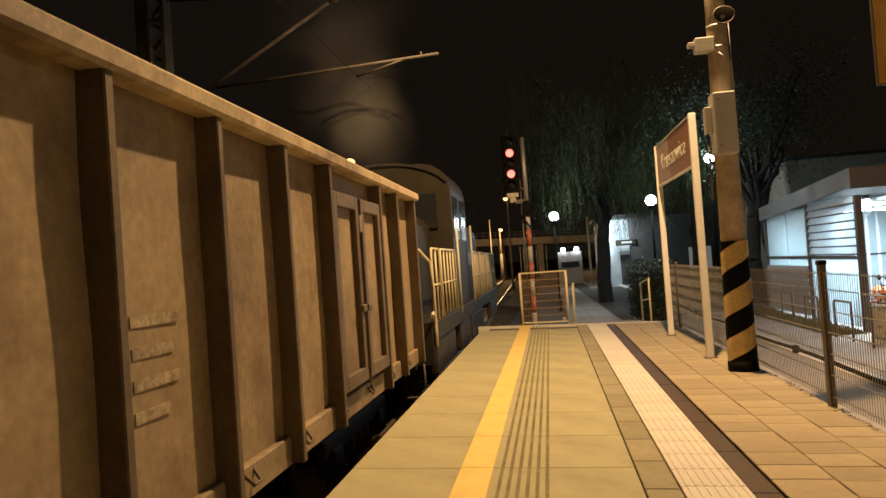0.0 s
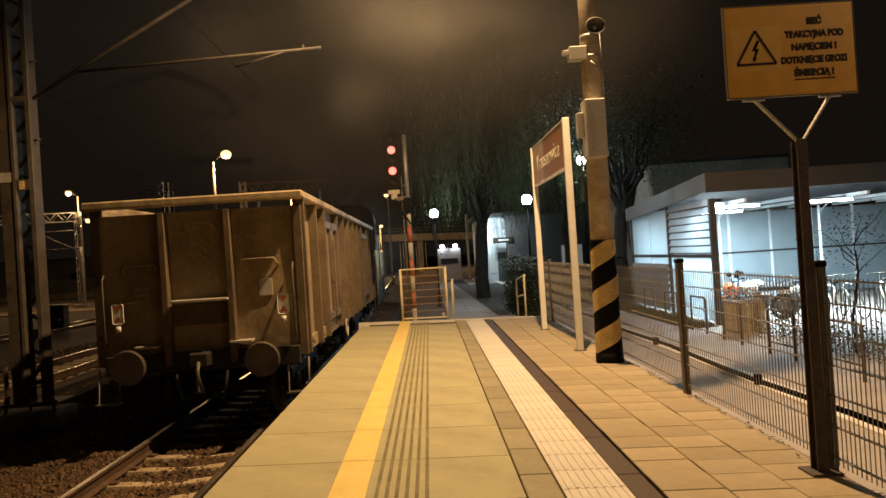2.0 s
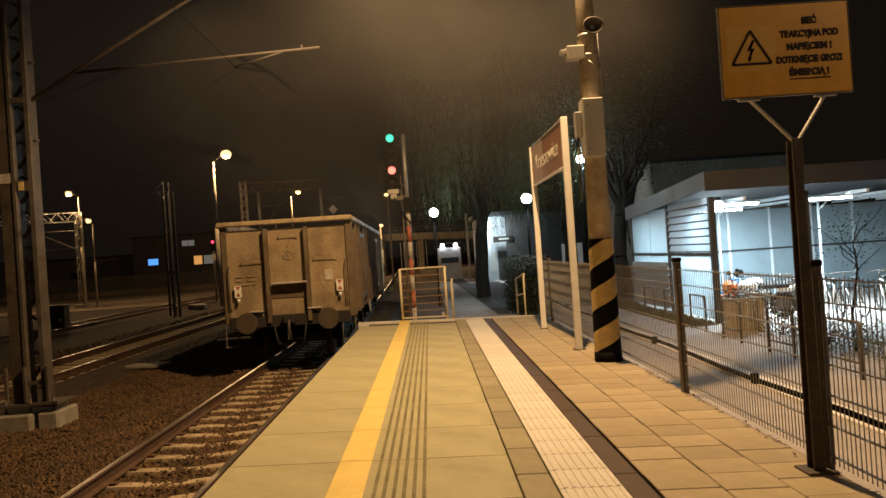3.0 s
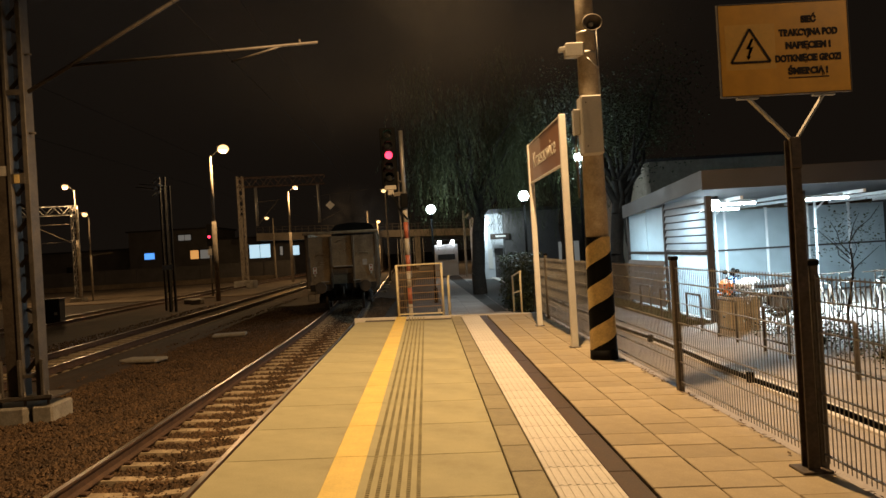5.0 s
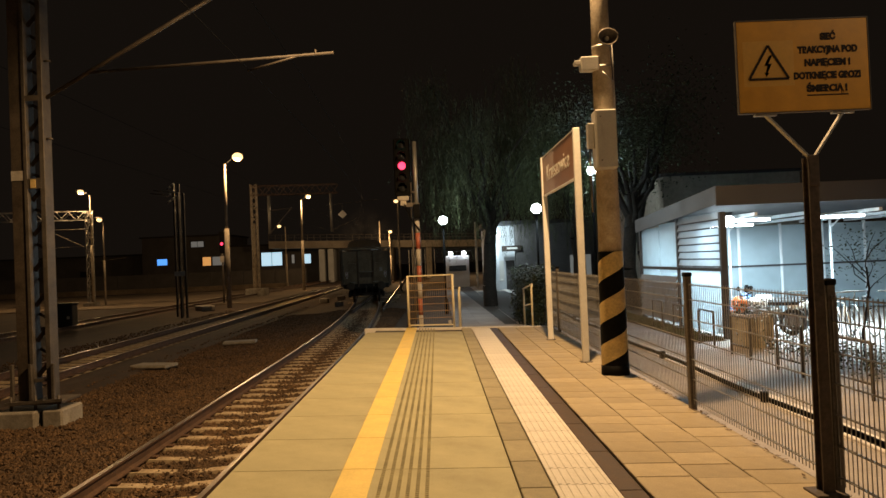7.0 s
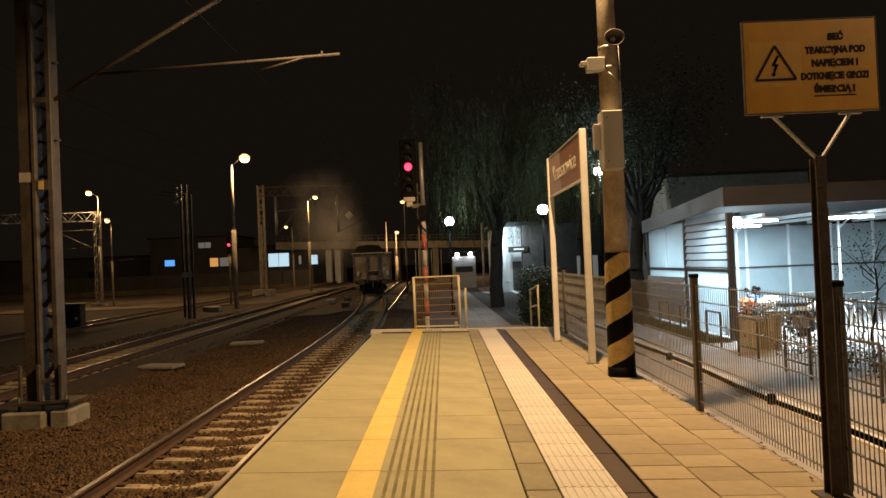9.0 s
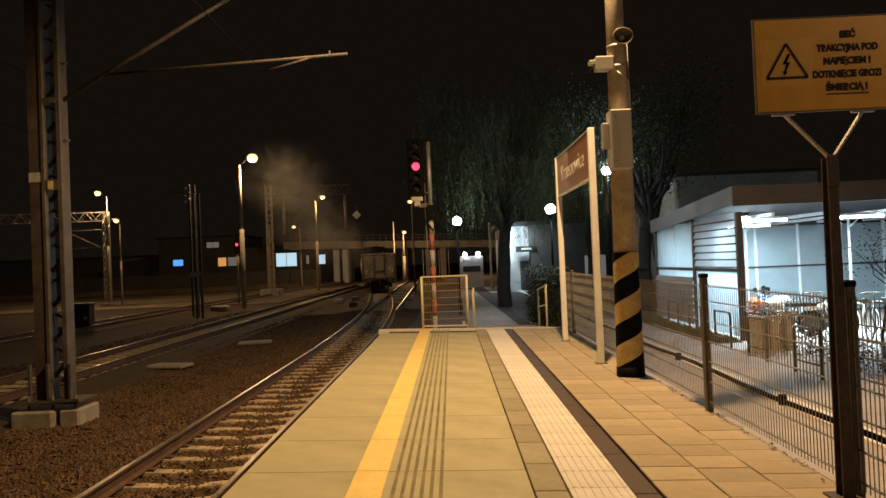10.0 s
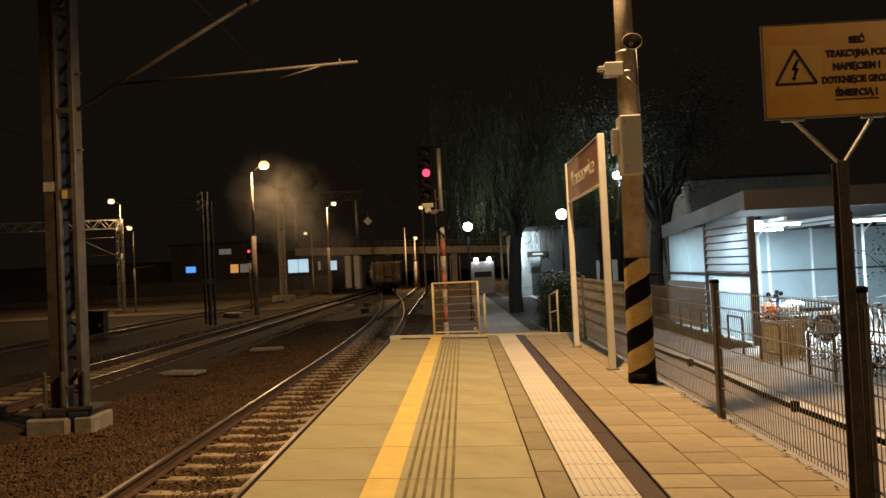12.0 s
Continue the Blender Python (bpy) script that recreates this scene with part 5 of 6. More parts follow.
box(bm, -HW + 0.15, HW - 0.15, 0.1, WL_ - 0.1, 1.15, 1.25)
part("floor", bm, M["under"], wagon)
for y, sy in ((0.0, -1), (WL_, 1)):
    bm = B()
    box(bm, -HW + 0.12, HW - 0.12, y - 0.008, y + 0.008, 0.92, SIDE_Z1)
    bmesh.ops.subdivide_edges(bm, edges=bm.edges, cuts=8, use_grid_fill=True)
    for v in bm.verts:
        v.co.y += 0.02 * noise.noise(Vector((v.co.x * 1.4, 7 + sy, v.co.z * 1.3)))
    part("end_wall", bm, M["wagon"], wagon, "dented end wall")
    bm = B()
    box(bm, -HW - 0.055, HW + 0.055, y + sy * 0.05 - 0.13, y + sy * 0.05 + 0.13, WH - 0.10, WH + 0.004, 0.02)
    part("end_chord", bm, M["chord"], wagon)
    for x in (-0.44, 0.44):
        bm = B()
        box(bm, x - 0.045, x + 0.045, min(y, y + sy * 0.17), max(y, y + sy * 0.17), 0.95, SIDE_Z1, 0.01)
        part("end_post", bm, M["wagonpost"], wagon)
    for x in (-HW + 0.06, HW - 0.06):
        bm = B()
        box(bm, x - 0.06, x + 0.06, min(y, y + sy * 0.05), max(y, y + sy * 0.05), 0.98, SIDE_Z1, 0.01)
        part("corner_post", bm, M["wagonpost"], wagon)
    bm = B()
    box(bm, -1.32, 1.32, min(y, y + sy * 0.10), max(y, y + sy * 0.10), 0.86, 1.12, 0.015)
    part("buffer_beam", bm, M["under"], wagon, "dark greasy headstock")
    for x in (-0.875, 0.875):
        bm = B()
        rod(bm, (x, y, 1.0), (x, y + sy * 0.42, 1.0), 0.10, 16)
        b = part("buffer", bm, M["under"], wagon)
        bm = B()
        rod(bm, (x, y + sy * 0.42, 1.0), (x, y + sy * 0.48, 1.0), 0.235, 26, 0.22)
        part("buffer_head", bm, M["grime"], b, "round grimy buffer plate")
    bm = B()
    box(bm, -0.13, 0.13, min(y, y + sy * 0.3), max(y, y + sy * 0.3), 0.93, 1.12, 0.02)
    part("draw_hook_block", bm, M["under"], wagon)
    bm = B()
    pipe(bm, [(0, y + sy * 0.3, 1.0), (0.0, y + sy * 0.38, 0.85), (0.04, y + sy * 0.3, 0.60), (-0.04, y + sy * 0.28, 0.60), (0, y + sy * 0.36, 0.85)], 0.028, 8)
    part("coupling", bm, M["galvdark"], wagon, "screw coupling link")
    for sx in (-1, 1):
        bm = B()
        pipe(bm, [(sx * 0.32, y, 0.98), (sx * 0.34, y + sy * 0.18, 0.82), (sx * 0.28, y + sy * 0.16, 0.5), (sx * 0.22, y + sy * 0.12, 0.48)], 0.022, 8)
        part("brake_hose", bm, M["under"], wagon)
    for x0, x1, z in ((-1.05, -0.55, 2.33), (0.55, 1.08, 2.33), (-0.20, 0.24, 2.86)):
        bm = B()
        yy = y + sy * 0.085
        pipe(bm, [(x0, y, z - 0.1), (x0 + 0.05, yy, z), (x1 - 0.05, yy, z), (x1, y, z - 0.1)], 0.012, 8)
        part("grab_rail", bm, M["chord"], wagon)
    bm = B()
    box(bm, -0.34, 0.42, min(y + sy * 0.03, y + sy * 0.26), max(y + sy * 0.03, y + sy * 0.26), 1.80, 1.835, 0.006)
    part("end_step", bm, M["dirtywhite"], wagon, "pale step plate")
    bm = B()
    box(bm, -0.38, 0.38, min(y + sy * 0.012, y + sy * 0.03), max(y + sy * 0.012, y + sy * 0.03), 1.48, 1.77, 0.004)
    part("end_panel", bm, M["wagonpost"], wagon, "dark grimy end panel")
    for x in (-0.72, 0.55):
        bm = B()
        box(bm, x - 0.15, x + 0.15, min(y + sy * 0.02, y + sy * 0.20), max(y + sy * 0.02, y + sy * 0.20), 1.215, 1.245, 0.004)
        part("foot_step", bm, M["dirtywhite"], wagon)
    for x in (-1.28, 1.28):
        bm = B()
        pipe(bm, [(x - 0.14, y + sy * 0.05, 0.95), (x - 0.14, y + sy * 0.12, 0.5), (x + 0.14, y + sy * 0.12, 0.5), (x + 0.14, y + sy * 0.05, 0.95)], 0.014, 8)
        box(bm, x - 0.16, x + 0.16, y + sy * 0.12 - 0.06, y + sy * 0.12 + 0.06, 0.48, 0.50)
        part("corner_step", bm, M["galvdark"], wagon)
        bm = B()
        pipe(bm, [(x, y + sy * 0.05, 1.25), (x, y + sy * 0.13, 1.35), (x, y + sy * 0.13, 2.15), (x, y + sy * 0.05, 2.25)], 0.014, 8)
        part("corner_rail", bm, M["galvdark"], wagon)
# rear marker boards, plates and letters
for x, z in ((-1.10, 1.69), (1.13, 1.69)):
    bm = B()
    box(bm, x - 0.075, x + 0.075, -0.115, -0.10, z - 0.13, z + 0.14, 0.02)
    rod(bm, (x, -0.11, z - 0.24), (x, -0.11, z - 0.16), 0.035, 8)
    b = part("tail_marker", bm, M["white"], wagon, "white and red reflective tail marker")
    bm = B()
    for s in (-1, 1):
        vs = [bm.verts.new((x + dx, -0.1175, z + 0.005 + s * dz)) for dx, dz in ((-0.055, 0.11), (0.055, 0.11), (0, 0.015))]
        bm.faces.new(vs)
    part("red_triangles", bm, M["red"], b, "two red triangles")
bm = B()
box(bm, 0.80, 0.98, -0.03, -0.012, 1.82, 2.05, 0.003)
part("label_holder", bm, M["dirtywhite"], wagon, "pale label frame")
for i, (x, w) in enumerate(((-1.15, 0.16), (-0.9, 0.2), (-1.15, 0.12), (-0.9, 0.2), (-1.15, 0.3), (-0.8, 0.1))):
    bm = B()
    box(bm, x, x + w, -0.03, -0.024, 2.0 - (i // 2) * 0.09, 2.025 - (i // 2) * 0.09)
    part("stencil_line", bm, M["stencil"], wagon, "faded stencil line")
bm = B()
n = 24
for k in range(n):
    a0, a1 = 2 * math.pi * k / n, 2 * math.pi * (k + 1) / n
    vs = [bm.verts.new((0.02 + r * math.cos(a), -0.034, 2.44 + r * math.sin(a))) for r, a in ((0.105, a0), (0.105, a1), (0.085, a1), (0.085, a0))]
    bm.faces.new(vs)
part("ring_mark", bm, M["stencil"], wagon, "painted ring mark")
lettering("A", 0.15, M["stencil"], wagon, (0.02, -0.034, 2.64), (90, 0, 0))
lettering("R", 0.13, M["stencil"], wagon, (0.02, -0.034, 2.44), (90, 0, 0))


def bogie(owner, y):
    bm = B()
    for sx in (-1, 1):
        box(bm, sx * 0.98 - 0.06, sx * 0.98 + 0.06, y - 1.25, y + 1.25, 0.52, 0.72, 0.03)
        for yy in (y - 0.9, y + 0.9):
            box(bm, sx * 0.98 - 0.10, sx * 0.98 + 0.10, yy - 0.16, yy + 0.16, 0.32, 0.60, 0.03)
        for yy in np.arange(y - 0.3, y + 0.31, 0.3):
            rod(bm, (sx * 0.98, yy, 0.3), (sx * 0.98, yy, 0.55), 0.08, 10)
    box(bm, -0.95, 0.95, y - 0.22, y + 0.22, 0.55, 0.95, 0.03)
    part("bogie_frame", bm, M["under"], owner, "black bogie frame")


axles = []


def wheelset(owner, y, r=0.46):
    bm = B()
    for sx in (-1, 1):
        rod(bm, (sx * 0.685, 0, 0), (sx * 0.80, 0, 0), r, 32)
        rod(bm, (sx * 0.68, 0, 0), (sx * 0.70, 0, 0), r + 0.028, 32)
        for k in range(3):
            box(bm, sx * 0.805 - 0.01, sx * 0.805 + 0.01, -0.04, 0.04, r * 0.3 * k + 0.05, r * 0.3 * k + 0.1)
    rod(bm, (-1.0, 0, 0), (1.0, 0, 0), 0.08, 14)
    ob = part("wheelset", bm, M["wheel"], owner, "steel wheelset")
    axles.append((ob, y, r))


for y in (1.95, WL_ - 1.95):
    bogie(wagon, y)
    for d in (-0.9, 0.9):
        wheelset(wagon, y + d)
bm = B()
box(bm, -0.35, 0.35, 4.2, 8.2, 0.7, 1.0, 0.03)
rod(bm, (0.6, 5.0, 0.85), (0.6, 6.2, 0.85), 0.18, 14)
for sx in (-1, 1):
    box(bm, sx * 1.1 - 0.04, sx * 1.1 + 0.04, 0.2, WL_ - 0.2, 0.93, 1.12)
part("underframe", bm, M["under"], wagon)
bm = B()
n = 20
pipe(bm, [(HW + 0.02, 4.50 + 0.17 * math.cos(2 * math.pi * k / n), 0.90 + 0.17 * math.sin(2 * math.pi * k / n)) for k in range(n + 1)], 0.014, 6)
for k in range(3):
    a = k * 2.09
    rod(bm, (HW + 0.02, 4.50, 0.9), (HW + 0.02, 4.50 + 0.17 * math.cos(a), 0.9 + 0.17 * math.sin(a)), 0.010, 6)
part("brake_wheel", bm, M["dirtywhite"], wagon, "pale hand-brake wheel")

# ---- the diesel shunter, with its short end towards the wagon ----
LL, LH = 13.2, 4.25
loco = thing("diesel_locomotive", "dark green diesel shunting locomotive with cream handrails", "locomotive")
bm = B()
box(bm, -1.45, 1.45, 0, LL, 1.12, 1.42, 0.03)
part("frame_deck", bm, M["under"], loco)
for sx in (-1, 1):
    for y0, y1 in ((0.1, 2.4), (3.2, 5.0), (5.2, 8.0), (10.6, LL - 0.1)):
        bm = B()
        box(bm, sx * 1.36 - 0.06, sx * 1.36 + 0.06, y0, y1, 0.62, 1.12, 0.03)
        part("side_skirt", bm, M["locodark"], loco)
    # curved rails beside the steps at the short end
    bm = B()
    pipe(bm, [(sx * 1.44, 0.05, 1.10), (sx * 1.44, 0.04, 1.9), (sx * 1.42, -0.05, 2.3), (sx * 1.30, -0.22, 2.48), (sx * 1.12, -0.30, 2.52)], 0.024, 8)
    part("corner_rail", bm, M["handrail"], loco, "curved cream corner rail")
    bm = B()
    pipe(bm, [(sx * 1.44, 0.02, 1.05)] + [(sx * 1.44, -0.14 + 0.16 * math.cos(a), 1.40 + 0.16 * math.sin(a)) for a in (-0.5, 0.2, 0.9, 1.6, 2.3)], 0.024, 8)
    part("step_rail", bm, M["handrail"], loco, "short curved step rail")


def hood(y0, y1, w, z1, name, roofr=0.45):
    bm = B()
    prof = [(-w, 1.42), (-w, z1 - roofr)] + [(-w + roofr - roofr * math.cos(a), z1 - roofr + roofr * math.sin(a)) for a in (0.4, 0.8, 1.2, 1.57)]
    prof = prof + [(-x, z) for x, z in prof[::-1]]
    ra, rb = [bm.verts.new((x, y0, z)) for x, z in prof], [bm.verts.new((x, y1, z)) for x, z in prof]
    for k in range(len(prof) - 1):
        bm.faces.new((ra[k], ra[k + 1], rb[k + 1], rb[k]))
    bm.faces.new(ra[::-1])
    bm.faces.new(rb)
    bmesh.ops.bevel(bm, geom=[e for e in bm.edges if abs(e.verts[0].co.y - e.verts[1].co.y) < 1e-4], offset=0.05, segments=2, affect="EDGES")
    return part(name, bm, M["locodark"], loco)


hood(1.0, 3.4, 0.95, 3.25, "short_hood")
hood(3.4, 6.0, 1.36, LH, "cab", 0.55)
hood(6.0, LL - 0.9, 0.95, 3.45, "long_hood")
bm = B()
v0 = [bm.verts.new((1.40 * math.sin(a), 3.36, LH - 0.62 + 0.68 * math.cos(a * 0.95))) for a in np.linspace(-1.25, 1.25, 11)]
v1 = [bm.verts.new((1.40 * math.sin(a), 6.04, LH - 0.62 + 0.68 * math.cos(a * 0.95))) for a in np.linspace(-1.25, 1.25, 11)]
for k in range(10):
    bm.faces.new((v0[k], v0[k + 1], v1[k + 1], v1[k]))
rf = part("cab_roof", bm, M["under"], loco, "black curved cab roof")
rf.modifiers.new("thick", "SOLIDIFY").thickness = 0.05
for x0, x1 in ((-1.1, -0.30), (0.30, 1.1)):
    for y in (3.375, 6.01):
        bm = B()
        box(bm, x0, x1, y - 0.02, y + 0.02, 2.95 if y < 4 else 3.5, 3.65 if y < 4 else 3.75, 0.02)
        part("cab_window", bm, M["darkglass"], loco, "dark cab window")
for sx in (-1, 1):
    for y0 in (3.65, 4.85):
        bm = B()
        box(bm, sx * 1.36 - 0.015, sx * 1.36 + 0.015, y0, y0 + 0.85, 2.75, 3.6, 0.01)
        part("cab_window", bm, M["darkglass"], loco, "dark cab window")
    bm = B()
    for k in range(11):
        box(bm, sx * 0.955 - 0.012, sx * 0.955 + 0.012, 6.5, 8.6, 1.75 + 0.12 * k, 1.82 + 0.12 * k)
    part("louvre", bm, M["under"], loco)
    bm = B()
    box(bm, sx * 0.953 - 0.012, sx * 0.953 + 0.012, 9.0, 12.0, 2.2, 2.55)
    part("stripe", bm, M["locored"], loco, "dull red band")
    for y0, y1 in ((0.15, 0.9), (1.1, 3.0), (6.3, 7.9), (8.1, 9.7), (9.9, 11.5), (11.7, 13.0)):
        bm = B()
        x = sx * 1.42
        pipe(bm, [(x, y0, 1.42), (x, y0, 2.45), (x, y0 + 0.05, 2.5), (x, y1 - 0.05, 2.5), (x, y1, 2.45), (x, y1, 1.42)], 0.021, 8)
        rail = part("handrail", bm, M["handrail"], loco, "cream tubular handrail")
        bm = B()
        rod(bm, (x, y0, 1.95), (x, y1, 1.95), 0.016, 8)
        part("knee_rail", bm, M["handrail"], rail)
        for yy in np.arange(y0 + 0.4, y1 - 0.2, 0.4):
            bm = B()
            rod(bm, (x, yy, 1.42), (x, yy, 2.5), 0.016, 8)
            part("baluster", bm, M["handrail"], rail)
    x = sx * 1.38
    for y0 in (3.4, 6.05):
        bm = B()
        rod(bm, (x + sx * 0.06, y0, 1.3), (x + sx * 0.06, y0, 3.1), 0.022, 8)
        part("door_rail", bm, M["handrail"], loco)
for x in (-0.875, 0.875):
    for y, sy in ((0.0, -1), (LL, 1)):
        bm = B()
        rod(bm, (x, y, 1.0), (x, y + sy * 0.5, 1.0), 0.11, 14)
        b = part("buffer", bm, M["under"], loco)
        bm = B()
        rod(bm, (x, y + sy * 0.5, 1.0), (x, y + sy * 0.56, 1.0), 0.235, 24)
        part("buffer_head", bm, M["wagon"], b)
for y in (-0.034, LL + 0.004):
    bm = B()
    box(bm, -1.4, 1.4, y, y + 0.03, 0.78, 1.42, 0.01)
    part("buffer_beam", bm, M["under"], loco)
bm = B()
rod(bm, (0, 8.3, 3.4), (0, 8.3, 3.85), 0.16, 16)
part("exhaust_stack", bm, M["under"], loco)
bm = B()
rod(bm, (0.55, 0.98, 2.75), (0.55, 0.90, 2.75), 0.13, 18)
rod(bm, (-0.55, 0.98, 2.75), (-0.55, 0.90, 2.75), 0.13, 18)
part("headlamp", bm, M["galv"], loco)
for y in (2.6, LL - 2.6):
    bogie(loco, y)
    for d in (-1.2, 1.2):
        wheelset(loco, y + d, 0.55)
bm = B()
box(bm, -1.2, 1.2, 5.0, 8.2, 0.45, 1.1, 0.08)
part("fuel_tank", bm, M["under"], loco)

# ---- yard lamps, masts and gantries ----
def lattice(bm, a, b, w, n, r=0.02):
    """A four-legged lattice member from a to b."""
    a, b = Vector(a), Vector(b)
    d = (b - a).normalized()
    s = d.cross(Vector((0, 1, 0)))
    s = s.normalized() if s.length > 0.1 else Vector((1, 0, 0))
    u = d.cross(s).normalized()
    cs = [s * i * w / 2 + u * j * w / 2 for i, j in ((-1, -1), (1, -1), (1, 1), (-1, 1))]
    for c in cs:
        bar(bm, a + c, b + c, r * 2.6, r * 2.6)
    for k in range(n):
        p, q = a.lerp(b, k / n), a.lerp(b, (k + 1) / n)
        for i in range(4):
            c0, c1 = cs[i], cs[(i + 1) % 4]
            bar(bm, p + (c0 if k % 2 else c1), q + (c1 if k % 2 else c0), r * 1.8, r * 1.8)
    return bm


def yard_lamp(x, y, top, head, label, bands=False, r=0.07, glow=0.22):
    ob = thing("yard_lamp", label, "street lamp", (x, y, -1.05), group="yard lamps")
    bm = B()
    rod(bm, (0, 0, 0), (0, 0, (top + 1.05) * 0.55), r * 1.6, 12)
    rod(bm, (0, 0, (top + 1.05) * 0.55), (0, 0, top + 1.05), r, 12, r * 0.8)
    part("pole", bm, M["polec"], ob)
    hx, hz = head[0] - x, head[1] + 1.05
    bm = B()
    rod(bm, (0, 0, top + 1.0), (hx * 0.85, 0, hz + 0.12), 0.022, 8)
    part("arm", bm, M["hazblack"], ob)
    bm = B()
    box(bm, hx - 0.35, hx + 0.2, -0.15, 0.15, hz + 0.08, hz + 0.22, 0.04)
    part("head", bm, M["galvdark"], ob)
    bm = B()
    ball(bm, (hx, 0, hz), glow, 14, 8, 0.8)
    part("lamp_bowl", bm, M["sodium"], ob, "glowing amber bowl")
    if bands:
        for k in range(5):
            bm = B()
            rod(bm, (0, 0, 1.0 + 0.55 * k), (0, 0, 1.55 + 0.55 * k), r * 1.6 + 0.01, 12)
            part("band", bm, M["dirtywhite"] if k % 2 else M["red"], ob)
    return ob


# first lamp's glowing bowl is oversized to take in its glare
yard_lamp(-14.19, 50.4, 8.75, (-13.29, 9.2), "tall lamp post with a glowing amber sodium head", False, 0.10, 0.36)
yard_lamp(-28.95, 62.4, 8.3, (-29.73, 8.62), "lamp post with a small amber sodium head", False, 0.07, 0.26)
yard_lamp(-14.44, 80.0, 8.75, (-13.63, 9.15), "lamp post with a small amber head over the tracks", False, 0.1, 0.26)
yard_lamp(-19.3, 95.0, 6.8, (-20.05, 6.88), "distant lamp post with an amber head", False, 0.08, 0.25)
yard_lamp(-3.5, 70.0, 7.2, (-3.65, 7.4), "thin lamp post with a pale amber head", False, 0.06, 0.22)
yard_lamp(-6.3, 100.0, 5.6, (-6.15, 5.8), "distant lamp post under the bridge", False, 0.12, 0.25)
yard_lamp(-28.2, 63.0, 6.0, (-28.5, 6.24), "low lamp on a bracket beside the gantry mast", False, 0.05, 0.22)
for x, y, h in ((-7.6, 100.0, 8.3), (-17.6, 72.0, 7.0)):
    ob = thing("plain_pole", "slim bare steel pole beside the tracks", "pole", (x, y, -1.05))
    bm = B()
    rod(bm, (0, 0, 0), (0, 0, h), 0.11, 10, 0.08)
    part("shaft", bm, M["polec"], ob)
    bm = B()
    rod(bm, (0, 0, h), (0, 0, h + 0.06), 0.12, 10)
    part("cap", bm, M["galvdark"], ob)
gb = thing("catenary_gantry", "pale lattice catenary gantry across the far tracks", "gantry", (-29.2, 62.6, -1.05))
bm = B()
lattice(bm, (0, 0, 0), (0, 0, 8.0), 0.42, 16, 0.022)
part("mast", bm, M["galv"], gb)
bm = B()
lattice(bm, (0.2, 0, 7.7), (-14, 0, 7.85), 0.75, 20, 0.026)
part("beam", bm, M["galv"], gb)
bm = B()
rod(bm, (-0.2, 0, 4.9), (-3.4, 0, 6.5), 0.035, 8)
rod(bm, (-0.2, 0, 6.55), (-3.4, 0, 6.55), 0.03, 8)
rod(bm, (-0.2, 0, 5.1), (-4.2, 0, 5.0), 0.02, 8)
rod(bm, (0.3, 0, 3.7), (3.0, 0, 4.0), 0.02, 8)
part("bracket_arm", bm, M["galvdark"], gb)
bm = B()
box(bm, -0.5, 0.5, -0.5, 0.5, -0.1, 0.35, 0.03)
part("foundation", bm, M["concrete"], gb)
gc = thing("catenary_gantry", "dark lattice gantry with hanging catenary droppers", "gantry", (-16.95, 69.5, -1.05))
bm = B()
lattice(bm, (0, 0, 0.3), (0, 0, 10.5), 0.5, 20, 0.024)
part("mast", bm, M["polec"], gc)
# beam borrows the dark rail material to keep it dim, not for rust
bm = B()
lattice(bm, (-0.2, 0, 9.9), (7.9, 0, 9.8), 0.85, 12, 0.02)
part("beam", bm, M["rust"], gc)
for x in (1.4, 7.22):
    bm = B()
    rod(bm, (x, 0, 5.8), (x, 0, 9.4), 0.13, 10)
    part("dropper", bm, M["galv"], gc)
bm = B()
rod(bm, (1.4, 0, 5.8), (3.5, 0, 8.2), 0.04, 8)
rod(bm, (1.4, 0, 8.0), (3.6, 0, 8.15), 0.03, 8)
rod(bm, (7.22, 0, 5.9), (9.5, 0, 6.9), 0.03, 8)
part("bracket_arm", bm, M["galvdark"], gc)
bm = B()
box(bm, -0.9, 0.9, -0.9, 0.9, -0.1, 0.75, 0.05)
part("foundation", bm, M["concrete"], gc)
dm = thing("diamond_marker", "pale diamond marker hanging from the overhead wires", "marker", (-8.75, 70.0, 6.35))
bm = B()
q = [bm.verts.new((0.42 * math.cos(k * math.pi / 2), -0.03, 0.42 * math.sin(k * math.pi / 2))) for k in range(4)]
w = [bm.verts.new((0.42 * math.cos(k * math.pi / 2), 0.03, 0.42 * math.sin(k * math.pi / 2))) for k in range(4)]
bm.faces.new(q)
bm.faces.new(w[::-1])
for k in range(4):
    bm.faces.new((q[k], q[(k + 1) % 4], w[(k + 1) % 4], w[k]))
part("plate", bm, M["white"], dm)
bm = B()
rod(bm, (0, 0, 0.42), (0, 0, 0.9), 0.03, 6)
rod(bm, (-1.5, 0, 0.9), (3.5, 0, 1.3), 0.015, 6)
part("hanger", bm, M["galvdark"], dm)
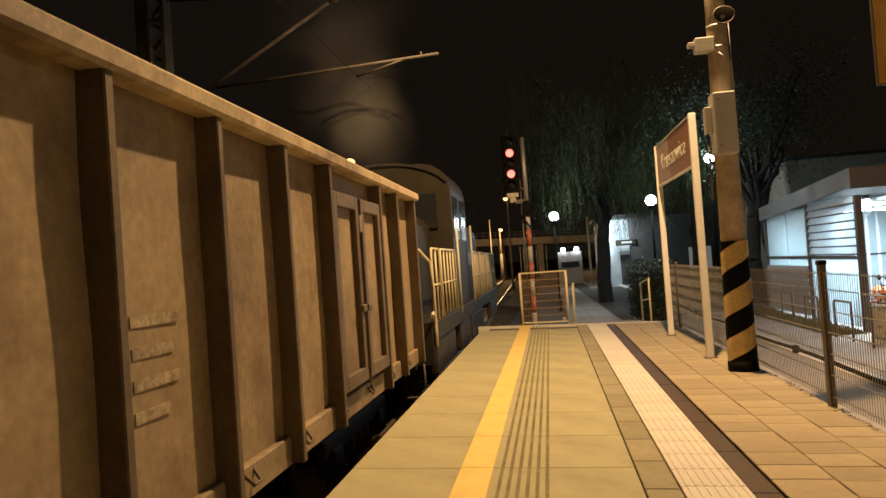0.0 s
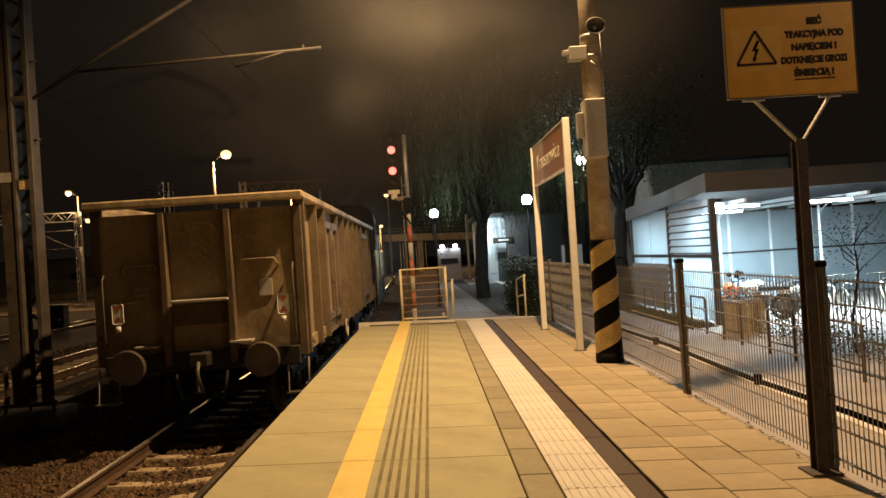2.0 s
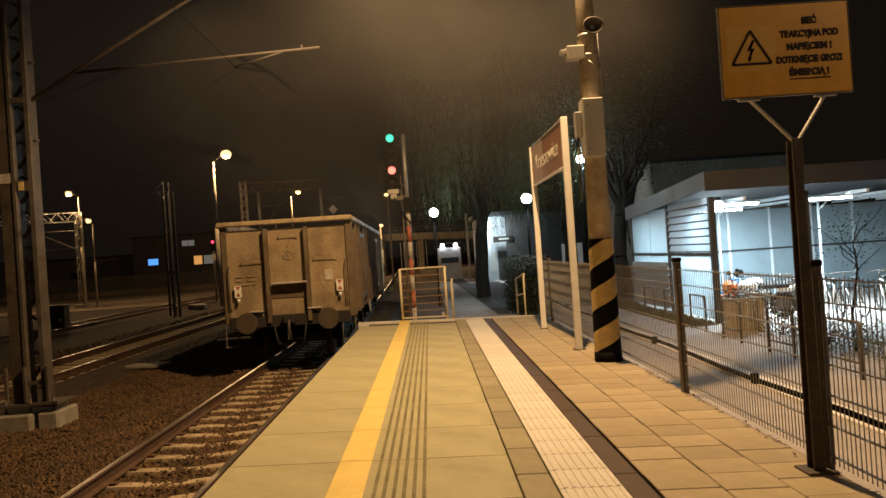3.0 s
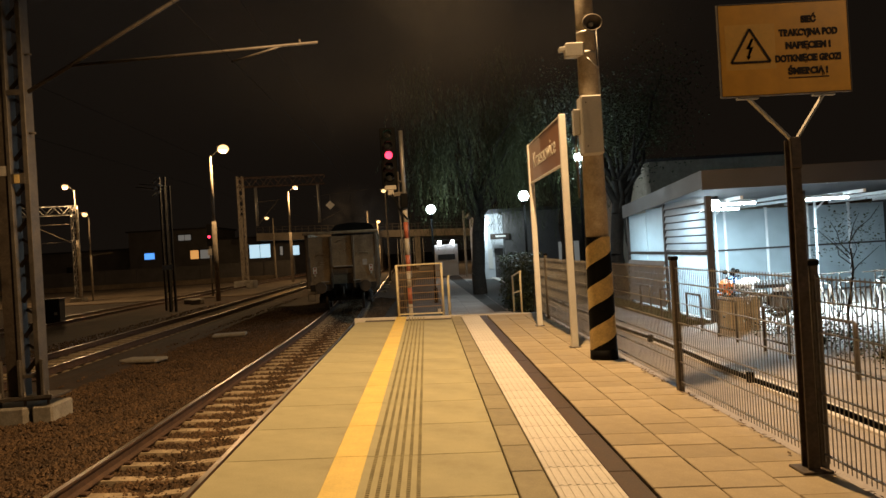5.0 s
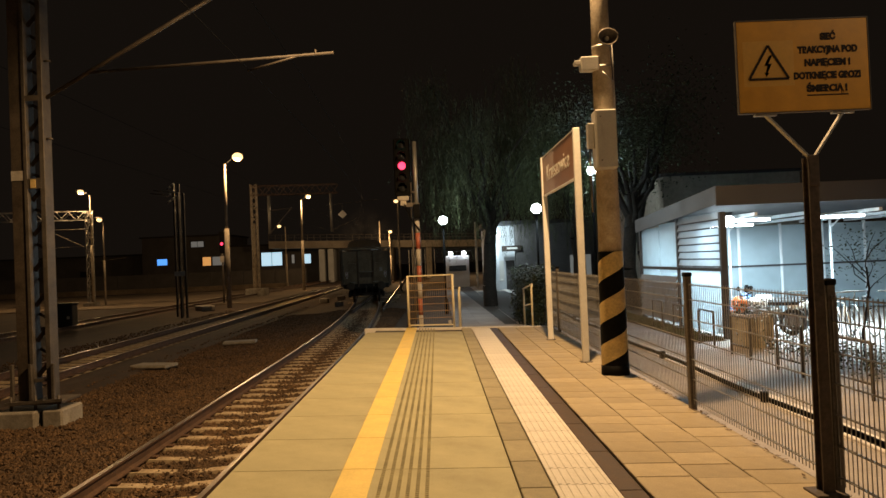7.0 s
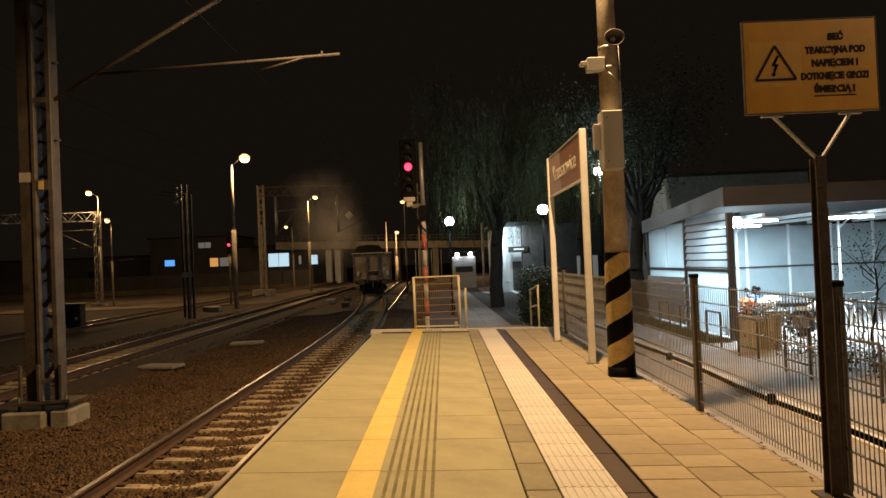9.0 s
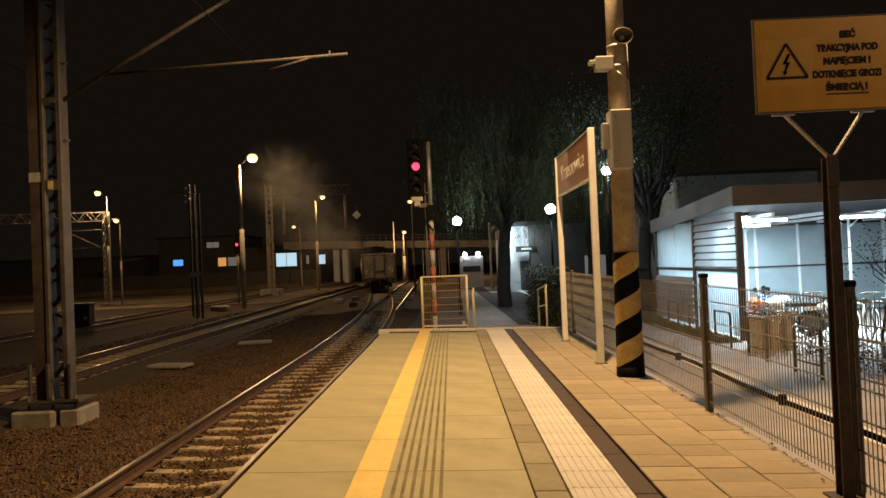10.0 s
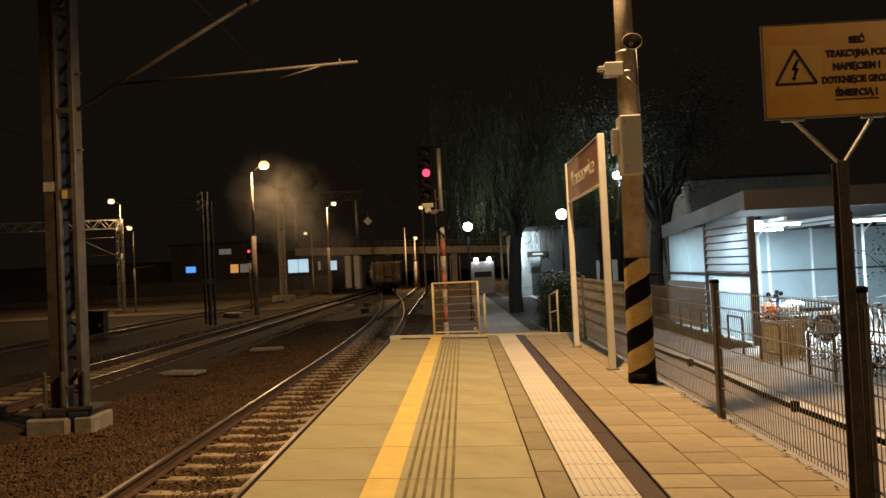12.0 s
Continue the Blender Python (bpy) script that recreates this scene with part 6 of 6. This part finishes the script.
for x, y in ((-14.95, 43.0), (-14.2, 41.5)):
    ob = thing("dark_mast", "unlit steel mast with insulators at its top", "mast", (x, y, -1.05))
    bm = B()
    top = 7.7 if x < -14.5 else 7.0
    # near-black material gives these masts their unlit look
    for dx in (-0.15, 0.15):
        bm = B()
        box(bm, dx * 1.0 - 0.045, dx + 0.045, -0.10, 0.10, 0, top, 0.01)
        part("shaft", bm, M["under"], ob)
    for k in range(12):
        bm = B()
        s = 1 if k % 2 else -1
        bar(bm, (-0.13 * s, -0.08, 0.3 + k * 0.55), (0.13 * s, -0.08, 0.8 + k * 0.55), 0.05, 0.012)
        part("lacing", bm, M["under"], ob)
    bm = B()
    rod(bm, (0, 0, 7.0), (-1.5, 0, 7.2), 0.03, 8)
    for k in range(3):
        rod(bm, (-0.55 + 0.0 * k, 0, 6.6 + 0.4 * k), (-0.35, 0, 6.75 + 0.4 * k), 0.06, 8)
    part("insulator", bm, M["galv"], ob)
    bm = B()
    box(bm, -0.22, 0.16, -0.16, -0.145, 2.35, 2.62)
    part("plate", bm, M["dirtywhite"], ob)
sg2 = thing("distant_signal", "distant railway signal showing red", "railway signal", (-16.6, 57.5, -1.05))
bm = B()
rod(bm, (0, 0, 0), (0, 0, 5.3), 0.07, 10)
part("post", bm, M["galvdark"], sg2)
bm = B()
box(bm, -0.2, 0.2, -0.1, 0.1, 3.9, 5.6, 0.03)
part("head", bm, M["hazblack"], sg2)
bm = B()
ball(bm, (0, -0.13, 4.62), 0.11, 12, 8)
part("lens", bm, M["sigred"], sg2)
bm = B()
box(bm, -0.16, 0.16, -0.12, -0.1, 3.2, 3.7, 0.02)
part("marker_plate", bm, M["dirtywhite"], sg2)
bn = thing("relay_box", "dark trackside equipment box", "equipment box", (-18.0, 35.9, -1.05))
bm = B()
box(bm, -0.45, 0.45, -0.3, 0.3, 0.1, 1.25, 0.04)
part("body", bm, M["under"], bn)
bm = B()
box(bm, -0.5, 0.5, -0.35, 0.35, 1.25, 1.33, 0.03)
part("lid", bm, M["galvdark"], bn)
bm = B()
box(bm, 0.20, 0.34, -0.315, -0.30, 0.55, 0.68)
part("tag", bm, M["dirtywhite"], bn)
for x, y, w in ((-15.5, 49.0, 0.9), (-14.9, 48.0, 0.7), (-12.0, 73.0, 0.8), (-8.0, 52.0, 0.6)):
    bm = B()
    box(bm, x - w / 2, x + w / 2, y - 0.4, y + 0.4, -1.06, -0.72, 0.05)
    tagged(part("concrete_block", bm, M["concrete"]), "low concrete cable chamber beside the track", "block", group="cable chambers")
bm = B()
box(bm, -70, -19.5, 96, 97, -1.06, -0.45)
tagged(part("far_platform", bm, M["sand"]), "low far platform edge under the lamps", "platform", kind="structure")

# ---- road bridge and buildings beyond the yard ----
br = thing("road_bridge", "long concrete road bridge over the tracks", "bridge", (0, 115, 0))
bm = B()
v = [bm.verts.new((x, y, z)) for y in (0, 9) for x, z in ((-26, 4.6), (10, 3.5), (10, 4.55), (-26, 5.75))]
for q in ((0, 1, 2, 3), (7, 6, 5, 4), (0, 4, 5, 1), (1, 5, 6, 2), (2, 6, 7, 3), (3, 7, 4, 0)):
    bm.faces.new([v[i] for i in q])
part("deck", bm, M["brick"], br)
bm = B()
for i in range(37):
    x = -26 + i
    z = 5.75 - (x + 26) * 1.2 / 36
    box(bm, x, x + 0.07, 0.05, 0.12, z, z + 1.0)
for dz in (0.95, 0.5):
    bar(bm, (-26, 0.08, 5.75 + dz), (10, 0.08, 4.55 + dz), 0.06, 0.06)
part("railing", bm, M["galvdark"], br)
for x in (-18.0, -16.6, -11.6, -7.2, -1.2):
    bm = B()
    box(bm, x - 0.45, x + 0.45, 0.8, 8, -1.06, 4.2, 0.05)
    part("pier", bm, M["plaster"] if x < -16 else M["brick"], br, "pale concrete pier")
bm = B()
for k in range(9):
    x = -4.4 + 0.5 * k
    box(bm, x, x + 0.08, 1.0, 1.1, -0.6, 3.6)
part("screen_bars", bm, M["galv"], br)


def far_building(name, x0, x1, y, depth, z1, label, windows, mat="darkwall"):
    ob = thing(name, label, "building", (0, y, 0))
    bm = B()
    box(bm, x0, x1, 0, depth, -1.06, z1)
    part("wall", bm, M[mat], ob)
    bm = B()
    box(bm, x0 - 0.3, x1 + 0.3, -0.3, depth + 0.3, z1, z1 + 0.25)
    part("roof", bm, M["under"], ob)
    for wx0, wx1, wz0, wz1, wm in windows:
        bm = B()
        box(bm, wx0 - 0.1, wx1 + 0.1, -0.08, -0.005, wz0 - 0.1, wz1 + 0.1)
        w = part("window", bm, M["under"], ob)
        n = max(1, round((wx1 - wx0) / 1.4))
        for k in range(n):
            a, b = wx0 + (wx1 - wx0) * k / n + 0.04, wx0 + (wx1 - wx0) * (k + 1) / n - 0.04
            bm = B()
            box(bm, a, b, -0.11, -0.085, wz0, wz1)
            part("pane", bm, M[wm], w)


far_building("long_building", -34, -19.2, 120, 14, 5.2, "long dark building with lit windows", ((-28.4, -25.0, 1.95, 4.1, "windowwhite"), (-23.5, -23.0, 2.2, 3.6, "windowgrey"), (-21.66, -20.35, 2.1, 3.6, "windowwhite")))
far_building("low_building", -48, -34.4, 121, 14, 7.2, "dark building with a few dim and warm windows", ((-45.6, -43.9, 2.75, 3.75, "windowblue"), (-40.0, -37.9, 5.5, 6.4, "windowgrey"), (-38.2, -36.8, 2.4, 3.8, "windoworange"), (-36.6, -34.7, 2.4, 3.8, "windowgrey")))
far_building("dark_block", -95, -49, 125, 14, 4.6, "unlit dark building across the yard", ((-60, -58, 1.2, 2.2, "darkglass"),))
fw = thing("yard_wall", "long dark wall along the far side of the yard", "wall", (0, 104, 0))
for k in range(14):
    bm = B()
    box(bm, -80 + 4.4 * k, -80 + 4.4 * k + 4.34, 0, 0.2, -1.06, 1.35, 0.02)
    part("panel", bm, M["darkwall"], fw)

# ---- beyond the platform end ----
for x, y, z, label in ((0.30, 30.0, 3.17, "globe street lamp on a dark post by the path"), (3.55, 26.0, 3.23, "globe street lamp among the willow strands")):
    ob = thing("globe_lamp", label, "street lamp", (x, y, -0.62), group="globe lamps")
    bm = B()
    rod(bm, (0, 0, 0), (0, 0, z + 0.42), 0.045, 12, 0.04)
    rod(bm, (0, 0, 0), (0, 0, 0.6), 0.08, 12)
    part("post", bm, M["hazblack"], ob)
    bm = B()
    rod(bm, (0, 0, z + 0.38), (0, 0, z + 0.46), 0.09, 12)
    part("collar", bm, M["hazblack"], ob)
    bm = B()
    ball(bm, (0, 0, z + 0.62), 0.18, 20, 12)
    gl = part("globe", bm, M["globe"], ob, "glowing white globe")
    gl.visible_shadow = False
ob = thing("wall_lamp", "bright white lamp high behind the concrete pole", "street lamp", (6.43, 30.0, -0.62), group="globe lamps")
bm = B()
rod(bm, (0, 0, 0), (0, 0, 5.4), 0.05, 10)
part("post", bm, M["hazblack"], ob)
bm = B()
ball(bm, (0, 0, 5.58), 0.19, 16, 10)
part("globe", bm, M["globe"], ob).visible_shadow = False
sta = thing("station_building", "pale plastered station building behind the willows", "building", (0, 50, -0.62))
bm = B()
box(bm, 3.55, 4.2, 0, 8, -0.4, 4.4)
box(bm, 4.2, 5.4, 1.2, 8, -0.4, 4.4)
part("wall", bm, M["plaster"], sta)
# same plastered wall in a darker material, so its dimness is in the colour
bm = B()
box(bm, 5.4, 24, 0, 8, -0.4, 4.4)
part("side_wall", bm, M["darkwall"], sta, "plastered wall coloured dark to look dim")
bm = B()
box(bm, 3.5, 4.2, -0.06, -0.004, -0.4, 0.0)
part("plinth", bm, M["darkwall"], sta)
bm = B()
box(bm, 3.2, 24.4, -0.5, 8.4, 4.4, 4.65)
part("roof", bm, M["darkpanel"], sta)
bm = B()
rod(bm, (4.2, 0.0, 3.75), (4.2, -0.5, 3.85), 0.03, 8)
ball(bm, (4.2, -0.62, 3.75), 0.12, 10, 8)
wl = part("wall_lamp", bm, M["globe"], sta, "bright wall lamp")
wl.visible_shadow = False
bm = B()
box(bm, 4.75, 5.35, 1.14, 1.19, -0.38, 2.0)
part("door", bm, M["darkwall"], sta)
bm = B()
box(bm, 4.3, 4.6, 1.14, 1.19, 0.6, 2.0)
part("window", bm, M["windowgrey"], sta)
bm = B()
box(bm, 9, 10.4, -0.05, -0.005, 0.8, 2.2)
part("window", bm, M["windowgrey"], sta)
bm = B()
box(bm, 4.4, 5.7, -0.1, -0.02, 2.62, 3.0)
sb = part("sign_board", bm, M["black"], sta, "dark sign board")
# lettering bar given a faint glow of its own; it is no lamp
bm = B()
box(bm, 4.75, 5.45, -0.115, -0.105, 2.76, 2.88)
part("glowing_text_bar", bm, M["windowgrey"], sb)
# simple box standing in for a parked white van with its headlights on
ki = thing("kiosk", "white box with two bright lamps, in place of a van", "kiosk", (1.65, 60, -0.62))
bm = B()
box(bm, -0.95, 0.95, 0, 1.5, -0.4, 2.55, 0.03)
part("body", bm, M["plaster"], ki)
bm = B()
box(bm, -0.7, 0.7, -0.04, -0.005, 1.3, 1.75)
part("window", bm, M["darkglass"], ki)
bm = B()
box(bm, -1.1, 1.1, -0.3, 1.7, 2.9, 3.0)
part("roof", bm, M["darkpanel"], ki)
for x in (-0.52, 0.54):
    bm = B()
    ball(bm, (x, -0.1, 2.72), 0.17, 14, 10)
    part("lamp", bm, M["headlight"], ki, "bright round lamp")
for x, y, h in ((3.0, 56.0, 5.0), (-1.6, 75.0, 5.5)):
    ob = thing("bare_post", "pale post beside the path", "post", (x, y, -0.62))
    bm = B()
    rod(bm, (0, 0, -0.4), (0, 0, h), 0.09, 10)
    part("shaft", bm, M["plaster"], ob)
    bm = B()
    rod(bm, (0, 0, h), (0, 0, h + 0.05), 0.11, 10)
    part("cap", bm, M["galvdark"], ob)
hb = thing("rear_hall", "grey flat-roofed hall behind the bicycle shed", "building", (0, 30, -0.62))
bm = B()
box(bm, 9.3, 14.9, 0, 8, 0, 5.2)
part("wall", bm, M["brick"], hb)
bm = B()
box(bm, 9.2, 15.0, -0.1, 8.1, 5.2, 5.32)
part("roof", bm, M["darkpanel"], hb)

# ---- exhaust smoke: thin curved wisps, each a rigid piece that drifts ----
def smoke_material(density, low, high):
    m = bpy.data.materials.new("exhaust_smoke")
    m.use_nodes = True
    nt = m.node_tree
    n, l = nt.nodes, nt.links
    n.remove(n["Principled BSDF"])
    uv = n.new("ShaderNodeUVMap")
    sub = n.new("ShaderNodeVectorMath")
    sub.operation = "SUBTRACT"
    sub.inputs[1].default_value = (0.5, 0.5, 0)
    length = n.new("ShaderNodeVectorMath")
    length.operation = "LENGTH"
    l.new(uv.outputs[0], sub.inputs[0])
    l.new(sub.outputs[0], length.inputs[0])
    fall = n.new("ShaderNodeMapRange")
    fall.interpolation_type = "SMOOTHSTEP"
    fall.inputs["From Min"].default_value, fall.inputs["From Max"].default_value = 0.5, 0.05
    l.new(length.outputs["Value"], fall.inputs["Value"])
    tc, info = n.new("ShaderNodeTexCoord"), n.new("ShaderNodeObjectInfo")
    no = n.new("ShaderNodeTexNoise")
    no.noise_dimensions = "4D"
    no.inputs["Scale"].default_value, no.inputs["Detail"].default_value, no.inputs["Roughness"].default_value = 0.55, 7, 0.55
    no.inputs["Distortion"].default_value = 0.6
    wv = n.new("ShaderNodeMath")
    wv.operation = "MULTIPLY"
    wv.inputs[1].default_value = 30
    l.new(info.outputs["Random"], wv.inputs[0])
    l.new(wv.outputs[0], no.inputs["W"])
    l.new(tc.outputs["Object"], no.inputs["Vector"])
    cut = n.new("ShaderNodeMapRange")
    cut.inputs["From Min"].default_value, cut.inputs["From Max"].default_value = low, high
    l.new(no.outputs["Fac"], cut.inputs["Value"])
    mul, dens = n.new("ShaderNodeMath"), n.new("ShaderNodeMath")
    mul.operation = dens.operation = "MULTIPLY"
    dens.inputs[1].default_value = density
    l.new(fall.outputs[0], mul.inputs[0])
    l.new(cut.outputs[0], mul.inputs[1])
    l.new(mul.outputs[0], dens.inputs[0])
    dif, trl, half = n.new("ShaderNodeBsdfDiffuse"), n.new("ShaderNodeBsdfTranslucent"), n.new("ShaderNodeMixShader")
    dif.inputs[0].default_value = trl.inputs[0].default_value = (0.55, 0.53, 0.50, 1)
    half.inputs[0].default_value = 0.5
    l.new(dif.outputs[0], half.inputs[1])
    l.new(trl.outputs[0], half.inputs[2])
    tr, mix = n.new("ShaderNodeBsdfTransparent"), n.new("ShaderNodeMixShader")
    l.new(dens.outputs[0], mix.inputs[0])
    l.new(tr.outputs[0], mix.inputs[1])
    l.new(half.outputs[0], mix.inputs[2])
    l.new(mix.outputs[0], n["Material Output"].inputs["Surface"])
    return m


M["smoke"] = smoke_material(0.17, 0.16, 0.85)
M["haze"] = smoke_material(0.125, -0.2, 0.85)
M["plume"] = smoke_material(0.42, 0.32, 0.80)


def wisp(radius, seed, mat):
    """A curved, uneven sheet of smoke."""
    n = 14
    vs, fs, uvs = [], [], []
    for i in range(n + 1):
        for j in range(n + 1):
            u, v = i / n, j / n
            a, b = (u - 0.5) * 2, (v - 0.5) * 2
            d = 0.45 * (a * a + b * b) + 0.5 * noise.noise(Vector((a * 1.3 + seed, b * 1.3, seed * 0.7)))
            vs.append((a * radius, d * radius * 0.7, b * radius))
            uvs.append((u, v))
    for i in range(n):
        for j in range(n):
            k = i * (n + 1) + j
            fs.append((k, k + 1, k + n + 2, k + n + 1))
    ob = raw("smoke_wisp", vs, fs, mat, None, True)
    layer = ob.data.uv_layers.new(name="UVMap")
    for loop in ob.data.loops:
        layer.data[loop.index].uv = uvs[loop.vertex_index]
    tagged(ob, "thin grey wisp of diesel exhaust smoke", "smoke", group="exhaust smoke")
    ob.visible_shadow = False
    return ob


# first cloud, puffed out of the stack: places at 0, 1, 2 and 3.2 s, radius
CLOUD = [((-4.9, 20.0, 5.2), (-2.9, 17.6, 5.2), (-0.5, 17.0, 7.4), (2.0, 17.0, 10.5), 1.7), ((-5.1, 20.0, 6.1), (-2.8, 17.2, 6.4), (0.6, 16.5, 6.8), (4.0, 16.0, 10.0), 1.8),
         ((-5.4, 19.6, 7.0), (-3.0, 17.0, 7.4), (-2.6, 16.5, 7.6), (-5.0, 15.5, 10.5), 2.0), ((-5.0, 20.2, 5.6), (-2.2, 18.0, 4.6), (-1.6, 18.0, 5.4), (-3.0, 18.0, 9.5), 1.7),
         ((-5.7, 19.4, 8.0), (-3.6, 16.5, 6.2), (-4.4, 16.0, 6.6), (-8.0, 15.5, 10.0), 2.2), ((-5.2, 20.0, 9.4), (-2.0, 17.0, 7.6), (1.8, 17.0, 7.6), (5.5, 17.0, 10.5), 2.4),
         ((-5.6, 19.4, 10.4), (-2.8, 16.5, 8.0), (-0.6, 15.0, 6.0), (0.5, 14.0, 9.5), 2.4)]
def nearer(p, k=0.7):
    """The cloud drifts low over the platform's edge, between the wagon and the camera."""
    return Vector((p[0] * k, p[1] * k, 1.5 + (p[2] - 1.5) * k))


smoke_one = [(wisp(c[4] * 0.7, i * 1.7, M["smoke"]), [nearer(c[0]), nearer(c[1]), nearer(c[2], 0.9), nearer(c[3], 0.9)], 0.25 * i, 0.5 * math.sin(2.1 * i)) for i, c in enumerate(CLOUD)]
# the same smoke spread out into wide veils that sink from above
VEIL = [((-5.0, 19.0, 19.0), (-3.0, 18.0, 12.5), (-3.0, 18.0, 7.8), (-3.0, 18.0, 7.0), 7.0), ((-1.0, 19.0, 20.0), (0.0, 18.0, 13.5), (0.5, 17.0, 8.2), (0.5, 17.0, 7.2), 7.0),
        ((3.0, 19.0, 21.0), (3.5, 18.0, 15.0), (4.0, 18.5, 9.6), (3.5, 18.0, 8.0), 6.5), ((-8.0, 18.0, 20.0), (-7.5, 17.0, 14.0), (-7.0, 17.0, 9.4), (-7.0, 17.0, 7.6), 7.0)]
smoke_one += [(wisp(c[4] * 0.75, 40 + i * 1.1, M["haze"]), [nearer(p, 0.78) for p in c[:4]], 0.15 * i, 0.15 * math.sin(2.1 * i)) for i, c in enumerate(VEIL)]
# second cloud: offset from the stack while it rides along, places at 8.8, 9.5, 10.5 and 12 s, radius
PLUME = [((0.2, 0.3, 0.7), (-9.0, 62, 6.5), (-11.5, 60, 8.5), (-14.2, 53.5, 8.6), (-14.4, 54, 8.0), 3.4), ((-0.4, -0.6, -9.0), (-9.5, 63, 5.0), (-10.5, 62, 7.0), (-12.3, 53.5, 8.2), (-12.0, 54, 6.6), 3.8),
         ((0.0, -1.2, -9.0), (-10.5, 70, 5.0), (-12.0, 66, 5.0), (-13.5, 59, 7.5), (-14.5, 57, 7.5), 4.0), ((0.0, -0.5, -9.0), (-10.5, 72, 5.5), (-11.5, 68, 4.5), (-12.0, 62, 6.5), (-13.0, 58, 6.5), 4.4),
         ((0.0, -2.0, -9.0), (-10.0, 73, 4.5), (-11.0, 70, 4.0), (-12.0, 66, 4.5), (-13.0, 62, 5.0), 3.2), ((0.0, -1.2, -9.0), (-10.0, 74, 5.5), (-11.0, 72, 6.5), (-11.5, 68, 3.5), (-12.5, 66, 4.0), 3.0),
         ((-0.2, -1.4, -9.0), (-10.5, 66, 7.0), (-12.5, 64, 9.5), (-13.0, 57, 8.0), (-13.8, 56, 7.0), 4.2), ((0.0, -2.0, -9.0), (-9.5, 76, 4.5), (-10.0, 75, 4.0), (-10.5, 72, 3.2), (-12.0, 70, 3.5), 3.2)]
smoke_two = [(wisp(c[5], 20 + i * 2.3, M["plume"]), c, i) for i, c in enumerate(PLUME)]


# ---- movement ----
RUN = ((0, -3.02), (0.5, 0.93), (1, 3.88), (1.5, 7.05), (2, 10.25), (2.5, 13.4), (3, 16.5), (5, 29.8), (7, 43.3), (9, 56.5), (12, 76.5))


def travelled(t):
    """Where the wagon's rear end is along the line."""
    return float(np.interp(t, [r[0] for r in RUN], [r[1] for r in RUN]))


def on_track(y0, a, b):
    """Pose of a vehicle whose rear end is at y0 and whose bogies run at a and b ahead of it."""
    p, q = Vector((track_x(y0 + a), y0 + a, RAIL)), Vector((track_x(y0 + b), y0 + b, RAIL))
    d = (q - p).normalized()
    base = p - d * a
    return Matrix.Translation(base) @ Matrix.Rotation(-math.atan2(d.x, d.y), 4, "Z")


def motions():
    times = [0.5 * k for k in range(25)]
    walk(wagon, [(t, on_track(travelled(t), 1.95, WL_ - 1.95)) for t in times])
    walk(loco, [(t, on_track(travelled(t) + WL_ + 1.1, 2.6, LL - 2.6)) for t in times])
    steps = [0.1 * k for k in range(121)]
    for ob, y, r in axles:
        walk(ob, [(t, Matrix.Translation((0, y, r)) @ Matrix.Rotation(-(travelled(t) + 3.02) / r, 4, "X")) for t in steps])
    # lamps of the signal: an added disc before the lens blanks it, behind the lens it is open
    shut, wide = -0.02, 0.10
    plan = ((2.85, 4.2, shut, wide, shut), (2.75, None, wide, shut, shut), (4.2, None, shut, wide, wide), (4.2, None, wide, shut, shut), (1.0, None, shut, shut, shut))
    for sh, z, (t0, t1, s0, s1, s2) in zip(blank_discs, SIGNAL_Z, plan):
        rows = [(0.0, s0), (t0, s0), (t0 + 0.1, s1)] + ([(t1, s1), (t1 + 0.1, s2)] if t1 else []) + [(12.0, s2 if t1 else s1)]
        walk(sh, [(t, pose(-0.41, d, z)) for t, d in rows])
    for ob, (a, b, c, d), tilt, turn in smoke_one:
        last = Vector(d)
        rows = [(0.0, a), (1.0, b), (2.0, c), (3.2, d), (5.0, last + Vector((0.5, 1, 2.5))), (7.0, last + Vector((2, 3, 8))), (12.0, last + Vector((4, 6, 26)))]
        walk(ob, [(t, Matrix.Translation(v) @ Matrix.Rotation(tilt + 0.06 * t, 4, "Y") @ Matrix.Rotation(turn, 4, "Z")) for t, v in rows])
    for ob, (off, p1, p2, p3, p4, radius), i in smoke_two:
        rows = []
        for k in range(15):
            stack = on_track(travelled(0.5 * k) + WL_ + 1.1, 2.6, LL - 2.6) @ Vector((0, 8.3, 3.6))
            rows.append((0.5 * k, stack + Vector(off) - Vector((0, 0, max(0.0, 3.0 - 0.5 * k) * 1.8))))
        mid = rows[-1][1].lerp(Vector(p1), 0.5)
        rows += [(7.9, mid), (8.8, p1), (9.5, p2), (10.5, p3), (12.0, p4)]
        walk(ob, [(t, Matrix.Translation(v) @ Matrix.Rotation(0.7 * i + 0.09 * t, 4, "Y") @ Matrix.Rotation(0.5 * math.sin(1.3 * i), 4, "Z")) for t, v in rows])


motions()
